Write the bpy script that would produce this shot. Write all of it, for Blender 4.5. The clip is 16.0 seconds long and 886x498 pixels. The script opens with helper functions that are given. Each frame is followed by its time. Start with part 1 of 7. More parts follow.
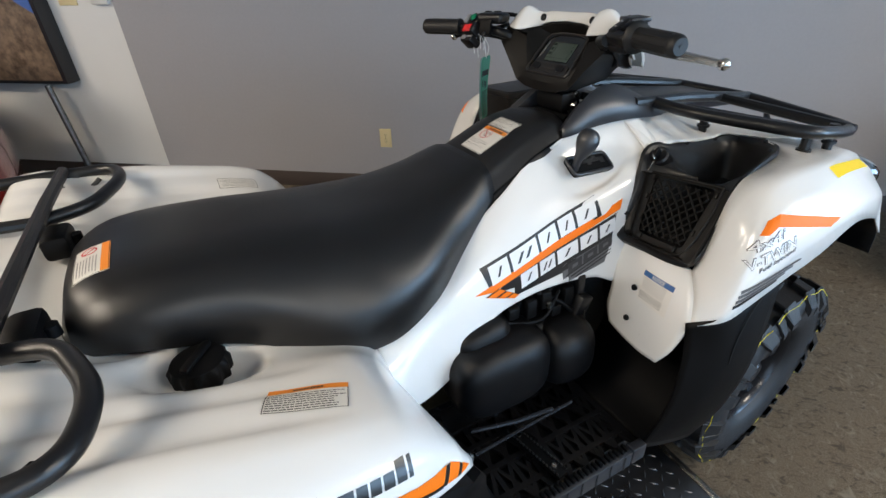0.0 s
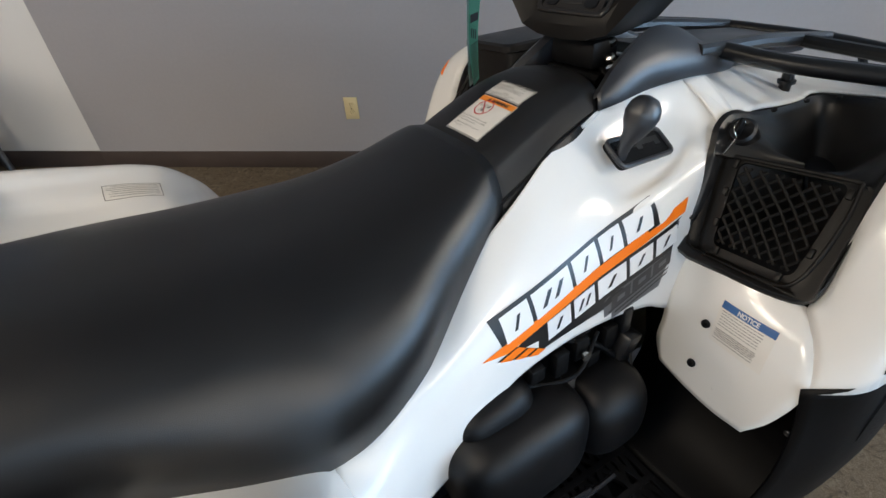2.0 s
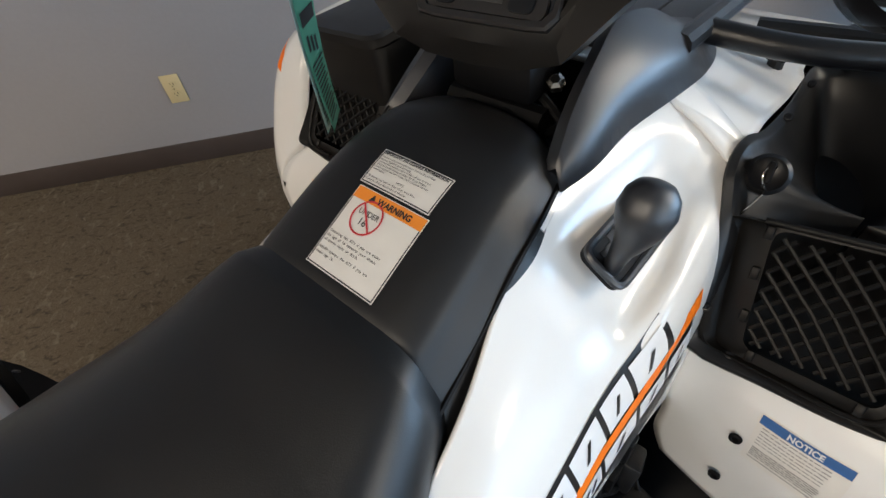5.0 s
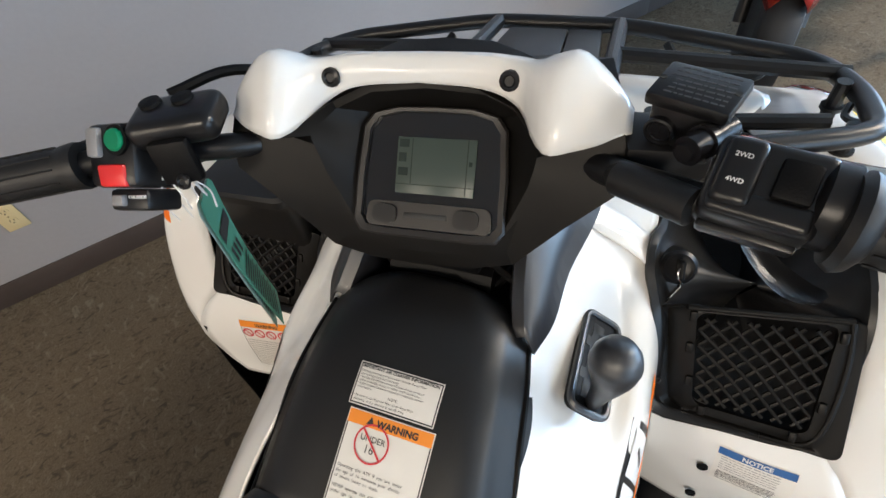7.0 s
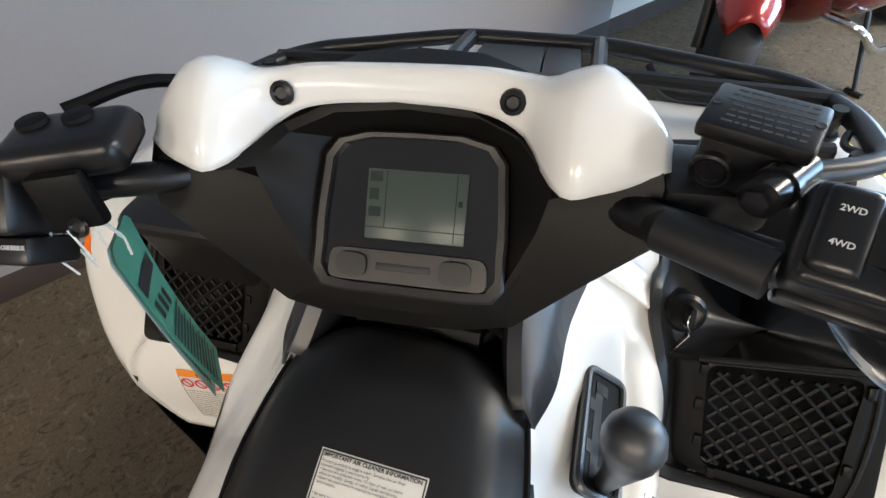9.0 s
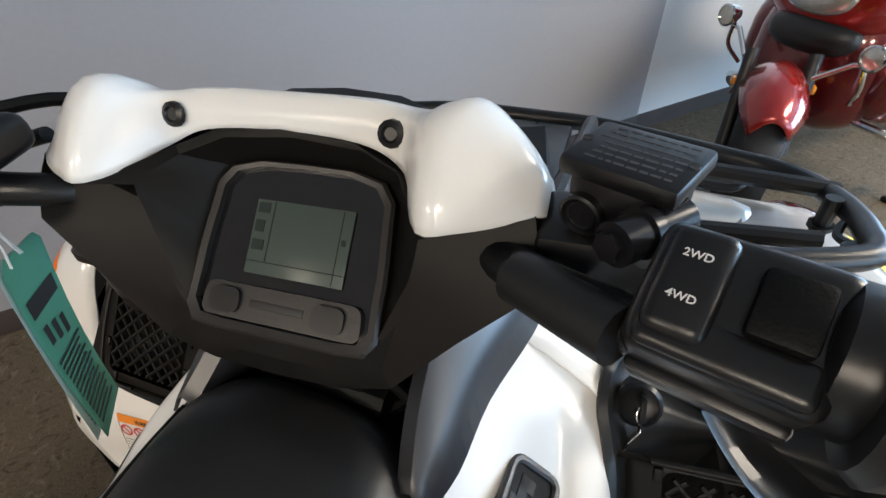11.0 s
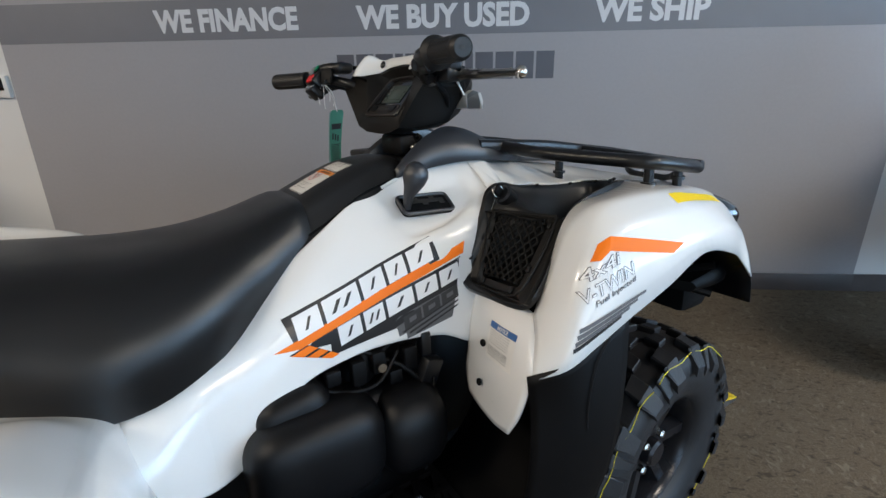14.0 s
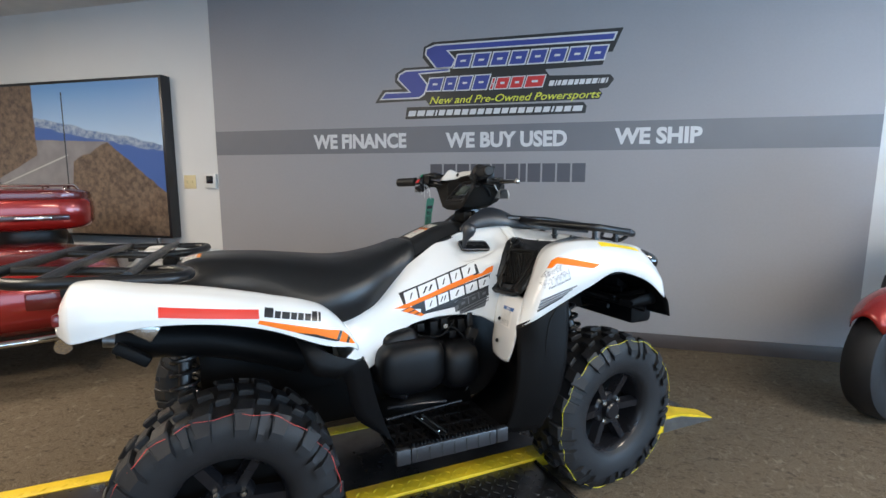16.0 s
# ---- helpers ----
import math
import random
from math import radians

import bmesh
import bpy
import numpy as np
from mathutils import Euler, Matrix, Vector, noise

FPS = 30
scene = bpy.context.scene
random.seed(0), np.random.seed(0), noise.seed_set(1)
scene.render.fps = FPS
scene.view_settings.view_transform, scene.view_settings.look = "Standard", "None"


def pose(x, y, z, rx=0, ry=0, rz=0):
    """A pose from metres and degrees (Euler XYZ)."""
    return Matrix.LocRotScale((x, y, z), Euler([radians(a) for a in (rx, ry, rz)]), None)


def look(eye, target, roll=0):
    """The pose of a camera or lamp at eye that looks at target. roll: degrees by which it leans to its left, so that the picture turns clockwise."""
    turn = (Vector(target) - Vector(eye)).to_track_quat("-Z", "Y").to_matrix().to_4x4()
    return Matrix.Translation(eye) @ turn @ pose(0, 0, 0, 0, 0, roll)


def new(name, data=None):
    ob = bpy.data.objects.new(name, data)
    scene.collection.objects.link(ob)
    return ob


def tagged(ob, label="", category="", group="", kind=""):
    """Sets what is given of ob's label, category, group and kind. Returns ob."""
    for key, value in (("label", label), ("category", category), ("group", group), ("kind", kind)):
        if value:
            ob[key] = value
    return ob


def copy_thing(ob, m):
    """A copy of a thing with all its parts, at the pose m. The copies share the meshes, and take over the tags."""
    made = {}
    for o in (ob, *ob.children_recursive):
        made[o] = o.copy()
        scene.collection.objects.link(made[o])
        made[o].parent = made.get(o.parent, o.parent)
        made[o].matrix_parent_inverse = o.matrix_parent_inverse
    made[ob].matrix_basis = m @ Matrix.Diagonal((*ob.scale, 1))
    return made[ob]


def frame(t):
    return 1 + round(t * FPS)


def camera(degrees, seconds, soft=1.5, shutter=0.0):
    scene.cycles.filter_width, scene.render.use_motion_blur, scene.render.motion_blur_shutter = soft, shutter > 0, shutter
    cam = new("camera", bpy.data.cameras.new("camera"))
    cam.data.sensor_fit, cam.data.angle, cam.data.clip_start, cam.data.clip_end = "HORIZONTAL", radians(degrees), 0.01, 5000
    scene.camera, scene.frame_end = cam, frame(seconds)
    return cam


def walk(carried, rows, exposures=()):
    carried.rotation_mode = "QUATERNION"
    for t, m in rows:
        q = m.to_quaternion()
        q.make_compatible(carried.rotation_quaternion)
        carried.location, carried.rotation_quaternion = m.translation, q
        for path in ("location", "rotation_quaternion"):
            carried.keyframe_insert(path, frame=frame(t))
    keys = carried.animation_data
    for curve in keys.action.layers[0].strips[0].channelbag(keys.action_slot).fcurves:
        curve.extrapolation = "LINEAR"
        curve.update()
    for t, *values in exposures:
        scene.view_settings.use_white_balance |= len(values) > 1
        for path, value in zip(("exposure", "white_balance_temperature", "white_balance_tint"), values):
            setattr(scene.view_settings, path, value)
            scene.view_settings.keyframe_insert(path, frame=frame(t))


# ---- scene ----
cam = camera(85.5, 16.0)
PATH = [
    (0, (0.363, 0.02, 1.345), (0.082, 1.68, 0.267), -1.6),
    (0.5, (0.351, 0.123, 1.321), (0.036, 1.753, 0.206), -2.6),
    (1, (0.317, 0.23, 1.295), (0.041, 1.839, 0.139), -2.7),
    (1.5, (0.295, 0.298, 1.265), (0.062, 1.893, 0.081), -3.1),
    (2, (0.303, 0.383, 1.242), (0.103, 1.968, 0.038), -3.2),
    (2.5, (0.338, 0.481, 1.218), (0.136, 2.042, -0.016), -3.8),
    (3, (0.369, 0.555, 1.202), (0.152, 2.067, -0.088), -4.7),
    (3.2, (0.375, 0.577, 1.195), (0.156, 2.061, -0.127), -5.2),
    (5.3, (0.304, 0.84, 1.274), (0.524, 2.148, -0.222), -7.2),
    (5.5, (0.301, 0.85, 1.292), (0.534, 2.142, -0.216), -8.6),
    (6, (0.288, 0.907, 1.33), (0.653, 2.12, -0.218), -9.1),
    (6.5, (0.297, 0.95, 1.367), (0.775, 2.109, -0.192), -9.1),
    (7, (0.304, 0.965, 1.4), (0.859, 2.106, -0.146), -8.5),
    (7.5, (0.312, 0.992, 1.406), (0.922, 2.127, -0.124), -7.2),
    (8, (0.317, 1.029, 1.388), (0.97, 2.137, -0.143), -6.0),
    (8.2, (0.317, 1.042, 1.381), (0.992, 2.139, -0.149), -5.3),
    (10.3, (0.38, 1.042, 1.323), (1.12, 2.253, -0.086), -2.4),
    (10.5, (0.389, 1.028, 1.321), (1.134, 2.282, -0.048), -2.4),
    (11, (0.415, 0.997, 1.313), (1.153, 2.347, 0.034), -1.2),
    (11.5, (0.425, 0.932, 1.279), (1.083, 2.398, 0.089), -0.5),
    (12, (0.437, 0.81, 1.236), (0.983, 2.382, 0.126), 0.1),
    (12.5, (0.458, 0.657, 1.201), (0.833, 2.36, 0.222), -0.6),
    (13, (0.495, 0.508, 1.166), (0.632, 2.322, 0.335), -0.7),
    (13.5, (0.57, 0.328, 1.161), (0.554, 2.181, 0.408), -0.6),
    (14, (0.646, 0.135, 1.146), (0.485, 2.015, 0.483), -0.9),
    (14.5, (0.662, -0.086, 1.149), (0.428, 1.821, 0.594), 0.2),
    (15, (0.687, -0.303, 1.15), (0.386, 1.624, 0.708), 0.7),
    (15.5, (0.776, -0.525, 1.154), (0.381, 1.404, 0.807), 0.7),
    (16, (0.868, -0.74, 1.159), (0.382, 1.179, 0.876), 0.1),
]
EXPOSURE = [(0, -0.20), (1, -0.22), (3, -0.24), (5.5, -0.06), (7, 0.28), (8.2, 0.36), (10.3, 0.20), (11.5, 0.16), (12.5, -0.12), (13, -0.28), (14, -0.42), (15, -0.32), (16, -0.12)]
walk(cam, [(t, look(eye, target, roll)) for t, eye, target, roll in PATH], EXPOSURE)

# ---- light: daylight from the shop front behind the camera ----
world = bpy.data.worlds.new("sky")
scene.world = world
world.use_nodes = True
_sky = world.node_tree.nodes.new("ShaderNodeTexSky")
_sky.sky_type, _sky.sun_disc = "NISHITA", False
_sky.sun_elevation, _sky.sun_rotation = radians(40), radians(200)
_bg = world.node_tree.nodes["Background"]
_bg.inputs["Strength"].default_value = 0.12
world.node_tree.links.new(_sky.outputs["Color"], _bg.inputs["Color"])


def window_light(x, y, z, w, h, power, colour, target):
    lamp = bpy.data.lights.new("window_daylight", "AREA")
    lamp.shape, lamp.size, lamp.size_y, lamp.energy, lamp.color = "RECTANGLE", w, h, power, colour
    ob = new("window_daylight", lamp)
    ob.matrix_world = look((x, y, z), target)
    return ob


DAY = (0.42, 0.68, 1.0)
WARM = (1.0, 0.87, 0.71)
window_light(3.2, -4.85, 1.2, 6.0, 2.2, 165, DAY, (2.4, 0, 1.15))
window_light(6.3, -0.45, 1.32, 4.4, 1.8, 330, DAY, (0, 0.5, 1.1))
for lx, ly, watts in ((-3.6, 0.3, 96), (2.6, -2.6, 80), (-1.6, -0.9, 80), (3.4, 0.2, 80)):
    window_light(lx, ly, 2.585, 1.18, 0.56, watts, WARM, (lx, ly, 0)).name = "ceiling_lamp"
scene.view_settings.exposure = 0.0


# ---- materials ----
def material(name, colour, rough=0.5, metal=0.0, grain=0.0, grain_size=300.0, vary=0.0, vary_size=6.0, bump=0.0, bump_size=None,
             coat=0.0, tint=None, emit=None, strength=1.0, spec=0.5, rough_vary=0.0):
    m = bpy.data.materials.new(name)
    m.use_nodes = True
    nt = m.node_tree
    b = nt.nodes["Principled BSDF"]
    c = (*colour, 1.0)
    b.inputs["Base Color"].default_value = c
    b.inputs["Roughness"].default_value = rough
    b.inputs["Metallic"].default_value = metal
    b.inputs["Specular IOR Level"].default_value = spec
    if coat:
        b.inputs["Coat Weight"].default_value = coat
        b.inputs["Coat Roughness"].default_value = 0.06
    if emit:
        b.inputs["Emission Color"].default_value = (*emit, 1.0)
        b.inputs["Emission Strength"].default_value = strength
    co = nt.nodes.new("ShaderNodeTexCoord")

    def noise_at(size, detail):
        n = nt.nodes.new("ShaderNodeTexNoise")
        n.inputs["Scale"].default_value, n.inputs["Detail"].default_value = size, detail
        nt.links.new(co.outputs["Object"], n.inputs["Vector"])
        return n.outputs["Fac"]

    last = None
    for amount, size, detail in ((vary, vary_size, 4.0), (grain, grain_size, 2.0)):
        if amount:
            mix = nt.nodes.new("ShaderNodeMix")
            mix.data_type = "RGBA"
            f = noise_at(size, detail)
            ramp = nt.nodes.new("ShaderNodeMapRange")
            ramp.inputs["From Min"].default_value, ramp.inputs["From Max"].default_value = 0.3, 0.7
            nt.links.new(f, ramp.inputs["Value"])
            nt.links.new(ramp.outputs["Result"], mix.inputs["Factor"])
            other = tint or colour
            lo = [v * (1 - amount) for v in colour]
            hi = [min(1, v * (1 + amount)) for v in other]
            if last is None:
                mix.inputs["A"].default_value, mix.inputs["B"].default_value = (*lo, 1), (*hi, 1)
            else:
                mix.blend_type = "MULTIPLY"
                nt.nodes.remove(mix)
                mix = nt.nodes.new("ShaderNodeMix")
                mix.data_type, mix.blend_type = "RGBA", "MULTIPLY"
                mix.inputs["Factor"].default_value = 1.0
                grey = nt.nodes.new("ShaderNodeMapRange")
                grey.inputs["From Min"].default_value, grey.inputs["From Max"].default_value = 0.3, 0.7
                grey.inputs["To Min"].default_value, grey.inputs["To Max"].default_value = 1 - amount, 1 + amount
                nt.links.new(f, grey.inputs["Value"])
                comb = nt.nodes.new("ShaderNodeCombineColor")
                for k in ("Red", "Green", "Blue"):
                    nt.links.new(grey.outputs["Result"], comb.inputs[k])
                nt.links.new(last, mix.inputs["A"])
                nt.links.new(comb.outputs["Color"], mix.inputs["B"])
            last = mix.outputs["Result"]
    if last is not None:
        nt.links.new(last, b.inputs["Base Color"])
    if rough_vary:
        mr = nt.nodes.new("ShaderNodeMapRange")
        mr.inputs["From Min"].default_value, mr.inputs["From Max"].default_value = 0.3, 0.7
        mr.inputs["To Min"].default_value, mr.inputs["To Max"].default_value = max(0, rough - rough_vary), min(1, rough + rough_vary)
        nt.links.new(noise_at(7.0, 5.0), mr.inputs["Value"])
        nt.links.new(mr.outputs["Result"], b.inputs["Roughness"])
    if bump:
        bp = nt.nodes.new("ShaderNodeBump")
        bp.inputs["Strength"].default_value, bp.inputs["Distance"].default_value = bump, 0.002
        nt.links.new(noise_at(bump_size or grain_size, 3.0), bp.inputs["Height"])
        nt.links.new(bp.outputs["Normal"], b.inputs["Normal"])
    return m


WHITE = material("white_gloss_plastic", (0.79, 0.785, 0.765), 0.22, coat=0.3, vary=0.015, vary_size=5, rough_vary=0.05)
SEAT = material("black_seat_vinyl", (0.0045, 0.0045, 0.005), 0.36, bump=0.12, bump_size=900, rough_vary=0.05, spec=0.6)
BLACK = material("black_moulded_plastic", (0.007, 0.007, 0.008), 0.33, bump=0.05, bump_size=1800, vary=0.15, rough_vary=0.06, spec=0.42)
SHROUD = material("charcoal_moulded_plastic", (0.013, 0.014, 0.018), 0.42, bump=0.06, bump_size=1200, rough_vary=0.05, spec=0.95)
PANEL = material("grained_panel_plastic", (0.009, 0.009, 0.0095), 0.40, bump=0.08, bump_size=1500, vary=0.15, rough_vary=0.05, spec=0.42)
COWL = material("black_grained_plastic", (0.0062, 0.0056, 0.005), 0.42, bump=0.08, bump_size=1500, vary=0.12, rough_vary=0.05, spec=0.19)
MATT = material("dull_black_plastic", (0.0028, 0.0028, 0.0032), 0.5, bump=0.15, bump_size=700, vary=0.2, spec=0.16)
RACK = material("black_powder_coat", (0.006, 0.006, 0.007), 0.33, bump=0.15, bump_size=700, rough_vary=0.05)
RUBBER = material("black_tyre_rubber", (0.008, 0.008, 0.0095), 0.58, bump=0.4, bump_size=260, vary=0.25, vary_size=20)
GRIP = material("black_grip_rubber", (0.006, 0.006, 0.0065), 0.5, bump=0.10, bump_size=2200)
ALLOY = material("black_painted_alloy", (0.015, 0.015, 0.018), 0.28, metal=0.4, rough_vary=0.08)
STEEL = material("bright_steel", (0.62, 0.60, 0.56), 0.22, metal=1.0, rough_vary=0.08)
DULL_STEEL = material("dull_steel", (0.17, 0.17, 0.17), 0.42, metal=1.0, vary=0.2, vary_size=40)
ENGINE = material("engine_black_cast", (0.003, 0.003, 0.0036), 0.40, bump=0.3, bump_size=600, vary=0.2, vary_size=15, spec=0.28)
ORANGE = material("orange_vinyl", (0.92, 0.19, 0.008), 0.5, vary=0.03, spec=0.25)
DECAL_BLACK = material("black_vinyl", (0.015, 0.015, 0.016), 0.3, vary=0.1)
DECAL_WHITE = material("white_vinyl", (0.78, 0.78, 0.78), 0.3, vary=0.02)
DARK_VINYL = material("dark_grey_vinyl", (.035, .035, .037), .35, vary=.1)
DECAL_GREY = material("grey_vinyl", (0.12, 0.12, 0.125), 0.35, vary=0.1)
RED_REFLECT = material("red_reflector", (0.72, 0.035, 0.02), 0.42, vary=0.05)
YELLOW_REFLECT = material("amber_reflector", (0.95, 0.66, 0.01), 0.5, vary=0.05, spec=0.25)
LABEL_WHITE = material("label_white", (0.72, 0.70, 0.66), 0.45, vary=0.03, vary_size=30)
LABEL_ORANGE = material("label_orange", (0.85, 0.27, 0.03), 0.45, vary=0.03)
LABEL_BLUE = material("label_blue", (0.03, 0.11, 0.30), 0.45, vary=0.03)
INK = material("label_ink", (0.03, 0.03, 0.03), 0.6, vary=0.1)
INK_GREY = material("label_grey_ink", (0.25, 0.24, 0.23), 0.6, vary=0.1)
INK_RED = material("label_red_ink", (0.60, 0.04, 0.05), 0.5, vary=0.05)
PAINT_WHITE = material("switch_white_ink", (0.7, 0.7, 0.7), 0.5, vary=0.05)
GREEN_TAG = material("green_card", (0.10, 0.36, 0.24), 0.6, vary=0.05, vary_size=30)
TAG_BACK = material("pale_card", (0.50, 0.56, 0.55), 0.6, vary=0.05)
TIE = material("white_nylon", (0.75, 0.75, 0.75), 0.4, vary=0.03)
LCD = material("lcd_glass", (0.060, 0.078, 0.068), 0.28, vary=0.05, spec=0.2)
LCD_DARK = material("lcd_segment", (0.025, 0.035, 0.03), 0.15, vary=0.05)
GAUGE_BLACK = material("gauge_window", (0.006, 0.006, 0.007), 0.07, coat=1.0, vary=0.05)
BEZEL = material("grey_gauge_bezel", (0.018, 0.016, 0.015), 0.4, bump=0.1, vary=0.05)
BTN_GREEN = material("green_button", (0.0, 0.20, 0.09), 0.3, vary=0.05)
BTN_RED = material("red_button", (0.75, 0.03, 0.03), 0.35, vary=0.05)
BTN_GREY = material("grey_button", (0.25, 0.25, 0.26), 0.4, vary=0.05)
WALL = material("grey_wall_paint", (0.300, 0.293, 0.305), 0.55, vary=0.035, vary_size=1.2, bump=0.12, bump_size=180, grain=0.015, grain_size=60)
WALL_WHITE = material("white_wall_paint", (0.62, 0.62, 0.61), 0.6, vary=0.03, vary_size=1.2, bump=0.12, bump_size=180)
STRIPE = material("dark_grey_stripe_vinyl", (0.15, 0.152, 0.168), 0.4, vary=0.03)
SIGN_WHITE = material("sign_white_vinyl", (0.62, 0.62, 0.63), 0.4, vary=0.03)
SIGN_DARK = material("sign_charcoal_vinyl", (0.07, 0.07, 0.085), 0.4, vary=0.05)
SIGN_BLUE = material("sign_blue_vinyl", (0.04, 0.06, 0.27), 0.4, vary=0.05)
SIGN_RED = material("sign_red_vinyl", (0.55, 0.03, 0.03), 0.4, vary=0.05)
SIGN_YELLOW = material("sign_yellow_vinyl", (0.65, 0.66, 0.06), 0.4, vary=0.05)
SIGN_BLACK = material("sign_black_vinyl", (0.02, 0.02, 0.02), 0.35, vary=0.1)
BASE = material("brown_rubber_baseboard", (0.055, 0.042, 0.038), 0.5, vary=0.12, bump=0.1)
CEIL = material("ceiling_tile", (0.62, 0.61, 0.58), 0.8, vary=0.05, bump=0.4, bump_size=120)
IVORY = material("ivory_plastic", (0.62, 0.52, 0.30), 0.4, vary=0.04)
DARK = material("dark_slot", (0.02, 0.02, 0.02), 0.6, vary=0.1)
LIFT_BLACK = material("black_tread_plate", (0.09, 0.09, 0.095), 0.32, metal=0.9, vary=0.25, vary_size=12, rough_vary=0.1)
LIFT_STEEL = material("bright_tread_plate", (0.30, 0.30, 0.30), 0.35, metal=0.9, vary=0.2, vary_size=12)
LIFT_YELLOW = material("yellow_safety_paint", (0.72, 0.50, 0.02), 0.45, vary=0.15, vary_size=15, bump=0.2, bump_size=150)
RED_PAINT = material("metallic_red_paint", (0.30, 0.015, 0.012), 0.22, metal=0.35, coat=1.0, vary=0.06)
DARK_RED = material("dark_red_paint", (0.12, 0.008, 0.008), 0.25, metal=0.3, coat=1.0, vary=0.06)
AMBER = material("amber_lens", (0.75, 0.25, 0.02), 0.2, coat=0.8, vary=0.05)
LAMP_LENS = material("lamp_lens", (0.65, 0.65, 0.6), 0.08, metal=0.7, vary=0.1, vary_size=60)
SCREEN_FRAME = material("black_frame", (0.012, 0.012, 0.014), 0.35, vary=0.1)


def carpet_material():
    m = bpy.data.materials.new("brown_loop_carpet")
    m.use_nodes = True
    nt = m.node_tree
    b = nt.nodes["Principled BSDF"]
    b.inputs["Roughness"].default_value = 0.95
    b.inputs["Specular IOR Level"].default_value = 0.15
    co = nt.nodes.new("ShaderNodeTexCoord")

    def mixed(f, a, c, lo, hi):
        r = nt.nodes.new("ShaderNodeMapRange")
        r.inputs["From Min"].default_value, r.inputs["From Max"].default_value = lo, hi
        nt.links.new(f, r.inputs["Value"])
        x = nt.nodes.new("ShaderNodeMix")
        x.data_type = "RGBA"
        nt.links.new(r.outputs["Result"], x.inputs["Factor"])
        for k, v in (("A", a), ("B", c)):
            if isinstance(v, tuple):
                x.inputs[k].default_value = (*v, 1)
            else:
                nt.links.new(v, x.inputs[k])
        return x.outputs["Result"]

    def tex(scale, stretch, detail=3.0):
        mp = nt.nodes.new("ShaderNodeMapping")
        mp.inputs["Scale"].default_value = stretch
        n = nt.nodes.new("ShaderNodeTexNoise")
        n.inputs["Scale"].default_value, n.inputs["Detail"].default_value = scale, detail
        n.inputs["Distortion"].default_value = 1.5
        nt.links.new(co.outputs["Object"], mp.inputs["Vector"])
        nt.links.new(mp.outputs["Vector"], n.inputs["Vector"])
        return n.outputs["Fac"]

    base = mixed(tex(260, (1, 1, 1), 2), (0.086, 0.066, 0.044), (0.174, 0.140, 0.100), 0.3, 0.7)
    marks = mixed(tex(26, (1, 1.7, 1)), base, (0.072, 0.056, 0.041), 0.53, 0.68)
    pale = mixed(tex(19, (1.5, 1, 1)), marks, (0.19, 0.158, 0.115), 0.58, 0.74)
    nt.links.new(pale, b.inputs["Base Color"])
    bp = nt.nodes.new("ShaderNodeBump")
    bp.inputs["Strength"].default_value, bp.inputs["Distance"].default_value = 0.8, 0.003
    nt.links.new(tex(330, (1, 1, 1), 2), bp.inputs["Height"])
    nt.links.new(bp.outputs["Normal"], b.inputs["Normal"])
    return m


CARPET = carpet_material()


from mathutils.bvhtree import BVHTree


# ---- mesh helpers ----
def part(name, bm, mat, parent=None, label="", sharp=35, m=None, solid=0.0, offset=-1.0):
    """One mesh object from a bmesh, smooth but for edges sharper than the angle."""
    me = bpy.data.meshes.new(name)
    bmesh.ops.remove_doubles(bm, verts=bm.verts, dist=1e-5)
    bm.normal_update()
    bm.to_mesh(me)
    bm.free()
    me.polygons.foreach_set("use_smooth", [True] * len(me.polygons))
    me.set_sharp_from_angle(angle=radians(sharp))
    for one in mat if isinstance(mat, (list, tuple)) else [mat]:
        me.materials.append(one)
    ob = new(name, me)
    if parent == "steer":
        parent, m = atv, STEERM
    if m is not None:
        ob.matrix_world = m
    if parent is not None:
        ob.parent = parent
    if solid:
        mod = ob.modifiers.new("thickness", "SOLIDIFY")
        mod.thickness, mod.offset = solid, offset
    return tagged(ob, label) if label else ob


def box(bm, lo, hi, bevel=0.0, m=None, seg=2):
    r = bmesh.ops.create_cube(bm, size=1)
    lo, hi = Vector(lo), Vector(hi)
    for v in r["verts"]:
        v.co = Vector([lo[i] + (v.co[i] + 0.5) * (hi[i] - lo[i]) for i in range(3)])
    vs = list(r["verts"])
    if bevel:
        es = list({e for v in vs for e in v.link_edges})
        out = bmesh.ops.bevel(bm, geom=es, offset=bevel, segments=seg, profile=0.5, affect="EDGES")
        vs = list({v for f in out["faces"] for v in f.verts} | {v for v in vs if v.is_valid})
    if m is not None:
        for v in vs:
            v.co = m @ v.co
    return bm


def grid(bm, rows, closed=False, cap=False):
    vs = [[bm.verts.new(p) for p in row] for row in rows]
    n = len(vs[0])
    for a, b in zip(vs, vs[1:]):
        for i in range(n if closed else n - 1):
            j = (i + 1) % n
            bm.faces.new((a[i], a[j], b[j], b[i]))
    if cap and closed:
        bm.faces.new(list(reversed(vs[0])))
        bm.faces.new(vs[-1])
    return bm


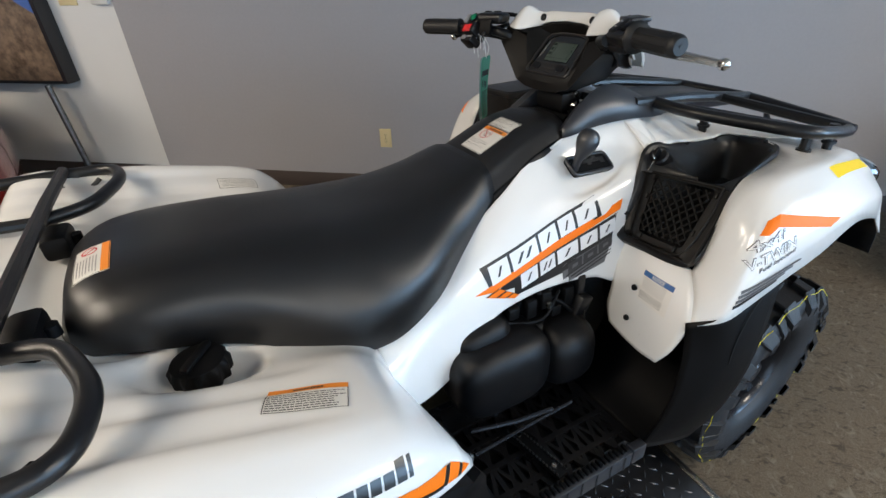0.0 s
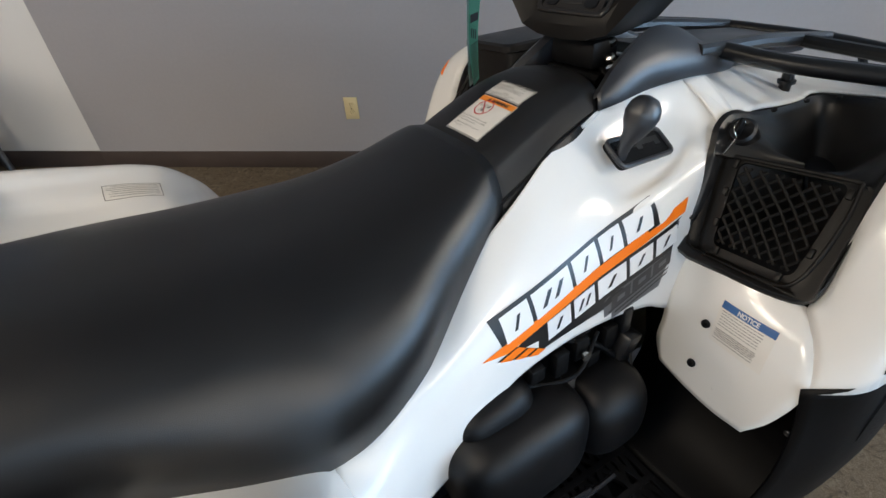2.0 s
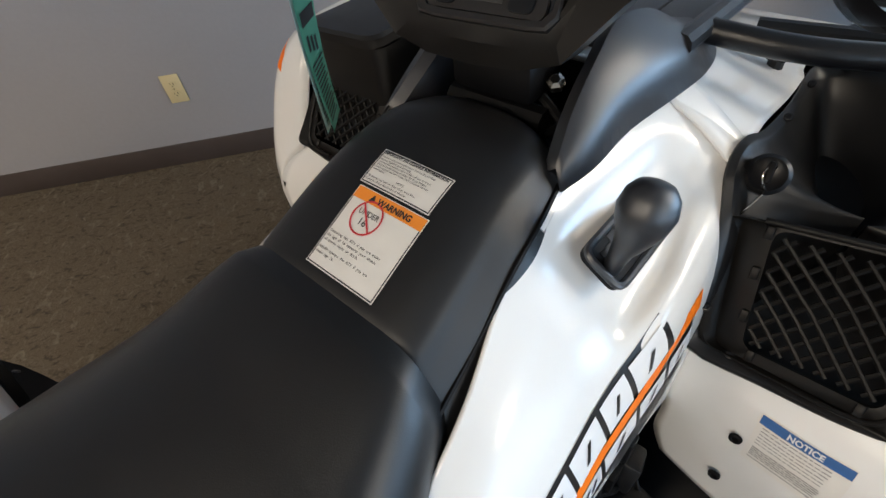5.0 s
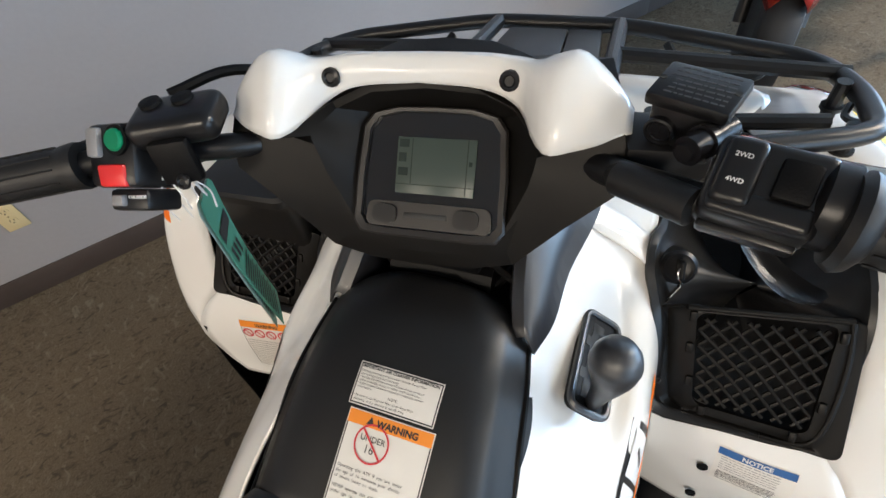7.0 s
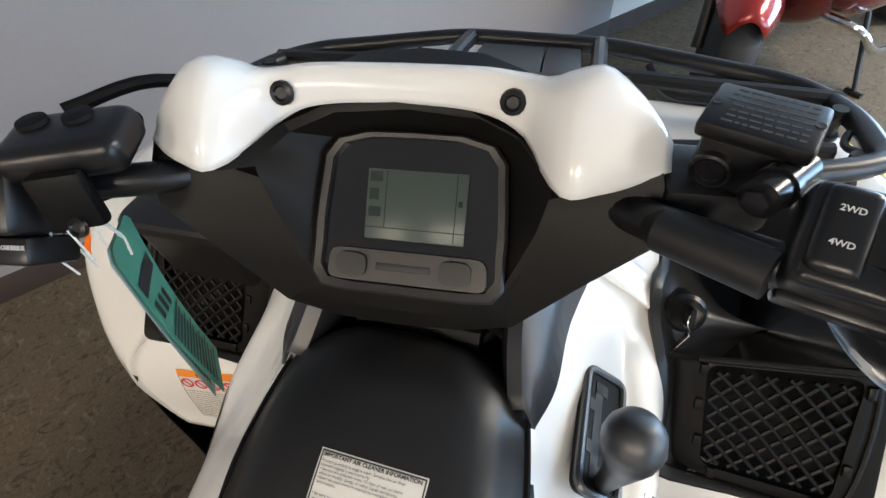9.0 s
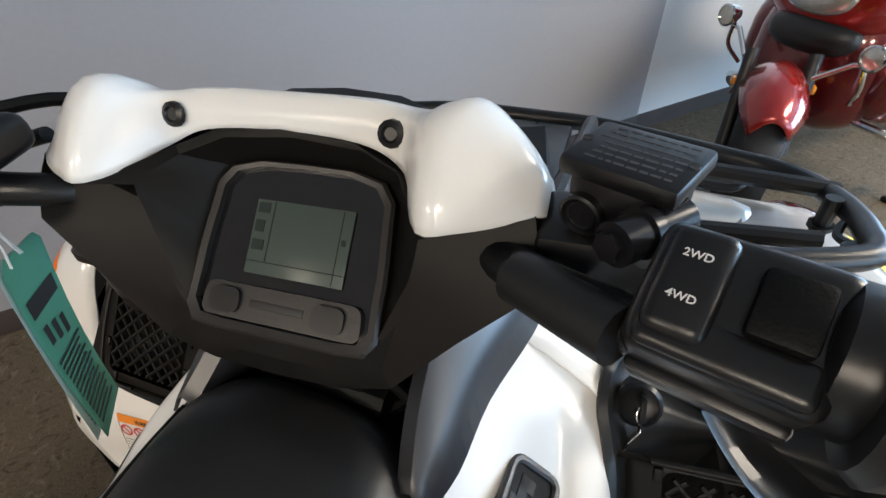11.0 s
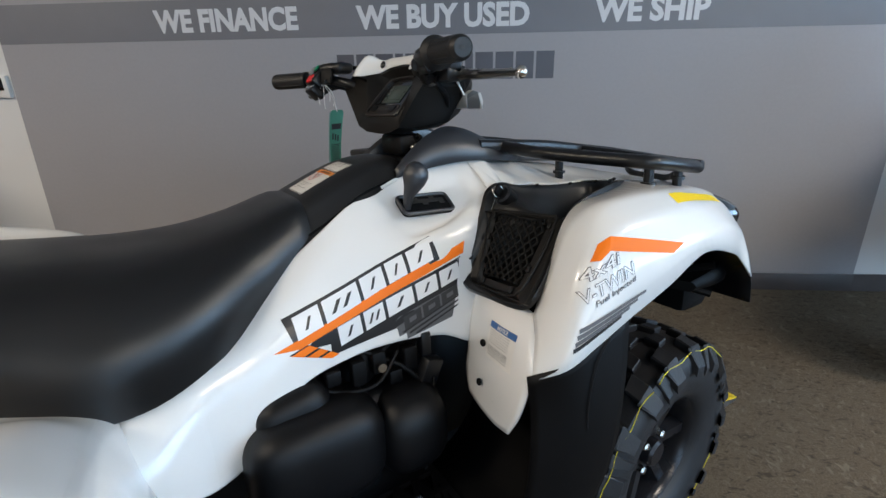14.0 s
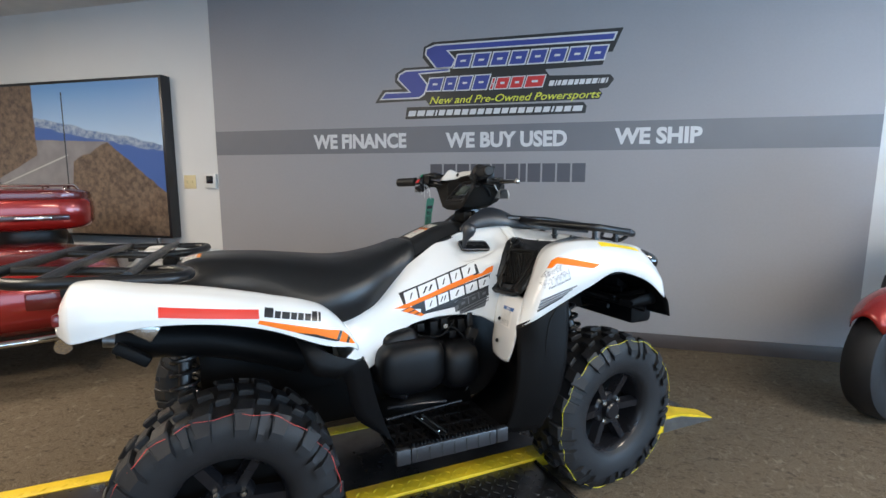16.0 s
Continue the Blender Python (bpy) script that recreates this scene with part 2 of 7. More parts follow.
def smooth_line(pts, n=8, closed=False):
    """Points along a soft curve through pts."""
    pts = [Vector(p) for p in pts]
    out, k = [], len(pts)
    for i in range(k if closed else k - 1):
        p1, p2 = pts[i], pts[(i + 1) % k]
        p0 = pts[(i - 1) % k] if closed or i > 0 else p1 * 2 - p2
        p3 = pts[(i + 2) % k] if closed or i + 2 < k else p2 * 2 - p1
        for j in range(n):
            t = j / n
            out.append(0.5 * (2 * p1 + (p2 - p0) * t + (2 * p0 - 5 * p1 + 4 * p2 - p3) * t * t + (3 * p1 - p0 - 3 * p2 + p3) * t ** 3))
    if not closed:
        out.append(pts[-1])
    return out


def rounded(pts, r, n=5, closed=False):
    """A path with its corners rounded to radius r."""
    pts = [Vector(p) for p in pts]
    k, out = len(pts), []
    for i, p in enumerate(pts):
        if not closed and i in (0, k - 1):
            out.append(p)
            continue
        a, b = pts[i - 1] - p, pts[(i + 1) % k] - p
        d = min(r, a.length * 0.48, b.length * 0.48)
        a, b = p + a.normalized() * d, p + b.normalized() * d
        for j in range(n + 1):
            t = j / n
            out.append((1 - t) ** 2 * a + 2 * t * (1 - t) * p + t * t * b)
    return out


def tube(bm, pts, r, seg=10, closed=False, radii=None, cap=True):
    pts = [Vector(p) for p in pts]
    k = len(pts)
    rows, side = [], None
    for i, p in enumerate(pts):
        a = pts[i - 1] if closed or i else p
        b = pts[(i + 1) % k] if closed or i < k - 1 else p
        d = (b - a).normalized()
        if side is None:
            side = d.orthogonal().normalized()
        side = (side - d * side.dot(d)).normalized()
        up = d.cross(side)
        rr = radii[i] if radii else r
        rows.append([p + (side * math.cos(2 * math.pi * s / seg) + up * math.sin(2 * math.pi * s / seg)) * rr for s in range(seg)])
    if closed:
        rows.append(rows[0])
    return grid(bm, rows, closed=True, cap=cap and not closed)


def revolve(bm, profile, seg=32, m=None, axis="Y"):
    """Turn (radius, along) pairs round an axis."""
    rows = []
    for r, a in profile:
        row = []
        for s in range(seg):
            c, d = r * math.cos(2 * math.pi * s / seg), r * math.sin(2 * math.pi * s / seg)
            p = Vector((c, a, d)) if axis == "Y" else Vector((c, d, a)) if axis == "Z" else Vector((a, c, d))
            row.append(m @ p if m is not None else p)
        rows.append(row)
    return grid(bm, rows, closed=True, cap=True)


def prism(bm, outline, depth, m=None):
    """A flat outline (x, y) given thickness along +z."""
    a = [bm.verts.new((x, y, 0)) for x, y in outline]
    b = [bm.verts.new((x, y, depth)) for x, y in outline]
    bm.faces.new(list(reversed(a)))
    bm.faces.new(b)
    for i in range(len(a)):
        j = (i + 1) % len(a)
        bm.faces.new((a[i], a[j], b[j], b[i]))
    if m is not None:
        for v in a + b:
            v.co = m @ v.co
    return bm


def plane_pose(origin, right, up):
    """The pose whose x runs along right and y along up, z out of the surface."""
    x = Vector(right).normalized()
    y = (Vector(up) - x * Vector(up).dot(x)).normalized()
    z = x.cross(y)
    m = Matrix((x, y, z)).transposed().to_4x4()
    m.translation = Vector(origin)
    return m


def text_mesh(body, size, depth=0.0004, bold=0.0, shear=0.0, align="LEFT", spacing=1.0, line=1.0, width=None):
    cu = bpy.data.curves.new("words", "FONT")
    cu.body, cu.size, cu.extrude, cu.offset, cu.shear = body, size, depth, bold, shear
    cu.align_x, cu.align_y, cu.space_character, cu.space_line = align, "BOTTOM_BASELINE" if "\n" not in body else "TOP_BASELINE", spacing, line
    cu.resolution_u = 3
    ob = bpy.data.objects.new("words", cu)
    me = bpy.data.meshes.new_from_object(ob)
    bpy.data.objects.remove(ob)
    bpy.data.curves.remove(cu)
    if width:
        xs = [v.co.x for v in me.vertices]
        k = width / (max(xs) - min(xs))
        for v in me.vertices:
            v.co.x *= k
    return me


def words(name, body, size, mat, m, parent=None, **kw):
    me = text_mesh(body, size, **kw)
    me.materials.append(mat)
    ob = new(name, me)
    ob.matrix_world = m
    if parent is not None:
        ob.parent = parent
    return ob


def empty(name, m, label, category, group=""):
    ob = new(name)
    ob.empty_display_size = 0.1
    ob.matrix_world = m
    return tagged(ob, label, category, group)


def section(keys, x):
    """The section at x between keyed sections: lists of (y, z), eased."""
    if x <= keys[0][0]:
        return keys[0][1]
    for i in range(len(keys) - 1):
        if keys[i][0] <= x <= keys[i + 1][0]:
            break
    k1, k2 = keys[i], keys[i + 1]
    k0, k3 = keys[max(0, i - 1)], keys[min(len(keys) - 1, i + 2)]
    t = (x - k1[0]) / (k2[0] - k1[0])
    out = []
    for a0, a1, a2, a3 in zip(k0[1], k1[1], k2[1], k3[1]):
        q = []
        for c in range(len(a1)):
            d = k2[0] - k1[0]
            m1 = (a2[c] - a0[c]) / max(1e-6, k2[0] - k0[0]) * d
            m2 = (a3[c] - a1[c]) / max(1e-6, k3[0] - k1[0]) * d
            q.append((2 * t ** 3 - 3 * t * t + 1) * a1[c] + (t ** 3 - 2 * t * t + t) * m1 + (-2 * t ** 3 + 3 * t * t) * a2[c] + (t ** 3 - t * t) * m2)
        out.append(tuple(q))
    return out


def loft_x(bm, keys, side=1, n=24, across=4, both=False):
    """A sheet along x through keyed sections of (y, z); side -1 lies to the right."""
    x0, x1 = keys[0][0], keys[-1][0]
    xs = sorted(set([x0 + (x1 - x0) * i / n for i in range(n + 1)] + [k[0] for k in keys]))
    rows = []
    for x in xs:
        s = section(keys, x)
        pts = smooth_line([(x, side * y, z) for y, z in s], across)
        if both:
            pts = smooth_line([(x, -y, z) for y, z in reversed(s)][:-1] + [(x, y, z) for y, z in s], across)
        rows.append(pts)
    return grid(bm, rows)


def ell(bm, c, r, m=None, e=1.0, seg=28):
    """A soft rounded block."""
    rows = []
    for i in range(seg // 2 + 1):
        a = -math.pi / 2 + math.pi * i / (seg // 2)
        row = []
        for j in range(seg):
            b = 2 * math.pi * j / seg
            pw = lambda v: math.copysign(abs(v) ** e, v)
            p = Vector((c[0] + r[0] * pw(math.cos(a)) * pw(math.cos(b)), c[1] + r[1] * pw(math.cos(a)) * pw(math.sin(b)), c[2] + r[2] * pw(math.sin(a))))
            row.append(m @ p if m is not None else p)
        rows.append(row)
    grid(bm, rows, closed=True)


def bm_new():
    return bmesh.new()

# ---- the showroom ----
WY, X0, X1, H = 2.768, -1.982, 2.70, 2.64


def structure(name, boxes, mat, label="", bevel=0.0):
    bm = bm_new()
    for lo, hi in boxes:
        box(bm, lo, hi, bevel)
    return tagged(part(name, bm, mat), label, "", "", "structure")


structure("ground", [((-40, -40, -0.60), (40, 40, -0.45))], material("asphalt", (0.05, 0.05, 0.05), 0.9, vary=0.2, vary_size=2), "grey asphalt outside the shop windows")
structure("floor", [((-6.5, -5.0, -0.12), (6.5, 3.2, 0))], CARPET, "brown flecked loop-pile carpet floor")
structure("ceiling", [((-6.7, -5.2, H), (6.7, 3.2, H + 0.12))], CEIL, "off-white ceiling over the showroom")
structure("wall_north", [((X0, WY, 0), (X1, WY + 0.18, H))], WALL, "grey painted showroom wall with vinyl lettering")
structure("wall_north_west", [((-6.5, WY + 0.004, 0), (X0, WY + 0.18, H))], WALL_WHITE, "white painted wall beside the grey wall")
structure("wall_north_east", [((X1, WY + 0.004, 0), (6.5, WY + 0.18, H))], WALL_WHITE, "white painted wall beyond the grey wall")
structure("wall_west", [((-6.68, -5.0, 0), (-6.5, WY + 0.18, H))], WALL_WHITE, "white painted side wall")
structure("wall_east", [((6.5, -5.0, 0), (6.68, -2.7, H)), ((6.5, 1.8, 0), (6.68, WY + 0.18, H)), ((6.5, -2.7, 0), (6.68, 1.8, 0.38)), ((6.5, -2.7, 2.28), (6.68, 1.8, H))],
          WALL_WHITE, "white painted side wall with a window opening")
structure("wall_south", [((-6.5, -5.18, 0), (0.2, -5.0, H)), ((6.2, -5.18, 0), (6.5, -5.0, H)), ((0.2, -5.18, 0), (6.2, -5.0, 0.10)), ((0.2, -5.18, 2.30), (6.2, -5.0, H))],
          WALL_WHITE, "white painted shop-front wall with window openings")
structure("baseboard", [((X0, WY - 0.008, 0), (X1, WY, 0.10))], BASE, "dark brown rubber baseboard", 0.003)
structure("baseboard_west", [((-6.5, WY - 0.004, 0), (X0, WY + 0.004, 0.10))], BASE, "dark brown rubber baseboard")
structure("baseboard_east", [((X1, WY - 0.004, 0), (6.5, WY + 0.004, 0.10))], BASE, "dark brown rubber baseboard")


# vinyl stripe and words on the grey wall
def on_wall(x, z, out=0.0):
    return plane_pose((x, WY - out, z), (1, 0, 0), (0, 0, 1))


bm = bm_new()
box(bm, (X0 + 0.001, WY - 0.0015, 1.365), (X1 - 0.001, WY - 0.0002, 1.557))
stripe = tagged(part("wall_stripe", bm, STRIPE), "dark grey vinyl stripe along the wall", "wall decal")


def wall_sign(body, x0, x1, z, cap, mat, label):
    k = cap / 0.729
    me = text_mesh(body, k, 0.0006, bold=0.02 * k * 2, width=x1 - x0)
    shift = min(v.co.x for v in me.vertices)
    for v in me.vertices:
        v.co.x -= shift
    me.materials.append(mat)
    ob = new("wall_lettering", me)
    ob.matrix_world = on_wall(x0, z, 0.0024)
    return tagged(ob, label, "wall lettering", "wall lettering")


wall_sign("WE FINANCE", -1.077, -0.306, 1.408, 0.105, SIGN_WHITE, "white vinyl words WE FINANCE on the stripe")
wall_sign("WE BUY USED", -0.001, 0.866, 1.403, 0.105, SIGN_WHITE, "white vinyl words WE BUY USED on the stripe")
wall_sign("WE SHIP", 1.177, 1.718, 1.410, 0.103, SIGN_WHITE, "white vinyl words WE SHIP on the stripe")


def bars(name, mat, x0, x1, z0, z1, widths, label, lean=0.0, out=0.0012, gap=0.18):
    """A row of plain upright bars standing in for letters."""
    root = empty(name, Matrix.Identity(4), label, "wall lettering", "wall lettering")
    total = sum(widths) + gap * (len(widths) - 1)
    x = x0
    for w in widths:
        a, b = x, x + (x1 - x0) * w / total
        bm = bm_new()
        prism(bm, [(a, z0), (b, z0), (b + lean * (z1 - z0), z1), (a + lean * (z1 - z0), z1)], 0.0006, plane_pose((0, WY - out, 0), (1, 0, 0), (0, 0, 1)))
        part("bar", bm, mat, root)
        x = b + (x1 - x0) * gap / total
    return root


bars("wall_lettering", SIGN_DARK, -0.118, 0.998, 1.150, 1.280, [1, 1, 1, 0.45, 1, 1, 1, 0.45, 1, 1, 1, 1], "row of dark charcoal vinyl characters under the stripe", gap=0.14)


def flat(bm, outline, out, depth=0.0006):
    prism(bm, outline, depth, plane_pose((0, WY - out, 0), (1, 0, 0), (0, 0, 1)))


logo = empty("wall_logo", Matrix.Identity(4), "slanted black, white and blue dealer logo on the wall", "wall logo")
big = [(-.552, 1.737), (-.487, 1.830), (-.335, 1.831), (-.392, 1.882), (-.387, 1.939), (-.324, 1.980), (-.125, 1.981), (-.176, 2.043), (-.167, 2.117), (-.099, 2.148), (1.200, 2.156), (1.138, 2.007), (1.109, 2.008), (1.077, 1.927), (.704, 1.918), (.732, 1.875), (1.131, 1.863), (1.157, 1.833), (1.120, 1.780), (1.063, 1.771), (1.086, 1.741), (1.066, 1.706), (-.125, 1.704), (-.151, 1.743)]
bm = bm_new(); flat(bm, big, 0.001); part("backing", bm, SIGN_BLACK, logo)


def inset(outline, d):
    """The outline drawn in by d."""
    pts = [Vector(p) for p in outline]
    area = sum(a.x * b.y - b.x * a.y for a, b in zip(pts, pts[1:] + pts[:1]))
    out = []
    for a, p, b in zip(pts[-1:] + pts, pts, pts[1:] + pts[:1]):
        u, v = (p - a).normalized(), (b - p).normalized()
        n = Vector((-u.y - v.y, u.x + v.x))
        n = n.normalized() * (1 if area > 0 else -1) * d / max(.55, math.cos(u.angle(v) / 2))
        out.append(tuple(p + n))
    return out


for shape in ([(-.159, 2.062), (-.150, 2.108), (-.082, 2.131), (1.167, 2.133), (1.145, 2.077), (.019, 2.078), (.077, 2.017), (.044, 1.960), (-.074, 1.957)],
              [(-.374, 1.898), (-.360, 1.937), (-.307, 1.963), (.030, 1.966), (.030, 1.935), (-.194, 1.929), (-.134, 1.855), (-.160, 1.784), (-.203, 1.757), (-.515, 1.757), (-.469, 1.813), (-.282, 1.809)]):
    bm = bm_new(); flat(bm, shape, .0018); part("white_outline", bm, SIGN_WHITE, logo)
    bm = bm_new(); flat(bm, inset(shape, .011), .0026); part("blue_swirl", bm, SIGN_BLUE, logo)


def leaning_blocks(name, mat, x0, x1, z0a, z0b, z1a, z1b, widths, gap=0.2, out=0.0034, rim=0.0):
    """Slanted plain blocks in a row, with a white rim where one is given."""
    total, x = sum(widths) + gap * (len(widths) - 1), 0.0
    for w in widths:
        a, b = x / total, (x + w) / total
        pts = []
        for f, top in ((a, 0), (b, 0), (b, 1), (a, 1)):
            zb, zt = z0a + (z0b - z0a) * f, z1a + (z1b - z1a) * f
            z = zt if top else zb
            pts.append((x0 + (x1 - x0) * f + 0.3 * (z - zb), z))
        if rim:
            bm = bm_new(); flat(bm, pts, out - .0008); part("block_rim", bm, SIGN_WHITE, logo)
        bm = bm_new(); flat(bm, inset(pts, rim) if rim else pts, out); part(name, bm, mat, logo)
        if rim:
            c, d = Vector(pts[0]).lerp(Vector(pts[2]), .5), (pts[1][0] - pts[0][0]) * .17
            bm = bm_new(); flat(bm, [(c.x - d, c.y - .007), (c.x + d - .003, c.y - .007), (c.x + d, c.y + .007), (c.x - d + .003, c.y + .007)], out + .0006); part("block_slot", bm, SIGN_WHITE, logo)
        x += w + gap


leaning_blocks("blue_block", SIGN_BLUE, .050, 1.090, 1.955, 1.955, 2.056, 2.057, [1, 1, 1, 1, 1, 1, 1, 1], .07, rim=.009)
leaning_blocks("blue_block", SIGN_BLUE, -.155, .300, 1.803, 1.797, 1.902, 1.907, [1, .8, .9, 1], .07, rim=.008)
leaning_blocks("red_block", SIGN_RED, .314, .690, 1.797, 1.799, 1.882, 1.885, [.3, 1, 1, 1.4], .07, rim=.007)
leaning_blocks("white_bar", SIGN_WHITE, .728, 1.112, 1.806, 1.810, 1.841, 1.843, [1, 0.3, 0.6, 1, 1, 0.8, 1, 1, 1, 0.2, 0.8, 0.3], gap=0.25)
me = text_mesh("New and Pre-Owned Powersports", 0.072, 0.0004, bold=0.0006, shear=0.35, width=1.20)
me.materials.append(SIGN_YELLOW)
ob = new("tagline", me); ob.matrix_world = on_wall(-0.130, 1.716, 0.0024); ob.parent = logo
bm = bm_new(); flat(bm, [(-.312, 1.612), (-.300, 1.694), (-.292, 1.698), (.968, 1.690), (.988, 1.664), (.981, 1.616)], 0.0010); part("address_backing", bm, SIGN_BLACK, logo)
leaning_blocks("white_bar", SIGN_WHITE, -0.292, 0.955, 1.632, 1.632, 1.672, 1.668, [1, 1, 1, 0.25] + [0.8] * 14 + [0.25, 0.8, 0.8, 1.1], gap=0.22, out=0.0024)

# outlet, switch and thermostat
def outlet():
    root = empty("wall_outlet", on_wall(-0.437, 0.285, 0.0), "ivory duplex wall outlet", "wall outlet")
    bm = bm_new(); box(bm, (-0.036, 0, 0.0), (0.036, 0.116, 0.006), 0.003); part("plate", bm, IVORY, root)
    for y in (0.038, 0.078):
        bm = bm_new()
        prism(bm, [(0.0165 * math.copysign(abs(math.cos(a)) ** 0.7, math.cos(a)), y + 0.0145 * math.copysign(abs(math.sin(a)) ** 0.7, math.sin(a))) for a in [i * math.pi / 10 for i in range(20)]], 0.0085)
        socket = part("socket", bm, IVORY, root)
        bm = bm_new()
        for x in (-0.0065, 0.0055):
            box(bm, (x, y - 0.001, 0.0083), (x + 0.0018, y + 0.008, 0.0090))
        box(bm, (-0.0022, y - 0.0085, 0.0083), (0.0022, y - 0.0045, 0.0090))
        part("slots", bm, DARK, socket)
    bm = bm_new(); revolve(bm, [(0.0001, 0.006), (0.003, 0.006), (0.0025, 0.0075), (0.0001, 0.0078)], 10, Matrix.Translation((0, 0.058, 0)), "Z"); part("screw", bm, STEEL, root)


outlet()
sw = empty("light_switch", on_wall(-2.27, 1.085, 0.0), "ivory light switch plate on the white wall", "light switch")
bm = bm_new(); box(bm, (-0.06, 0, -0.004), (0.06, 0.116, 0.003), 0.003); part("plate", bm, IVORY, sw)
for x in (-0.025, 0.025):
    bm = bm_new(); box(bm, (x - 0.005, 0.045, 0.002), (x + 0.005, 0.071, 0.012), 0.002); part("toggle", bm, IVORY, sw)
th = empty("thermostat", on_wall(-2.05, 1.09, 0.0), "small white thermostat with a dark display", "thermostat")
bm = bm_new(); box(bm, (-0.055, 0, -0.004), (0.055, 0.12, 0.022), 0.005); part("case", bm, material("white_plastic_case", (0.6, 0.6, 0.58), 0.4, vary=0.03), th)
bm = bm_new(); box(bm, (-0.035, 0.04, 0.021), (0.030, 0.105, 0.0235), 0.002); part("display", bm, GAUGE_BLACK, th)


# large framed landscape picture on the white wall
def picture_material():
    """A printed landscape: sky, far blue hills, a road and a brown rocky slope."""
    m = bpy.data.materials.new("landscape_print")
    m.use_nodes = True
    nt = m.node_tree
    b = nt.nodes["Principled BSDF"]
    b.inputs["Roughness"].default_value = 0.35
    co = nt.nodes.new("ShaderNodeTexCoord")
    sep = nt.nodes.new("ShaderNodeSeparateXYZ")
    nt.links.new(co.outputs["Object"], sep.inputs["Vector"])

    def math_node(op, a, c):
        n = nt.nodes.new("ShaderNodeMath")
        n.operation = op
        for i, v in enumerate((a, c)):
            if isinstance(v, (int, float)):
                n.inputs[i].default_value = v
            else:
                nt.links.new(v, n.inputs[i])
        return n.outputs[0]

    def noise_fac(scale, detail=5.0):
        n = nt.nodes.new("ShaderNodeTexNoise")
        n.inputs["Scale"].default_value, n.inputs["Detail"].default_value = scale, detail
        nt.links.new(co.outputs["Object"], n.inputs["Vector"])
        return n.outputs["Fac"]

    def colour_mix(f, a, c):
        x = nt.nodes.new("ShaderNodeMix")
        x.data_type = "RGBA"
        nt.links.new(f, x.inputs["Factor"])
        for k, v in (("A", a), ("B", c)):
            if isinstance(v, tuple):
                x.inputs[k].default_value = (*v, 1)
            else:
                nt.links.new(v, x.inputs[k])
        return x.outputs["Result"]

    def ramp(v, lo, hi):
        r = nt.nodes.new("ShaderNodeMapRange")
        r.inputs["From Min"].default_value, r.inputs["From Max"].default_value = lo, hi
        nt.links.new(v, r.inputs["Value"])
        return r.outputs["Result"]

    x, y = sep.outputs["X"], sep.outputs["Y"]
    rough = noise_fac(6.0)
    fine = noise_fac(24.0)
    sky = colour_mix(ramp(y, 0.75, 1.30), (0.45, 0.58, 0.72), (0.14, 0.30, 0.58))
    hills = colour_mix(ramp(fine, 0.35, 0.65), (0.10, 0.16, 0.30), (0.32, 0.38, 0.48))
    rock = colour_mix(ramp(fine, 0.3, 0.7), (0.06, 0.040, 0.028), (0.20, 0.14, 0.098))
    road = colour_mix(ramp(rough, 0.3, 0.7), (0.17, 0.16, 0.17), (0.24, 0.23, 0.24))
    wob = math_node("MULTIPLY", math_node("SUBTRACT", rough, 0.5), 0.16)
    hill_line = math_node("ADD", math_node("MULTIPLY", x, -0.19), math_node("ADD", math_node("MULTIPLY", wob, .35), 1.155))
    c = colour_mix(ramp(math_node("SUBTRACT", y, hill_line), 0.006, -0.006), sky, hills)
    lake = math_node("ADD", math_node("MULTIPLY", x, -0.17), math_node("ADD", math_node("MULTIPLY", wob, .5), 1.06))
    c = colour_mix(ramp(math_node("SUBTRACT", y, lake), 0.006, -0.006), c, (0.05, 0.11, 0.33))
    road_line = math_node("ADD", math_node("MULTIPLY", x, -0.035), 0.875)
    left_of = ramp(x, 1.36, 1.32)
    onroad = math_node("MULTIPLY", ramp(math_node("SUBTRACT", y, math_node("ADD", road_line, math_node("MULTIPLY", wob, 0.1))), 0.005, -0.005), left_of)
    c = colour_mix(onroad, c, road)
    rise = math_node("MULTIPLY", math_node("MINIMUM", math_node("SUBTRACT", x, 1.32), 0.0), 0.42)
    fall = math_node("MULTIPLY", math_node("MAXIMUM", math_node("SUBTRACT", x, 1.32), 0.0), -0.74)
    bank = math_node("MULTIPLY", math_node("MINIMUM", math_node("SUBTRACT", x, 0.93), 0.0), 6.0)
    slope = math_node("ADD", math_node("ADD", bank, math_node("ADD", rise, fall)), math_node("ADD", math_node("MULTIPLY", wob, .5), 0.825))
    c = colour_mix(ramp(math_node("SUBTRACT", y, slope), 0.006, -0.006), c, rock)
    line = math_node("ABSOLUTE", math_node("SUBTRACT", y, math_node("ADD", math_node("MULTIPLY", x, 0.32), 0.44)), 0)
    c = colour_mix(math_node("MULTIPLY", ramp(line, 0.009, 0.005), ramp(x, 0.88, 0.86)), c, (0.42, 0.41, 0.40))
    left = math_node("ADD", math_node("SUBTRACT", 0.52, math_node("MULTIPLY", math_node("MAXIMUM", math_node("SUBTRACT", 0.72, y), 0.0), 2.4)), math_node("MULTIPLY", wob, .4))
    c = colour_mix(ramp(math_node("SUBTRACT", x, left), 0.006, -0.006), c, rock)
    nt.links.new(c, b.inputs["Base Color"])
    return m


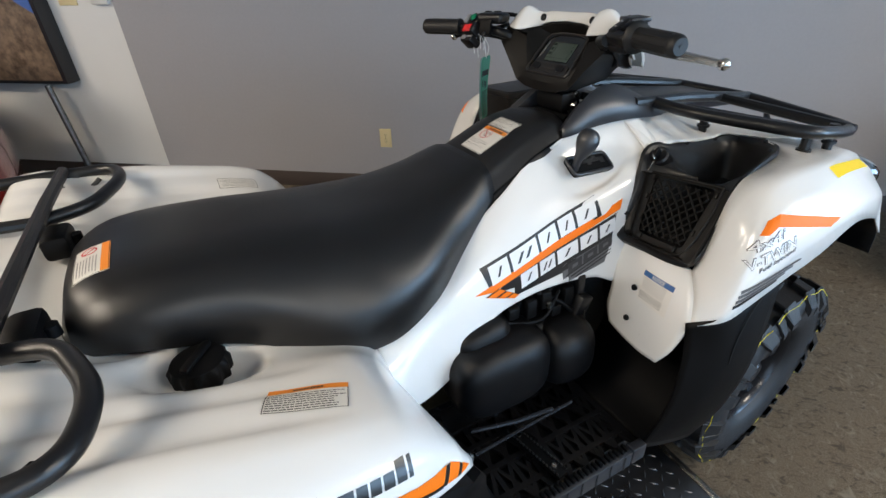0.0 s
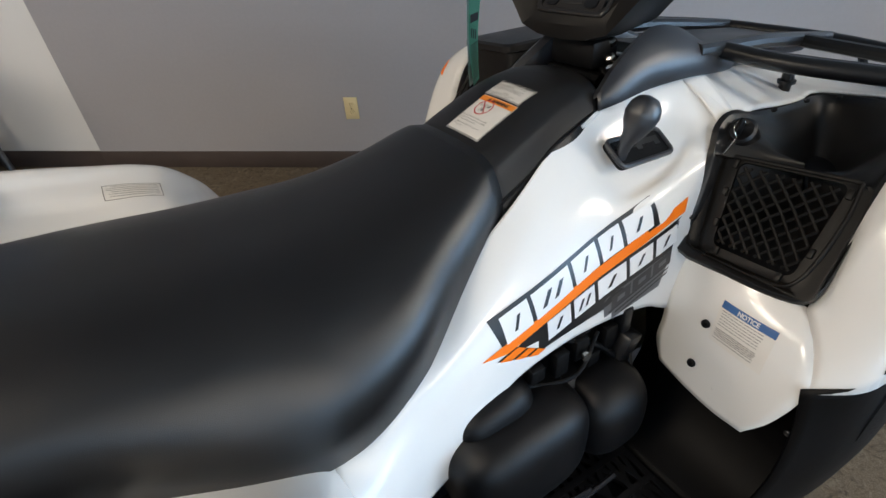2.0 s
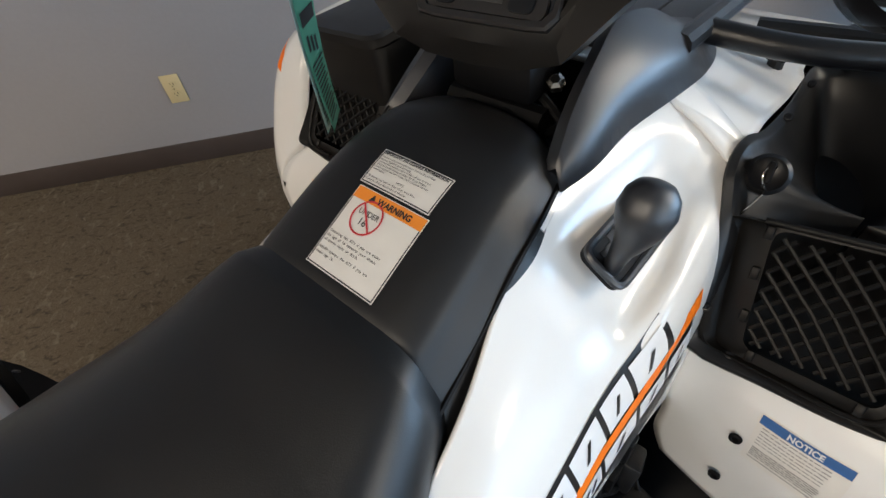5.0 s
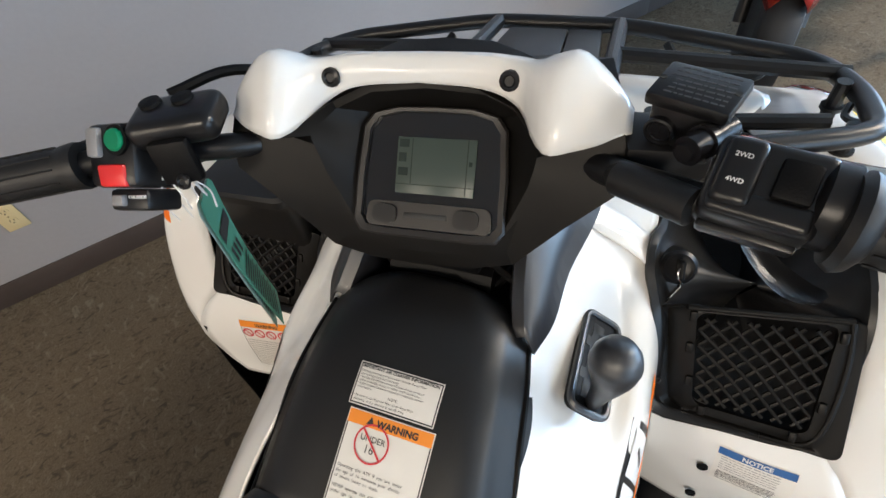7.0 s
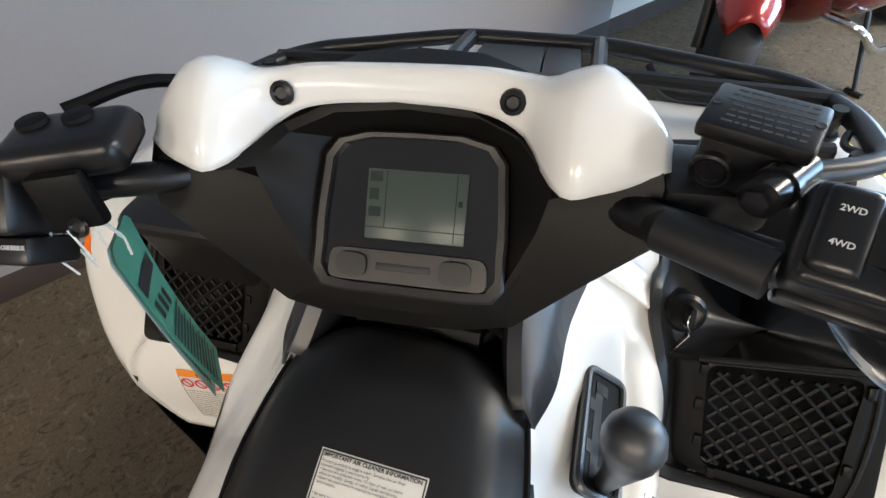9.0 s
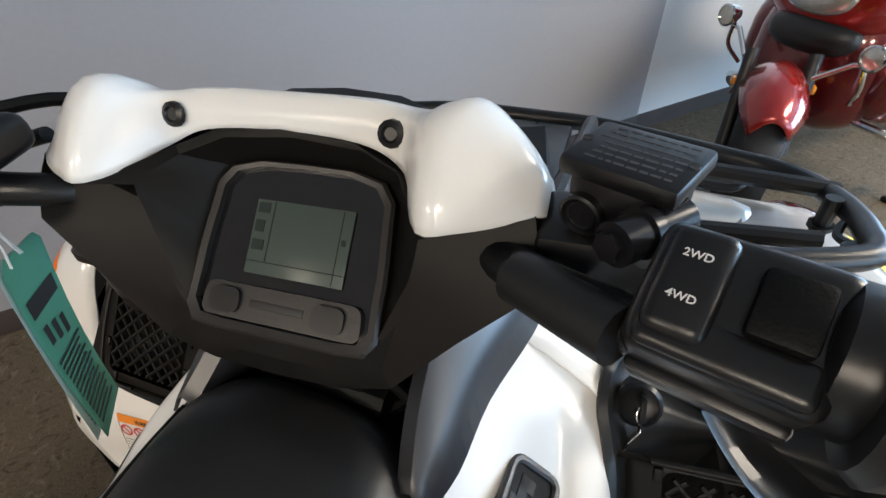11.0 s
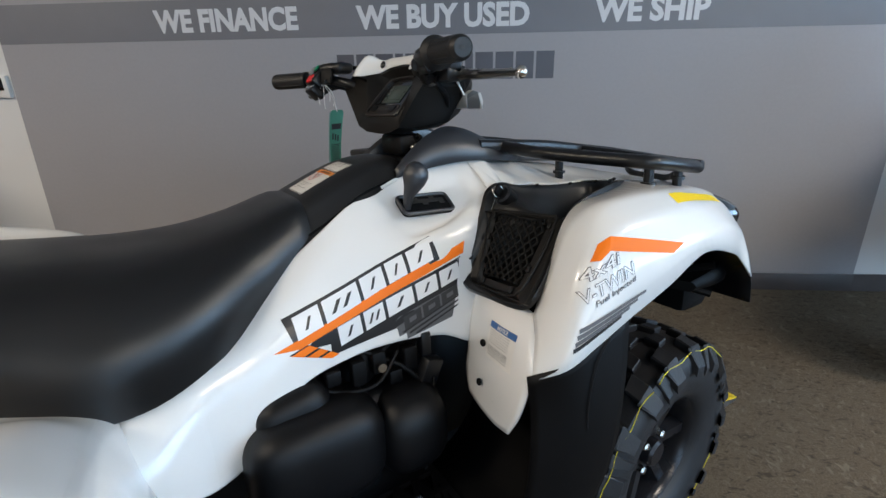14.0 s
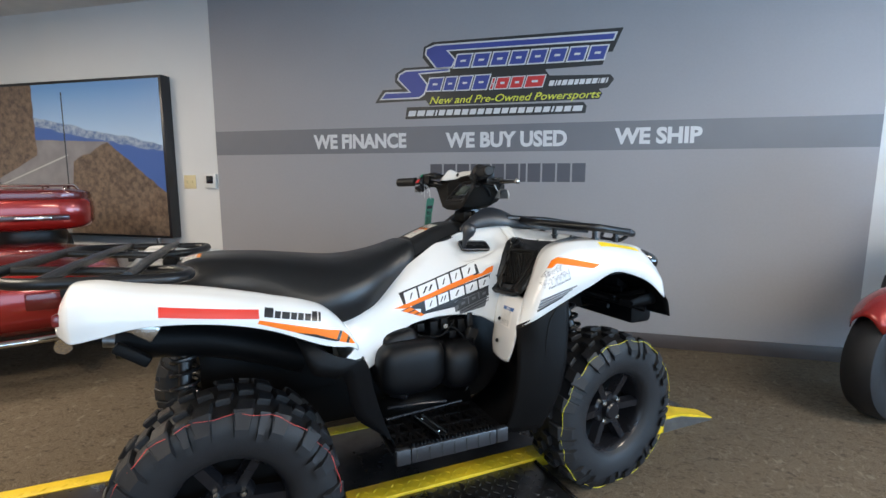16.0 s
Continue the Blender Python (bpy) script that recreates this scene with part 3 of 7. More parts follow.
pic = empty("landscape_picture", on_wall(-4.33, 0.66, 0.0), "large framed print of a mountain road under blue sky", "picture")
bm = bm_new(); box(bm, (0, 0, 0.0), (1.93, 1.36, 0.10), 0.004); part("frame", bm, SCREEN_FRAME, pic)
bm = bm_new(); box(bm, (0.02, 0.02, 0.095), (1.905, 1.335, 0.1025)); part("print", bm, picture_material(), pic)

# ceiling light panels
first = None
for lx, ly in ((-3.6, 0.3), (2.6, -2.6), (-1.6, -0.9), (3.4, 0.2)):
    if first is None:
        first = empty("ceiling_light", pose(lx, ly, H), "white flush ceiling light panel, lit", "ceiling light", "ceiling lights")
        bm = bm_new()
        for lo, hi in (((-.62, -.32, -.03), (.62, -.29, 0)), ((-.62, .29, -.03), (.62, .32, 0)), ((-.62, -.29, -.03), (-.60, .29, 0)), ((.60, -.29, -.03), (.62, .29, 0))):
            box(bm, lo, hi, .003)
        part("frame", bm, WALL_WHITE, first)
        bm = bm_new(); box(bm, (-.60, -.29, -.02), (.60, .29, -.012)); part("diffuser", bm, material("lit_diffuser", (.8, .8, .78), .5, emit=(1, .86, .68), strength=6, vary=.02), first)
    else:
        copy_thing(first, pose(lx, ly, H))

# shop-front windows
def window(name, m, w, h, panes):
    root = new(name)
    root.matrix_world = m
    tagged(root, "dark-framed shop window letting in daylight", "", "", "structure")
    bm = bm_new()
    for lo, hi in [((0, -0.03, 0), (w, 0.03, 0.06)), ((0, -0.03, h - 0.06), (w, 0.03, h))] + [((w * i / panes - 0.03 if i else 0, -0.03, 0.06), (w * i / panes + 0.03 if i < panes else w, 0.03, h - 0.06)) for i in range(panes + 1)]:
        box(bm, lo, hi, 0.004)
    part("window_frame", bm, SCREEN_FRAME, root)


window("window_1", pose(0.2, -5.09, 0.10), 6.0, 2.2, 4)
window("window_2", pose(6.59, -2.7, 0.38, 0, 0, 90), 4.5, 1.9, 3)

# ---- low lift table between the wheels ----
ROOT = pose(0.241, 1.107, 0, 0, 0, 37.3)

# ---- the all-terrain vehicle ----
# local axes: x forward, y to its left, z up, origin on the floor midway between the axles
atv = empty("quad_bike", ROOT, "white and black four-wheel quad bike, new, with orange decals", "quad bike")
LEANS = Matrix.Translation((0, 0, 1)) @ Matrix.Rotation(radians(-2.5), 4, "X") @ Matrix.Translation((0, 0, -1))

REAR = [
    (-1.015, [(0, .83), (.2, .83), (.34, .83), (.45, .825), (.51, .82), (.535, .81), (.54, .80), (.535, .785)]),
    (-1.00, [(0, .86), (.2, .86), (.35, .868), (.47, .875), (.53, .865), (.56, .845), (.57, .82), (.565, .785)]),
    (-.97, [(0, .868), (.22, .868), (.38, .885), (.52, .903), (.57, .895), (.60, .865), (.61, .825), (.605, .778)]),
    (-.84, [(0, .85), (.22, .85), (.40, .86), (.52, .884), (.58, .88), (.61, .86), (.625, .83), (.625, .803)]),
    (-.70, [(0, .79), (.22, .79), (.40, .83), (.52, .862), (.58, .860), (.612, .845), (.628, .82), (.63, .797)]),
    (-.57, [(0, .735), (.22, .743), (.40, .80), (.52, .833), (.57, .833), (.605, .82), (.62, .795), (.622, .766)]),
    (-.44, [(0, .67), (.22, .699), (.36, .765), (.50, .80), (.555, .803), (.592, .785), (.608, .75), (.61, .708)]),
    (-.385, [(0, .65), (.23, .68), (.34, .71), (.46, .745), (.535, .762), (.575, .753), (.592, .72), (.594, .690)]),
    (-.358, [(0, .64), (.235, .655), (.32, .645), (.42, .68), (.50, .712), (.555, .727), (.578, .715), (.583, .684)]),
    (-.333, [(0, .60), (.235, .60), (.31, .555), (.40, .597), (.48, .637), (.535, .668), (.560, .679), (.566, .667)]),
]


def outward(bm, ref=(0, 0, 0.3)):
    """Turn the faces of an open sheet so that they look away from ref."""
    bm.normal_update()
    if sum((f.calc_center_median() - Vector(ref)).dot(f.normal) * f.calc_area() for f in bm.faces) < 0:
        bmesh.ops.reverse_faces(bm, faces=bm.faces)
    return bm


SKIN = {}


def skin(key, bm):
    """Remember a sheet as a surface that labels and decals are laid on."""
    bm.normal_update()
    SKIN[key] = BVHTree.FromBMesh(bm)
    return bm


bm = bm_new()
loft_x(bm, REAR, both=True, n=80, across=12)
for v in bm.verts:
    x, y = v.co.x, abs(v.co.y)
    fade = min(1, max(0, (-.46 - x) / .12)) * min(1, max(0, (x + .99) / .06))
    for yc, a in ((.345, .0035), (.415, .0045), (.495, .004)):
        c = yc + (x + .7) * .10
        v.co.z += a * fade * (math.tanh((y - c) / .007) - math.tanh((y - c - .05) / .03))
    d = math.hypot((x + .655) / 1.25, v.co.y + .268)
    v.co.z -= .038 * (1 / (1 + math.exp((d - .068) / .007)))
    back = math.hypot(x + .80, max(0, y - .12))
    v.co.z -= .032 * (1 / (1 + math.exp((back - .105) / .010)))
outward(bm)
skin("rear", bm)
part("rear_fender", bm, WHITE, atv, "glossy white plastic rear fender", m=LEANS, solid=0.004)

SIDE = [
    (-.36, [(.17, .69), (.24, .665), (.285, .635), (.306, .60), (.314, .57), (.318, .535)]),
    (-.315, [(.17, .69), (.236, .67), (.274, .635), (.292, .60), (.300, .565), (.304, .522)]),
    (-.25, [(.17, .71), (.228, .69), (.254, .65), (.264, .60), (.268, .555), (.270, .498)]),
    (-.18, [(.17, .74), (.220, .715), (.243, .68), (.254, .64), (.260, .60), (.264, .535)]),
    (-.10, [(.16, .80), (.208, .768), (.232, .735), (.246, .70), (.252, .665), (.255, .62)]),
    (.00, [(.15, .868), (.19, .835), (.223, .79), (.243, .745), (.25, .70), (.252, .648)]),
    (.10, [(.125, .922), (.162, .888), (.203, .846), (.235, .79), (.25, .73), (.255, .652)]),
    (.20, [(.115, .95), (.165, .897), (.20, .862), (.24, .833), (.256, .75), (.26, .638)]),
    (.30, [(.115, .97), (.165, .926), (.20, .888), (.24, .853), (.26, .77), (.265, .60)]),
    (.40, [(.12, .985), (.17, .955), (.21, .925), (.245, .895), (.265, .85), (.27, .7)]),
]
for s in (-1, 1):
    bm = bm_new()
    loft_x(bm, SIDE, s, n=90, across=12)
    for v in bm.verts:
        x, y = v.co.x, abs(v.co.y)
        ahead = 1 / (1 + math.exp((x - .335 + .35 * abs(y - .185)) / .005))
        behind = 1 / (1 + math.exp((.135 + .8 * max(0, y - .175) - x) / .012))
        inner = 1 / (1 + math.exp((.142 + .10 * max(0, x - .22) - y) / .0035))
        outer = 1 / (1 + math.exp((y - .218 + .22 * max(0, x - .24)) / .004))
        v.co.z -= .011 * ahead * behind * inner * outer
    outward(bm, (0, 0, .7))
    skin("side%d" % s, bm)
    part("side_cover", bm, WHITE, atv, "glossy white plastic side cover", m=LEANS, solid=0.004)

SEATK = [
    (-.838, [(0, .832), (.05, .832), (.09, .828), (.115, .822), (.128, .815), (.132, .80)]),
    (-.818, [(0, .883), (.07, .880), (.12, .868), (.152, .848), (.168, .822), (.170, .80)]),
    (-.75, [(0, .905), (.09, .903), (.152, .892), (.188, .864), (.202, .832), (.201, .80)]),
    (-.58, [(0, .903), (.10, .900), (.16, .887), (.202, .852), (.219, .80), (.216, .752)]),
    (-.42, [(0, .886), (.11, .882), (.19, .855), (.241, .792), (.260, .735), (.250, .675)]),
    (-.32, [(0, .876), (.11, .872), (.19, .850), (.246, .797), (.265, .745), (.254, .670)]),
    (-.22, [(0, .880), (.10, .876), (.165, .858), (.217, .822), (.239, .775), (.228, .70)]),
    (-.12, [(0, .899), (.085, .896), (.135, .883), (.168, .855), (.186, .81), (.180, .75)]),
    (-.03, [(0, .925), (.075, .923), (.112, .915), (.132, .895), (.145, .868), (.150, .845)]),
    (-.008, [(0, .925), (.07, .923), (.105, .912), (.122, .892), (.135, .865), (.14, .845)]),
]
bm = bm_new()
loft_x(bm, SEATK, both=True, n=44, across=5)
outward(bm, (-.4, 0, .6))
skin("seat", bm)
part("seat", bm, SEAT, atv, "black smooth vinyl saddle seat", m=LEANS, sharp=60)

TANK = [
    (-.024, [(0, .900), (.07, .898), (.100, .890), (.116, .872), (.132, .856), (.147, .838)]),
    (-.014, [(0, .920), (.07, .918), (.102, .905), (.118, .886), (.136, .862), (.151, .838)]),
    (.00, [(0, .930), (.072, .927), (.104, .914), (.119, .894), (.136, .870), (.150, .848)]),
    (.10, [(0, .972), (.068, .969), (.096, .958), (.111, .942), (.126, .924), (.140, .904)]),
    (.17, [(0, .988), (.06, .985), (.088, .975), (.104, .960), (.117, .944), (.130, .924)]),
    (.21, [(0, .987), (.045, .985), (.075, .976), (.095, .962), (.108, .948), (.118, .930)]),
    (.235, [(0, .978), (.03, .976), (.052, .97), (.068, .96), (.08, .95), (.088, .94)]),
    (.245, [(0, .945), (.02, .944), (.035, .942), (.047, .938), (.055, .935), (.06, .93)]),
]
bm = bm_new()
loft_x(bm, TANK, both=True, n=36, across=5)
outward(bm, (.1, 0, .8))
skin("tank", bm)
part("tank_cover", bm, PANEL, atv, "black textured plastic cover ahead of the seat", m=LEANS, sharp=50)
for s in (-1, 1):
    bm = bm_new()
    tube(bm, smooth_line([(-.016, s * .137, .8635), (.04, s * .1325, .890), (.10, s * .1275, .924), (.15, s * .1215, .939), (.195, s * .113, .950)], 5), .0028, 6)
    part("cover_lip", bm, MATT, atv, m=LEANS)

# front fenders and deck
FEND = [
    [(.272, .452, .735), (.258, .470, .718), (.242, .488, .70), (.226, .502, .675), (.216, .508, .650)],
    [(.303, .452, .81), (.286, .49, .795), (.268, .528, .765), (.257, .548, .725), (.250, .555, .680)],
    [(.336, .449, .883), (.324, .50, .878), (.312, .542, .85), (.306, .562, .79), (.304, .567, .710)],
    [(.380, .444, .916), (.378, .50, .919), (.374, .547, .893), (.374, .570, .83), (.376, .576, .747)],
    [(.455, .435, .924), (.455, .50, .929), (.455, .552, .904), (.458, .579, .85), (.460, .585, .785)],
    [(.555, .402, .929), (.555, .500, .926), (.558, .545, .900), (.566, .577, .862), (.562, .584, .823)],
    [(.645, .325, .915), (.665, .470, .912), (.672, .520, .888), (.682, .563, .848), (.686, .570, .793)],
    [(.75, .36, .905), (.765, .450, .895), (.775, .495, .868), (.783, .538, .812), (.768, .551, .756)],
    [(.800, .30, .890), (.815, .450, .879), (.840, .487, .822), (.852, .520, .760), (.836, .546, .702)],
]
DECK = [
    (.36, [(0, .985), (.10, .980), (.17, .950), (.225, .908)]),
    (.44, [(0, .965), (.10, .962), (.17, .940), (.222, .917)]),
    (.53, [(0, .950), (.10, .948), (.17, .925), (.226, .907)]),
    (.60, [(0, .938), (.10, .935), (.17, .915), (.226, .902)]),
    (.65, [(0, .930), (.10, .928), (.17, .910), (.226, .902)]),
    (.672, [(0, .926), (.12, .923), (.22, .906), (.32, .910)]),
    (.75, [(0, .913), (.14, .912), (.26, .908), (.36, .905)]),
    (.80, [(0, .895), (.12, .895), (.22, .893), (.30, .89)]),
    (.88, [(0, .82), (.10, .82), (.20, .82), (.28, .82)]),
]
for s in (-1, 1):
    bm = bm_new()
    out = 1 if s < 0 else 1.055
    cols = [rounded([(x, s * y * out, z) for x, y, z in c], .03 if i < 3 else .013, 5) for i, c in enumerate(FEND)]
    rows = list(zip(*[smooth_line([c[i] for c in cols], 5) for i in range(len(cols[0]))]))
    grid(bm, rows)
    outward(bm, (.6, s * .4, .6))
    skin("fender%d" % s, bm)
    part("front_fender", bm, WHITE, atv, "glossy white plastic front fender", m=LEANS, solid=0.004)
    bm = bm_new()
    rows = [[(x, s * y * (1 if y < .4 else out), z) for x, y, z in r] for r in (
        [(.300, .250, .745), (.283, .33, .742), (.279, .40, .740), (.276, .452, .735)],
        [(.275, .252, .66), (.255, .33, .672), (.246, .40, .69), (.242, .488, .70)],
        [(.262, .262, .59), (.240, .33, .605), (.228, .41, .625), (.216, .508, .650)],
        [(.254, .264, .540), (.234, .335, .540), (.219, .415, .548), (.208, .490, .575)],
        [(.246, .285, .500), (.229, .345, .502), (.214, .410, .508), (.205, .462, .520)])]
    grid(bm, [smooth_line(r, 5) for r in zip(*[smooth_line(c, 4) for c in zip(*rows)])])
    outward(bm, (.7, s * .35, .65))
    skin("panel%d" % s, bm)
    part("fender_rear_panel", bm, WHITE, atv, "glossy white plastic panel behind the front wheel", m=LEANS, solid=0.004)
bm = bm_new()
loft_x(bm, DECK, both=True, n=24, across=5)
outward(bm)
skin("deck", bm)
part("front_deck", bm, WHITE, atv, "glossy white plastic front deck", m=LEANS, solid=0.004)

# ---- decals and labels laid on the body ----
def lay(bm, key, way, lift=0.0009, reach=0.9):
    """Drop every vertex along way on to a remembered surface."""
    way = Vector(way).normalized()
    missed = []
    for v in bm.verts:
        spot, normal, _, _ = SKIN[key].ray_cast(v.co - way * 0.08, way, reach)
        if spot is None:
            missed.append(v)
        else:
            v.co = spot - way * lift
    bmesh.ops.delete(bm, geom=missed, context="VERTS")
    return bm


def quad(bm, pts, m, nu=6, nv=3):
    """A four-cornered patch (u, v), cut fine enough to bend."""
    a, b, c, d = [Vector((*p, 0)) for p in pts]
    grid(bm, [[m @ (a.lerp(b, i / nu)).lerp(d.lerp(c, i / nu), j / nv) for i in range(nu + 1)] for j in range(nv + 1)])


def decal(name, quads, mat, m, key, parent=None, label="", lift=0.0009):
    way = -(m.to_3x3() @ Vector((0, 0, 1)))
    for q in quads:
        bm = bm_new()
        quad(bm, q, m, 8, 4)
        lay(bm, key, way, lift)
        part(name, bm, mat, parent or atv, label, m=LEANS if (parent or atv) is atv else None)


def decal_words(name, body, size, mat, m, key, parent, lift=0.0013, pm=None, **kw):
    me = text_mesh(body, size, 0.0, **kw)
    bm = bm_new()
    bm.from_mesh(me)
    bpy.data.meshes.remove(me)
    bmesh.ops.triangulate(bm, faces=bm.faces[:])
    if size > .02:
        for _ in range(3):
            bmesh.ops.subdivide_edges(bm, edges=[e for e in bm.edges if e.calc_length() > .005], cuts=1)
            bmesh.ops.triangulate(bm, faces=bm.faces[:])
    for v in bm.verts:
        v.co = m @ v.co
    way = -(m.to_3x3() @ Vector((0, 0, 1)))
    lay(bm, key, way, lift)
    return part(name, bm, mat, parent, m=pm)


def leaning_row(u0, u1, low, high, widths, gap, lean=.25):
    """Blocks side by side between two slanting lines, leaning forwards."""
    total, u, out = sum(widths), u0, []
    k = (u1 - u0) / total
    for w in widths:
        a, b = u, u + w * k - gap * .045
        pts = []
        for x, (p, q) in ((a, low), (b, low), (b, high), (a, high)):
            f = (x - u0) / (u1 - u0)
            v = p + (q - p) * f
            pts.append((x + lean * (v - low[0]), v))
        out.append(pts)
        u += w * k
    return out


# side decal: u runs up along the cover, v square to it
for s in (-1, 1):
    right = Vector((math.cos(radians(18.5)), 0, math.sin(radians(18.5)))) * (1 if s < 0 else 1)
    m = plane_pose((-.133, s * .35, .690), right, (-right.z, 0, right.x)) if s < 0 else plane_pose((-.133, .35, .690), -right, (-right.z, 0, right.x))
    k = "side%d" % s
    f = 1 if s < 0 else -1
    fl = lambda qs: [[(f * u, v) for u, v in (q if f > 0 else reversed(q))] for q in qs]
    top = leaning_row(.050, .352, (.0030, .0020), (.0405, .0375), [.057, .080, .057, .048, .060], .16)
    low = leaning_row(.110, .392, (-.0490, -.0600), (-.0130, -.0285), [.054, .050, .066, .056, .054], .16)
    decal("decal", fl([[(.041, -.003), (.357, -.004), (.362, .0420), (.043, .0460)]]), DECAL_BLACK, m, k, None, "black vinyl decal ground", .0008)
    decal("decal", fl([[(.052, -.0180), (.224, -.0840), (.403, -.0220), (.080, -.0080)], [(.088, -.056), (.224, -.084), (.20, -.05), (.10, -.02)], [(.205, -.080), (.366, -.079), (.396, -.026), (.20, -.03)]]), DECAL_BLACK, m, k, None, "black vinyl decal ground", .0008)
    decal("decal", fl([[(.214, -.1150), (.335, -.1300), (.372, -.0700), (.222, -.0640)]]), DECAL_GREY, m, k, None, "grey vinyl decal ground", .00085)
    decal("decal", fl([[(.004, .0050), (.046, -.0110), (.410, -.0185), (.424, .0010)]]), ORANGE, m, k, None, "orange vinyl stripe", .0014)
    tail = lambda v: (.004 + (.005 - v) * 1.254, v)
    head = lambda v: (.060 + (-.011 - v) * .83, v)
    decal("decal", fl([[tail(-.011), tail(-.060), head(-.060), head(-.011)]]), DECAL_BLACK, m, k, None, "black vinyl decal ground", .0009)
    for a, b in ((-.0135, -.0265), (-.0305, -.0425), (-.0465, -.0600)):
        decal("decal", fl([[tail(a), tail(b), head(b), head(a)]]), ORANGE, m, k, None, "orange vinyl slash", .0016)
    for row in (top, low):
        for q, cuts in zip(row, ((.5,), (.34, .66), (.5,), (.5,), (.5,))):
            at_uv = lambda x, y: tuple((Vector(q[0]).lerp(Vector(q[1]), x)).lerp(Vector(q[3]).lerp(Vector(q[2]), x), y))
            decal("decal", fl([q]), DECAL_WHITE, m, k, None, "white vinyl block", .0018)
            decal("decal", fl([[at_uv(x - .17, .26), at_uv(x - .05, .26), at_uv(x + .17, .74), at_uv(x + .05, .74)] for x in cuts]), DECAL_BLACK, m, k, None, "black vinyl slash", .0024)
    numbers = leaning_row(.232, .368, (-.096, -.092), (-.070, -.069), [1, 1, 1], .10)
    decal("decal", fl(numbers), DARK_VINYL, m, k, None, "dark grey vinyl block", .0016)
    decal("decal", fl([[(q[0][0] * .7 + q[2][0] * .3, q[0][1] * .68 + q[2][1] * .32), (q[1][0] * .7 + q[3][0] * .3, q[1][1] * .68 + q[3][1] * .32), (q[2][0] * .7 + q[0][0] * .3, q[2][1] * .68 + q[0][1] * .32), (q[3][0] * .7 + q[1][0] * .3, q[3][1] * .68 + q[1][1] * .32)] for q in numbers]), DECAL_GREY, m, k, None, "grey vinyl block", .0022)
    decal("decal", fl([[(.226 + .012 * i, -.1010 - .0090 * i), (.362 - .004 * i, -.0960 - .0090 * i), (.366 - .004 * i, -.0925 - .0090 * i), (.226 + .012 * i, -.0965 - .0090 * i)] for i in (0, 1, 2)]), DECAL_BLACK, m, k, None, "black vinyl stripe", .0012)
    # rear fender side
    mr = plane_pose((-.352, -.75, .702), (1, 0, 0), (0, 0, 1)) if s < 0 else plane_pose((-.352, .75, .702), (-1, 0, 0), (0, 0, 1))
    decal("reflector", fl([[(-.448, .122), (-.236, .094), (-.236, .116), (-.448, .145)]]), RED_REFLECT, mr, "rear", None, "long red reflector strip")
    row = []
    for a, b, h in ((-.225, -.204, .022), (-.201, -.187, .016), (-.184, -.165, .016), (-.162, -.148, .016), (-.145, -.131, .016), (-.128, -.113, .016), (-.110, -.096, .022), (-.093, -.087, .021)):
        base = lambda u: .097 - .22 * (u + .225)
        row.append([(a, base(a)), (b, base(b)), (b + .003, base(b) + h), (a + .003, base(a) + h)])
    decal("decal", fl(row), DECAL_BLACK, mr, "rear", None, "black vinyl block")
    decal("decal", fl([[(-.240, .083), (-.048, .009), (-.036, .034), (-.236, .091)], [(-.040, .006), (-.020, -.002), (-.012, .016), (-.028, .031)], [(-.012, -.005), (.008, -.013), (-.004, .006), (-.007, .010)]]), ORANGE, mr, "rear", None, "orange vinyl stripe", .0012)
    decal("decal", fl([[(-.15, .048), (-.048, .007), (-.046, .012), (-.10, .036)], [(-.048, .009), (-.041, .006), (-.029, .031), (-.036, .034)], [(-.020, -.002), (-.013, -.005), (-.008, .010), (-.012, .016)]]), DECAL_BLACK, mr, "rear", None, "black vinyl slash", .0017)
    # front fender: the decals wrap the rounded rear corner
    k = "fender%d" % s
    mf = plane_pose((.31, s * .70, .848), (-s * .9, -.25, 0), (-.12, -s * .30, .9))
    flat_of = lambda p: tuple((mf.inverted() @ Vector((p[0], s * p[1], p[2])))[:2])
    A, B, C, D, E, F, G = [flat_of(p) for p in ((.310, .541, .848), (.329, .538, .873), (.350, .544, .884), (.496, .582, .854), (.466, .582, .841), (.341, .553, .863), (.322, .552, .850))]
    decal("decal", [[A, G, F, B], [B, F, F, C], [F, E, D, C]], ORANGE, mf, k, None, "orange vinyl chevron", .0012)
    for i in range(4):
        a = Vector((.262, .552, .706)).lerp(Vector((.276, .552, .742)), i / 3.4)
        b = Vector((.352, .574, .752)).lerp(Vector((.411, .579, .790)), i / 3.4)
        up = Vector((0, 0, .0075)), Vector((0, 0, .0045))
        decal("decal", [[flat_of(p) for p in (a, b, b + up[1], a + up[0])]], DECAL_GREY if i else DECAL_BLACK, mf, k, None, "dark grey vinyl stripe", .0012)
    if s < 0:
        base = plane_pose((.284, -.553, .781), (.096, -.021, .040), (-.02, .2, 1))
        base = base @ Matrix.Translation((0, 0, .03))
        for body, size, x, z, w in (("4x4i", .026, .017, .031, .074), ("V-TWIN", .029, 0, .002, .104), ("Fuel Injected", .0125, .018, -.0105, .084)):
            mt = base @ pose(x, z, 0)
            decal_words("decal_lettering", body, size, DECAL_GREY, mt, k, atv, .0010, LEANS, bold=.0009 if size > .02 else .0002, shear=.25, width=w + .003)
            if size > .02:
                decal_words("decal_lettering", body, size, DECAL_WHITE, mt, k, atv, .0016, LEANS, bold=.0, shear=.25, width=w)
    my = plane_pose((.537, s * .524, 1.0), (1, s * -.16, 0), (0, 1, 0))
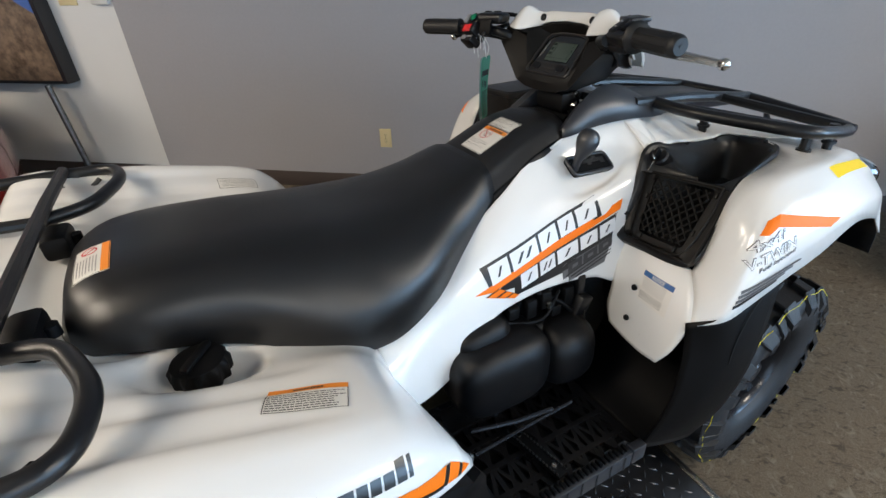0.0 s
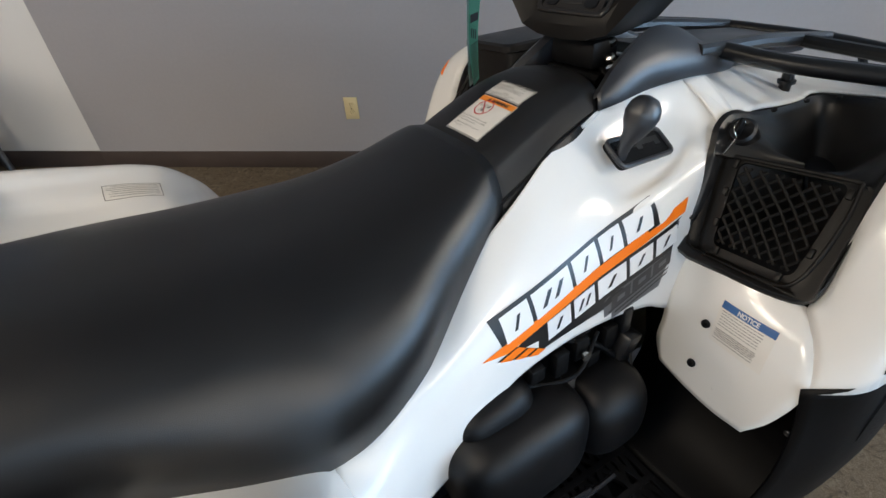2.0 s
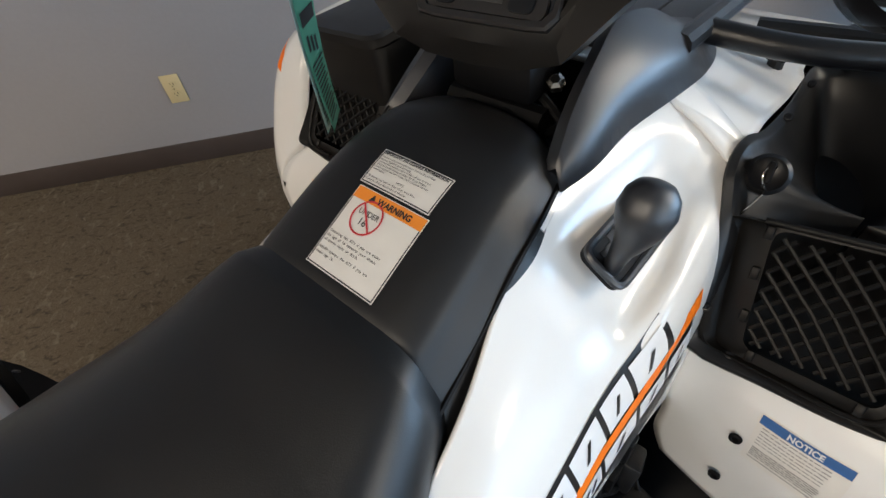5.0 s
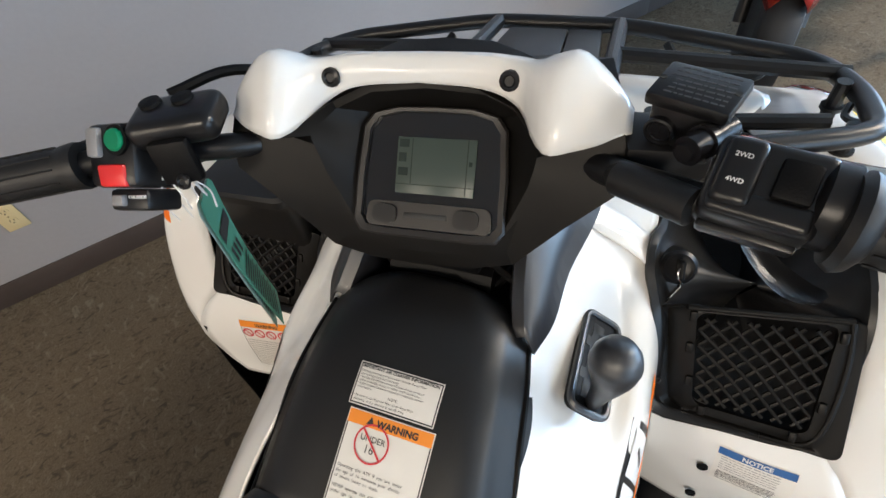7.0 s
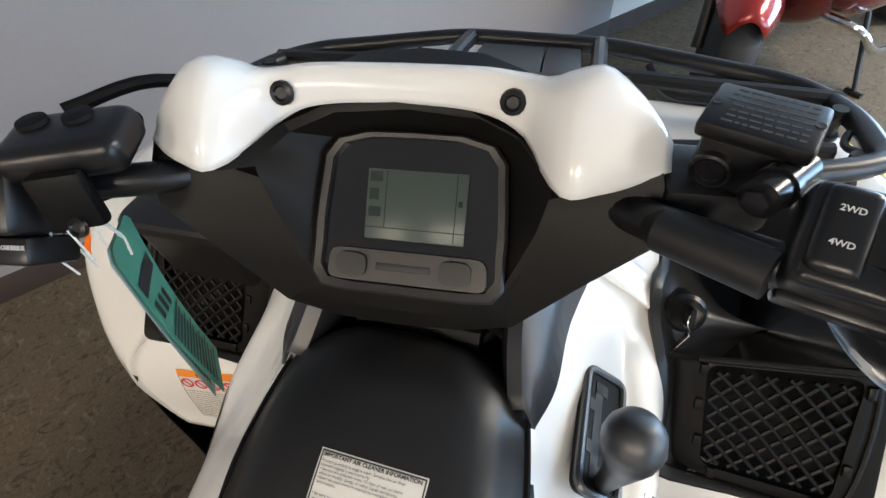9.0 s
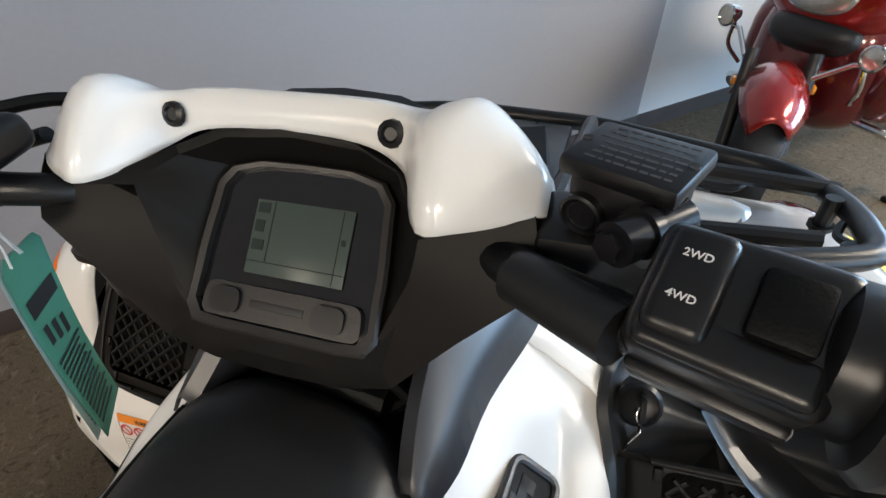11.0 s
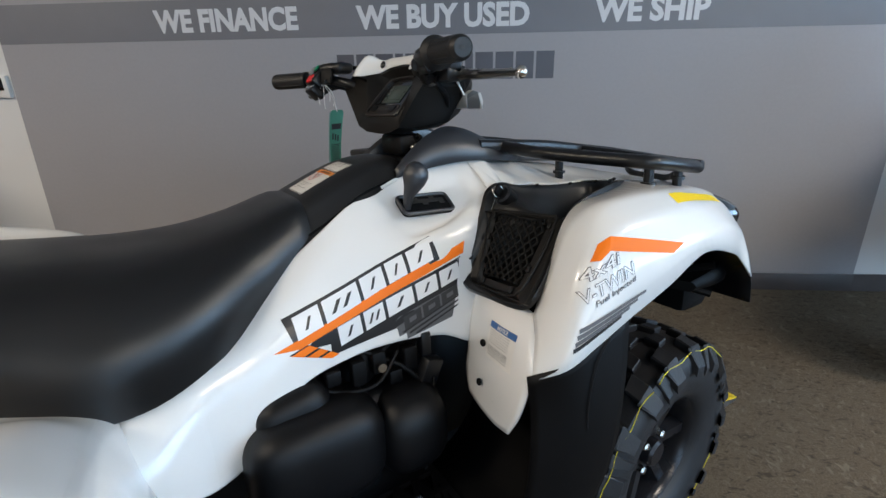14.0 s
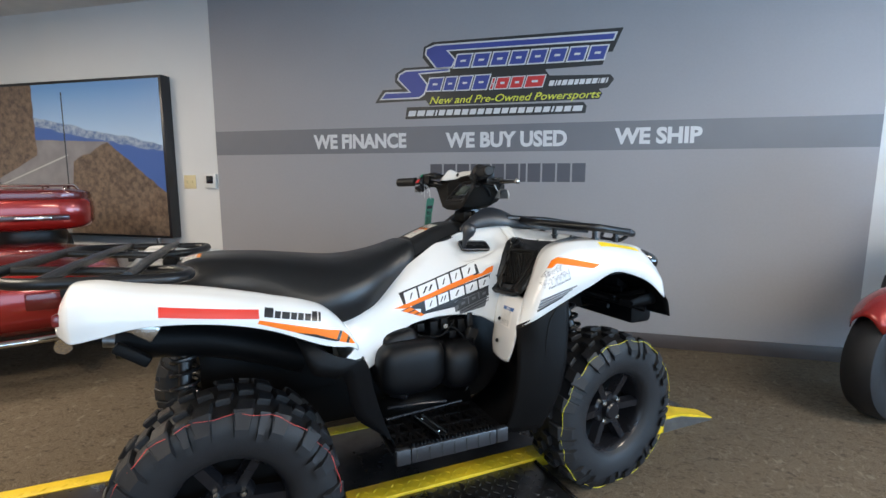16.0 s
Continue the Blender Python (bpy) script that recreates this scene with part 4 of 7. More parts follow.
    decal("reflector", [[(0, -.012), (.212, -.010), (.222, .012), (.010, .012)]], YELLOW_REFLECT, my, k, None, "long amber reflector strip")


def label(parent_key, m, w, h, band, band_h, title, lines, symbol=None, mat=LABEL_WHITE, line_size=.0042, title_size=.009, name="warning_label", tag="white printed warning label", ink=INK, edge=True):
    """A printed sticker: m's x and y run along its lower edge and left edge."""
    st = empty_child(name, tag)
    bm = bm_new(); quad(bm, [(0, 0), (w, 0), (w, h), (0, h)], m, 10, 10); lay(bm, parent_key, -(m.to_3x3() @ Vector((0, 0, 1))), .0007); part("paper", bm, mat, st)
    if edge:
        e = .0012
        bm = bm_new()
        for q in ([(0.001, 0.001), (w - .001, .001), (w - .001, .001 + e), (.001, .001 + e)], [(.001, h - e - .001), (w - .001, h - e - .001), (w - .001, h - .001), (.001, h - .001)], [(.001, .001), (.001 + e, .001), (.001 + e, h - .001), (.001, h - .001)], [(w - e - .001, .001), (w - .001, .001), (w - .001, h - .001), (w - e - .001, h - .001)]):
            quad(bm, q, m, 10, 10)
        lay(bm, parent_key, -(m.to_3x3() @ Vector((0, 0, 1))), .0010)
        part("border", bm, INK, st)
    if band:
        bm = bm_new(); quad(bm, [(.001, h - band_h), (w - .001, h - band_h), (w - .001, h - .001), (.001, h - .001)], m, 10, 4); lay(bm, parent_key, -(m.to_3x3() @ Vector((0, 0, 1))), .0012); part("band", bm, band, st)
    if title:
        t, x, y = title[:3]
        decal_words("title", t, title_size, title[3] if len(title) > 3 else INK, m @ pose(x, y, 0), parent_key, st, .0017, bold=title_size * .035)
    for t, x, y, sz in lines:
        if t:
            decal_words("print", t, sz, ink, m @ pose(x, y, 0), parent_key, st, .0014)
    if symbol:
        symbol(st, m, parent_key)
    return st


def empty_child(name, tag, m=LEANS):
    ob = new(name)
    ob.matrix_world = m
    ob.parent = atv
    return tagged(ob, tag)


def rule_lines(st, m, key, rows, x0, x1, mat=INK_GREY, thick=.0012):
    """Rows of small print too small to read, as plain bars."""
    bm = bm_new()
    rnd = random.Random(5)
    for y in rows:
        x = x0
        end = x1 - rnd.uniform(0, .15) * (x1 - x0)
        while x < end - .002:
            w = min(rnd.uniform(.003, .009), end - x)
            quad(bm, [(x, y), (x + w, y), (x + w, y + thick), (x, y + thick)], m, 1, 1)
            x += w + .0014
    lay(bm, key, -(m.to_3x3() @ Vector((0, 0, 1))), .0013)
    part("print", bm, mat, st)


def ring(bm, m, x, y, r, w, seg=28):
    grid(bm, [[m @ Vector((x + rr * math.cos(2 * math.pi * i / seg), y + rr * math.sin(2 * math.pi * i / seg), 0)) for i in range(seg)] for rr in (r, r - w)], closed=True)


def no_symbol(st, m, key):
    bm = bm_new()
    ring(bm, m, .031, .060, .0175, .0018)
    quad(bm, [(.031 - .0125, .060 + .0115), (.031 - .0112, .060 + .0128), (.031 + .0125, .060 - .0115), (.031 + .0112, .060 - .0128)], m, 4, 1)
    lay(bm, key, -(m.to_3x3() @ Vector((0, 0, 1))), .0016)
    part("symbol", bm, INK_RED, st)


# on the tank cover: viewer's right is the vehicle's right, viewer's up is forward
tl = plane_pose((.0825, .034, .968), (0, -1, 0), (1, 0, .22))
label("tank", tl, .087, .040, None, 0, ("IMPORTANT AIR CLEANER INFORMATION", .003, .0345), [
    ("Prevent premature engine wear. Service the air filter", .003, .0305, .0032), ("element regularly and correctly.", .003, .0275, .0032),
    ("• Service the element every 10 days of use, or more", .003, .0245, .0032), ("often in muddy, dusty, or other harsh conditions.", .004, .0215, .0032),
    ("• Refer to your owner's manual for complete service", .003, .0185, .0032), ("information.", .004, .0155, .0032), ("NOTE:", .038, .0115, .0034),
    ("• Be sure to use foam air filter oil on foam filter", .003, .0075, .0032), ("elements.  A dry element is not effective.", .004, .0040, .0032)],
    line_size=.0032, title_size=.0042, name="service_label", tag="white air-cleaner service label")
tw = plane_pose((-.0005, .030, .935), (0, -1, 0), (1, .04, .38))
label("tank", tw, .087, .086, LABEL_ORANGE, .013, ("WARNING", .031, .0755), [
    ("UNDER", .0185, .0615, .0076), ("16", .0245, .0515, .0105),
    ("Operating  this  ATV  if  you  are  under", .004, .034, .0040), ("the  age  of  16  increases  your  chance", .004, .0292, .0040), ("of  severe  injury  or  death.", .004, .0244, .0040),
    ("NEVER  operate  this  ATV  if  you  are", .004, .0164, .0040), ("under  age  16.", .004, .0116, .0040)], no_symbol, title_size=.0085)
bm = bm_new()
quad(bm, [(.0205, .0750), (.0285, .0750), (.0247, .0822), (.0243, .0822)], tw, 2, 2); lay(bm, "tank", (0, 0, -1), .0017); part("warning_triangle", bm, INK, atv, m=LEANS)

# notice label on the panel behind the right front wheel
nl = plane_pose((.12, -.359, .624), (0, -1, .06), (0, .06, 1))
st = label("panel-1", nl, .090, .070, LABEL_BLUE, .012, ("NOTICE", .028, .0605, PAINT_WHITE), [], title_size=.0095, name="notice_label", tag="white printed notice label with a blue band", edge=False)
rule_lines(st, nl, "panel-1", [.054, .0495, .045, .0405, .036, .0315], .006, .083, INK_GREY, .0011)
rule_lines(st, nl, "panel-1", [.0245, .0215, .0185, .0155, .0125, .008], .006, .083, INK, .0010)
# warning label on the rear deck and its pale twin across the seat
wl = plane_pose((-.586, -.470, .95), (.105, -.030, 0), (.030, .105, 0))
st = label("rear", wl, .110, .062, LABEL_ORANGE, .014, ("WARNING", .034, .0505), [], title_size=.0085, edge=True, tag="white warning label with an orange band")
rule_lines(st, wl, "rear", [.005 + .0050 * i for i in range(8)], .004, .106, INK, .0019)
wl = plane_pose((-.44, .47, .95), (-1, 0, 0), (0, -1, 0))
st = label("rear", wl, .10, .046, None, 0, None, [], tag="pale printed label on the fender")
rule_lines(st, wl, "rear", [.006 + .006 * i for i in range(6)], .006, .094, INK_GREY, .0017)
# label on the left panel
ll = plane_pose((.12, .446, .550), (0, -1, 0), (0, -.06, 1))
st = label("panel1", ll, .10, .135, LABEL_ORANGE, .016, ("WARNING", .034, .1225), [], title_size=.0095, tag="white warning label with an orange band and red symbols")
bm = bm_new()
for i in range(4):
    ring(bm, ll, .014 + .024 * i, .105, .0108, .0030); quad(bm, [(.007 + .024 * i, .111), (.009 + .024 * i, .113), (.021 + .024 * i, .099), (.019 + .024 * i, .097)], ll, 2, 1)
lay(bm, "panel1", (1, 0, 0), .0014); part("symbol", bm, INK_RED, st)
rule_lines(st, ll, "panel1", [.006 + .0065 * i for i in range(13)], .005, .094, INK_GREY, .0018)
# label on the back of the seat
sl = plane_pose((-.803, .004, 1.0), (.02, -1, 0), (1, .02, 0))
st = label("seat", sl, .108, .058, LABEL_ORANGE, .0, None, [], tag="white warning label with an orange band on the seat")
bm = bm_new(); quad(bm, [(.002, .044), (.106, .044), (.106, .056), (.002, .056)], sl, 6, 4); lay(bm, "seat", (0, 0, -1), .0013); part("band", bm, LABEL_ORANGE, st)
rule_lines(st, sl, "seat", [.006 + .005 * i for i in range(7)], .044, .102, INK_GREY, .0018)
bm = bm_new(); ring(bm, sl, .020, .024, .013, .0028); quad(bm, [(.012, .031), (.0145, .033), (.0285, .017), (.026, .015)], sl, 3, 1); lay(bm, "seat", (0, 0, -1), .0014); part("symbol", bm, INK_RED, st)

# ---- black panels with mesh behind the fenders ----
def screw(parent, p, n, r=.006, mat=BLACK, m=LEANS):
    bm = bm_new()
    q = Vector(n).to_track_quat("Z", "Y").to_matrix().to_4x4()
    q.translation = Vector(p)
    revolve(bm, [(.0001, 0), (r, 0), (r * .95, r * .35), (r * .6, r * .5), (r * .45, r * .3), (.0001, r * .3)], 12, q, "Z")
    return part("screw", bm, mat, parent, m=m)


for s in (-1, 1):
    tray = empty_child("mesh_panel", "black moulded panel with a diamond mesh")
    P = [(.258, .257, .735), (.280, .250, .79), (.312, .238, .850), (.336, .224, .888), (.350, .216, .906), (.372, .213, .919), (.402, .216, .921), (.434, .224, .912), (.53, .229, .901), (.63, .226, .896), (.662, .240, .896), (.657, .285, .902),
         (.628, .335, .913), (.585, .384, .924), (.545, .409, .930), (.500, .428, .933), (.42, .442, .922), (.372, .447, .905), (.338, .451, .872), (.303, .457, .808), (.262, .458, .760), (.256, .42, .742), (.257, .34, .735)]
    out = smooth_line([(x, s * y, z) for x, y, z in P], 3, closed=True)
    c = Vector((.40, s * .345, .86))
    up = Vector((-.50, 0, .86)).normalized()

    def shrunk(f, d):
        return [p.lerp(c + up * (p - c).dot(up), f) - up * d for p in out]

    rings = [shrunk(0, .006), shrunk(0, -.004), shrunk(.012, -.0065), shrunk(.075, -.0055), shrunk(.095, -.002), shrunk(.12, .004), shrunk(.20, .012), shrunk(.35, .024), shrunk(.6, .040), shrunk(.97, .044)]
    bm = bm_new()
    grid(bm, rings, closed=True)
    part("tray", bm, PANEL, tray, sharp=42)
    # mesh plate
    A, B, C, D = [Vector((x, s * y, z)) for x, y, z in ((.276, .300, .754), (.264, .428, .768), (.352, .424, .890), (.338, .274, .878))]
    nrm = Vector((-.83, 0, .55))
    at = lambda u, v: A.lerp(B, u).lerp(D.lerp(C, u), v) + nrm * .008
    bm = bm_new()
    n = 6
    for k in range(-n, n + 1):
        for sign in (1, -1):
            pts = []
            for i in range(25):
                t = i / 24
                u = t if sign > 0 else 1 - t
                v = (k / n) + t * 1.0
                pts.append((u, v))
            pts = [p for p in pts if 0.02 <= p[1] <= .98]
            if len(pts) > 1:
                ln = [at(.06 + .88 * u, .05 + .9 * v) for u, v in pts]
                tube(bm, [ln[0], ln[len(ln) // 2], ln[-1]] if len(ln) > 2 else ln, .0025, 6)
    part("mesh", bm, COWL, tray)
    bm = bm_new()
    levels = (((-.30, -.10, .014), (1.25, -.11, .014), (1.14, 1.0, .014), (-.30, .98, .014)), ((-.30, -.10, .001), (1.25, -.11, .001), (1.14, 1.0, .004), (-.30, .98, .001)),
              ((-.26, -.085, 0), (1.22, -.095, 0), (1.12, 1.0, .003), (-.26, .99, .001)), ((-.17, -.07, .010), (1.12, -.07, .003), (1.09, 1.0, .004), (-.17, 1.0, .011)),
              ((-.07, -.055, .001), (1.06, -.05, 0), (1.05, 1.0, 0), (-.07, 1.0, .001)), ((.035, .035, 0), (.965, .035, 0), (.965, .965, 0), (.035, .965, 0)), ((.035, .035, .006), (.965, .035, .006), (.965, .965, .006), (.035, .965, .006)))
    grid(bm, [rounded([at(u, v) - nrm * d for u, v, d in cs], .014, 4, True) for cs in levels], closed=True)
    tube(bm, [at(-.03, 1.005), at(1.03, 1.005)], .0035, 8)
    part("mesh_frame", bm, COWL, tray, sharp=50)
    bm = bm_new()
    tube(bm, smooth_line([at(1.03, 1.0), at(1.075, .72), at(1.085, .40), at(1.06, .12), at(.98, -.03), at(.82, -.075), at(.62, -.085)], 4), .003, 8)
    part("flap_edge", bm, COWL, tray)
    for u, v in ((.0, .28), (-.01, .62), (.01, .93), (1.0, .30), (1.0, .88), (.12, .0), (.86, -.0)):
        bm = bm_new()
        q = plane_pose(at(u, v) + nrm * .001, (at(1, v) - at(0, v)), (at(u, 1) - at(u, 0)))
        box(bm, (-.004, -.007, -.002), (.004, .007, .004), .002, q)
        part("clip", bm, COWL, tray)
    for x, y, z in ((.279, .258, .788), (.477, .238, .912), (.583, .238, .903), (.643, .262, .903), (.592, .352, .925), (.505, .412, .938), (.262, .437, .760), (.268, .300, .745)):
        screw(tray, (x, s * y, z), up, .005, BLACK, None)
    for x, y, z in ((.251, .347, .644), (.237, .351, .564)):
        screw(atv, (x - .011, s * y, z), (-1, 0, .2), .0075, MATT)
    if s < 0:
        lock = empty_child("key_lock", "black lock with a key and ring hanging from it")
        q = Vector((-.75, -.1, .62)).to_track_quat("Z", "Y").to_matrix().to_4x4()
        q.translation = Vector((.374, -.250, .903))
        bm = bm_new(); revolve(bm, [(.0001, -.02), (.021, -.02), (.021, .010), (.017, .014), (.014, .012), (.0001, .012)], 24, q, "Z"); part("lock_body", bm, BLACK, lock)
        bm = bm_new(); box(bm, (-.003, -.011, .012), (.003, .011, .034), .002, q); part("key_head", bm, MATT, lock)
        bm = bm_new()
        tube(bm, [q @ Vector((0, .006, .03)) + Vector((-.012 * math.sin(a), .004 * math.sin(a * 2), -.013 + .013 * math.cos(a))) for a in [i * math.pi / 8 for i in range(16)]], .0009, 5, closed=True)
        part("key_ring", bm, STEEL, lock)
        bm = bm_new(); box(bm, (-.004, -.001, -.045), (.004, .001, 0), .0006, Matrix.Translation(q @ Vector((0, .004, .022)) + Vector((-.012, -.004, -.02))) @ pose(0, 0, 0, 20, 12, 0)); part("spare_key", bm, STEEL, lock)

# ---- gear shift ----
gm = plane_pose((.222, -.1745, .8925), (.115, .0, -.006), (-.005, .036, .028))
shift = empty_child("gear_shift", "black ball-headed gear lever in a slotted gate")
bm = bm_new()
GATE = rounded([(-.058, -.025, 0), (.062, -.025, 0), (.058, .025, 0), (-.062, .025, 0)], .012, 5, True)
prism(bm, [(x, y) for x, y, _ in GATE], .008, gm)
part("gate_plate", bm, MATT, shift)
bm = bm_new()
tube(bm, [gm @ Vector((p.x * .97, p.y * .94 + .0003, .0085)) for p in GATE], .0040, 8, closed=True)
part("gate_rim", bm, SHROUD, shift)
bm = bm_new()
for i in range(5):
    x = -.040 + .020 * i
    prism(bm, [(x - .006, -.009 + .006 * (i % 2)), (x + .006, -.009 + .006 * (i % 2)), (x + .006, .006 + .006 * (i % 2)), (x - .006, .006 + .006 * (i % 2))], .0012, gm @ pose(0, .006, .0076))
prism(bm, [(-.046, -.003), (.046, -.003), (.046, .006), (-.046, .006)], .0012, gm @ pose(0, .006, .0076))
part("gate_slot", bm, DARK, shift)
bm = bm_new()
axis = [(.176, -.180, .885), (.177, -.184, .904), (.179, -.188, .922), (.184, -.192, .936), (.189, -.194, .949), (.194, -.195, .962), (.199, -.195, .974), (.203, -.195, .983), (.2045, -.195, .986)]
tube(bm, smooth_line(axis, 3), .01, 18, radii=[r for r in np.interp(np.linspace(0, 8, 25), range(9), [.008, .0085, .0105, .016, .0225, .0255, .0225, .0145, .003])])
part("knob", bm, SHROUD, shift, "smooth black plastic knob", sharp=80)

# ---- steering shroud round the column ----
for s in (-1, 1):
    bm = bm_new()
    low = smooth_line([(.188, s * .120, .949), (.225, s * .132, .958), (.285, s * .135, .966), (.36, s * .150, .972), (.43, s * .152, .966), (.50, s * .138, .960), (.545, s * .105, .965)], 4)
    mid = smooth_line([(.192, s * .112, .965), (.232, s * .112, .990), (.285, s * .118, 1.010), (.345, s * .125, 1.018), (.42, s * .128, 1.006), (.48, s * .118, .986), (.53, s * .095, .978)], 4)
    top = smooth_line([(.194, s * .108, .968), (.236, s * .098, 1.000), (.285, s * .092, 1.030), (.335, s * .085, 1.045), (.39, s * .088, 1.036), (.45, s * .085, 1.010), (.50, s * .07, .986)], 4)
    inn = [p + Vector((0, -s * .012, -.008)) for p in top]
    dip = [p + Vector((0, -s * .02, -.07)) for p in top]
    grid(bm, [low, mid, top, inn, dip])
    outward(bm, (.33, 0, .9))
    part("steering_shroud", bm, SHROUD, atv, "dark charcoal plastic shroud beside the steering column", m=LEANS, solid=.003)
    # pale edge strip beside the tank cover
    bm = bm_new()
    tube(bm, smooth_line([(.150, s * .121, .932), (.19, s * .114, .944), (.225, s * .098, .945)], 4), .006, 6)
    part("trim_strip", bm, WHITE, atv, m=LEANS)
# steering column, clamp and dark well below the cowl
bm = bm_new()
tube(bm, [(.30, 0, .80), (.275, 0, 1.06)], .020, 14)
tube(bm, [(.255, -.06, .965), (.255, .06, .965)], .016, 10)
box(bm, (.24, -.05, .985), (.30, .05, 1.03), .008)
part("steering_column", bm, MATT, atv, "black steering column and clamp", m=LEANS)
bm = bm_new()
box(bm, (.22, -.10, .70), (.52, .10, .93), .02)
part("inner_well", bm, MATT, atv, m=LEANS)
for x, y, z in ((.27, -.06, 1.0), (.30, -.075, .985), (.285, -.045, 1.02)):
    bm = bm_new(); revolve(bm, [(.0001, 0), (.009, 0), (.009, .008), (.005, .011), (.0001, .011)], 6, Matrix.Translation((x, y, z)) @ pose(0, 0, 0, 10, -30, 0), "Z"); part("bolt", bm, STEEL, atv, m=LEANS)
for pts, r in (([(.25, -.045, .965), (.245, -.02, .972), (.25, .01, .968), (.26, .04, .975), (.29, .06, 1.02)], .0045), ([(.27, .08, .95), (.25, .05, .962), (.24, .0, .958), (.25, -.05, .95), (.29, -.08, .96)], .006),
               ([(.26, -.09, .955), (.265, -.05, .985), (.275, -.01, 1.0), (.30, .03, 1.03)], .005)):
    bm = bm_new(); tube(bm, smooth_line(pts, 5), r, 8); part("cable", bm, MATT, atv, m=LEANS)

# ---- handlebar ----
STEERM = LEANS @ Matrix.Translation((.255, 0, 0)) @ Matrix.Rotation(radians(5.5), 4, "Z")
steer = "steer"
bm = bm_new()
tube(bm, rounded([(-.122, -.385, 1.176), (-.072, -.235, 1.170), (-.068, -.215, 1.165), (-.034, -.165, 1.152), (.025, -.12, 1.125), (.06, -.06, 1.08), (.06, .06, 1.08), (.025, .12, 1.125), (-.030, .165, 1.152), (-.052, .215, 1.162), (-.072, .262, 1.164), (-.122, .375, 1.164)], .03, 5), .0115, 14)
part("bar", bm, RACK, steer)
for s in (-1, 1):
    a, b = (Vector((-.121, -.389, 1.175)), Vector((-.086, -.274, 1.178))) if s < 0 else (Vector((-.126, .384, 1.164)), Vector((-.080, .276, 1.164)))
    k = 24
    pts = [a.lerp(b, i / k) for i in range(k + 1)]
    rr = [.0185 + (.0012 if i % 2 else 0) if 2 < i < 21 else .0195 for i in range(k + 1)]
    rr[0] = .014; rr[1] = .0185; rr[22:] = (.027, .029, .026) if s < 0 else (.0200, .0208, .0200)
    bm = bm_new(); tube(bm, pts, .018, 20, radii=rr)
    grip = part("grip", bm, GRIP, steer, "black ribbed rubber grip")
    bm = bm_new()
    q = (a - b).normalized().to_track_quat("Z", "Y").to_matrix().to_4x4(); q.translation = a
    revolve(bm, [(.0001, .0005), (.003, .0005), (.0035, .0015), (.0001, .0012)], 10, q, "Z"); part("grip_hole", bm, DARK, grip)
    bm = bm_new()
    for j in range(10):
        an = 2 * math.pi * j / 10
        side = Vector((0, 0, 1)).cross((a - b).normalized())
        off = side * math.cos(an) + Vector((0, 0, 1)) * math.sin(an)
        tube(bm, [a.lerp(b, .16) + off * .0194, a.lerp(b, .86) + off * .0194], .0010, 4)
    part("ribs", bm, GRIP, grip)


def along(y, dx=0.0, dz=0.0, yaw=0.0, tilt=0.0):
    """A pose on the bar at y: local x across the bar (rearwards negative), y along it."""
    s = -1 if y < 0 else 1
    f = (abs(y) - .13) / .24
    return pose(-.035 - f * .083 + dx, y, 1.15 + f * .02 + dz, 0, tilt, s * 19 + yaw)


# right switch block
q = pose(-.0655, -.2390, 1.1800, 0, -31, -19) @ Matrix.Diagonal((.80, .82, .80, 1))
bm = bm_new(); box(bm, (-.034, -.040, -.030), (.028, .034, .018), .008, q, 3); blk = part("switch_block", bm, BLACK, steer, "glossy black switch block")
bm = bm_new(); box(bm, (-.026, .003, .012), (.024, .029, .0245), .006, q, 3); part("selector_cap", bm, BLACK, blk)
bm = bm_new(); box(bm, (-.014, -.030, .016), (.016, -.006, .0245), .003, q); part("rocker", bm, MATT, blk)
for body, x in (("2WD", .008), ("4WD", -.011)):
    words("marking", body, .0050, PAINT_WHITE, q @ pose(x, .0225, .0248, 0, 0, -90), blk, bold=.00008, depth=.0001)
bm = bm_new(); tube(bm, [q @ Vector((.0, y, -.006)) for y in (-.032, -.036, -.050, -.056)], .03, 24, radii=[.021, .0255, .0255, .020]); part("throttle_case", bm, BLACK, steer)
bm = bm_new()
blade = [(-.064, -.240, 1.146), (-.074, -.248, 1.137), (-.086, -.259, 1.130), (-.098, -.271, 1.128), (-.107, -.281, 1.132)]
across = Vector((-.62, .78, .10)).normalized()
grid(bm, [[Vector(p) + across * e * w + Vector((0, 0, -.004 * (1 - e * e))) for e in (-1, -.5, 0, .5, 1)] for p, w in zip(smooth_line(blade, 3), np.interp(np.linspace(0, 1, 13), [0, .3, .7, .92, 1], [.007, .009, .012, .011, .006]))])
bmesh.ops.solidify(bm, geom=bm.faces[:], thickness=.006)
part("thumb_throttle", bm, BLACK, steer, "black thumb throttle lever")
for u, v in ((-.026, -.030), (-.026, .024)):
    bm = bm_new(); revolve(bm, [(.0001, -.0302), (.005, -.0302), (.005, -.034), (.0001, -.034)], 10, q @ pose(u + .02, v, 0), "Z"); part("case_screw", bm, DULL_STEEL, blk)
bm = bm_new(); box(bm, (-.040, -.036, -.026), (-.030, .030, -.008), .004, q); part("lower_lip", bm, BLACK, blk)
bm = bm_new(); box(bm, (-.032, -.036, .002), (-.012, .030, .0195), .005, q, 3); part("front_ledge", bm, BLACK, blk)
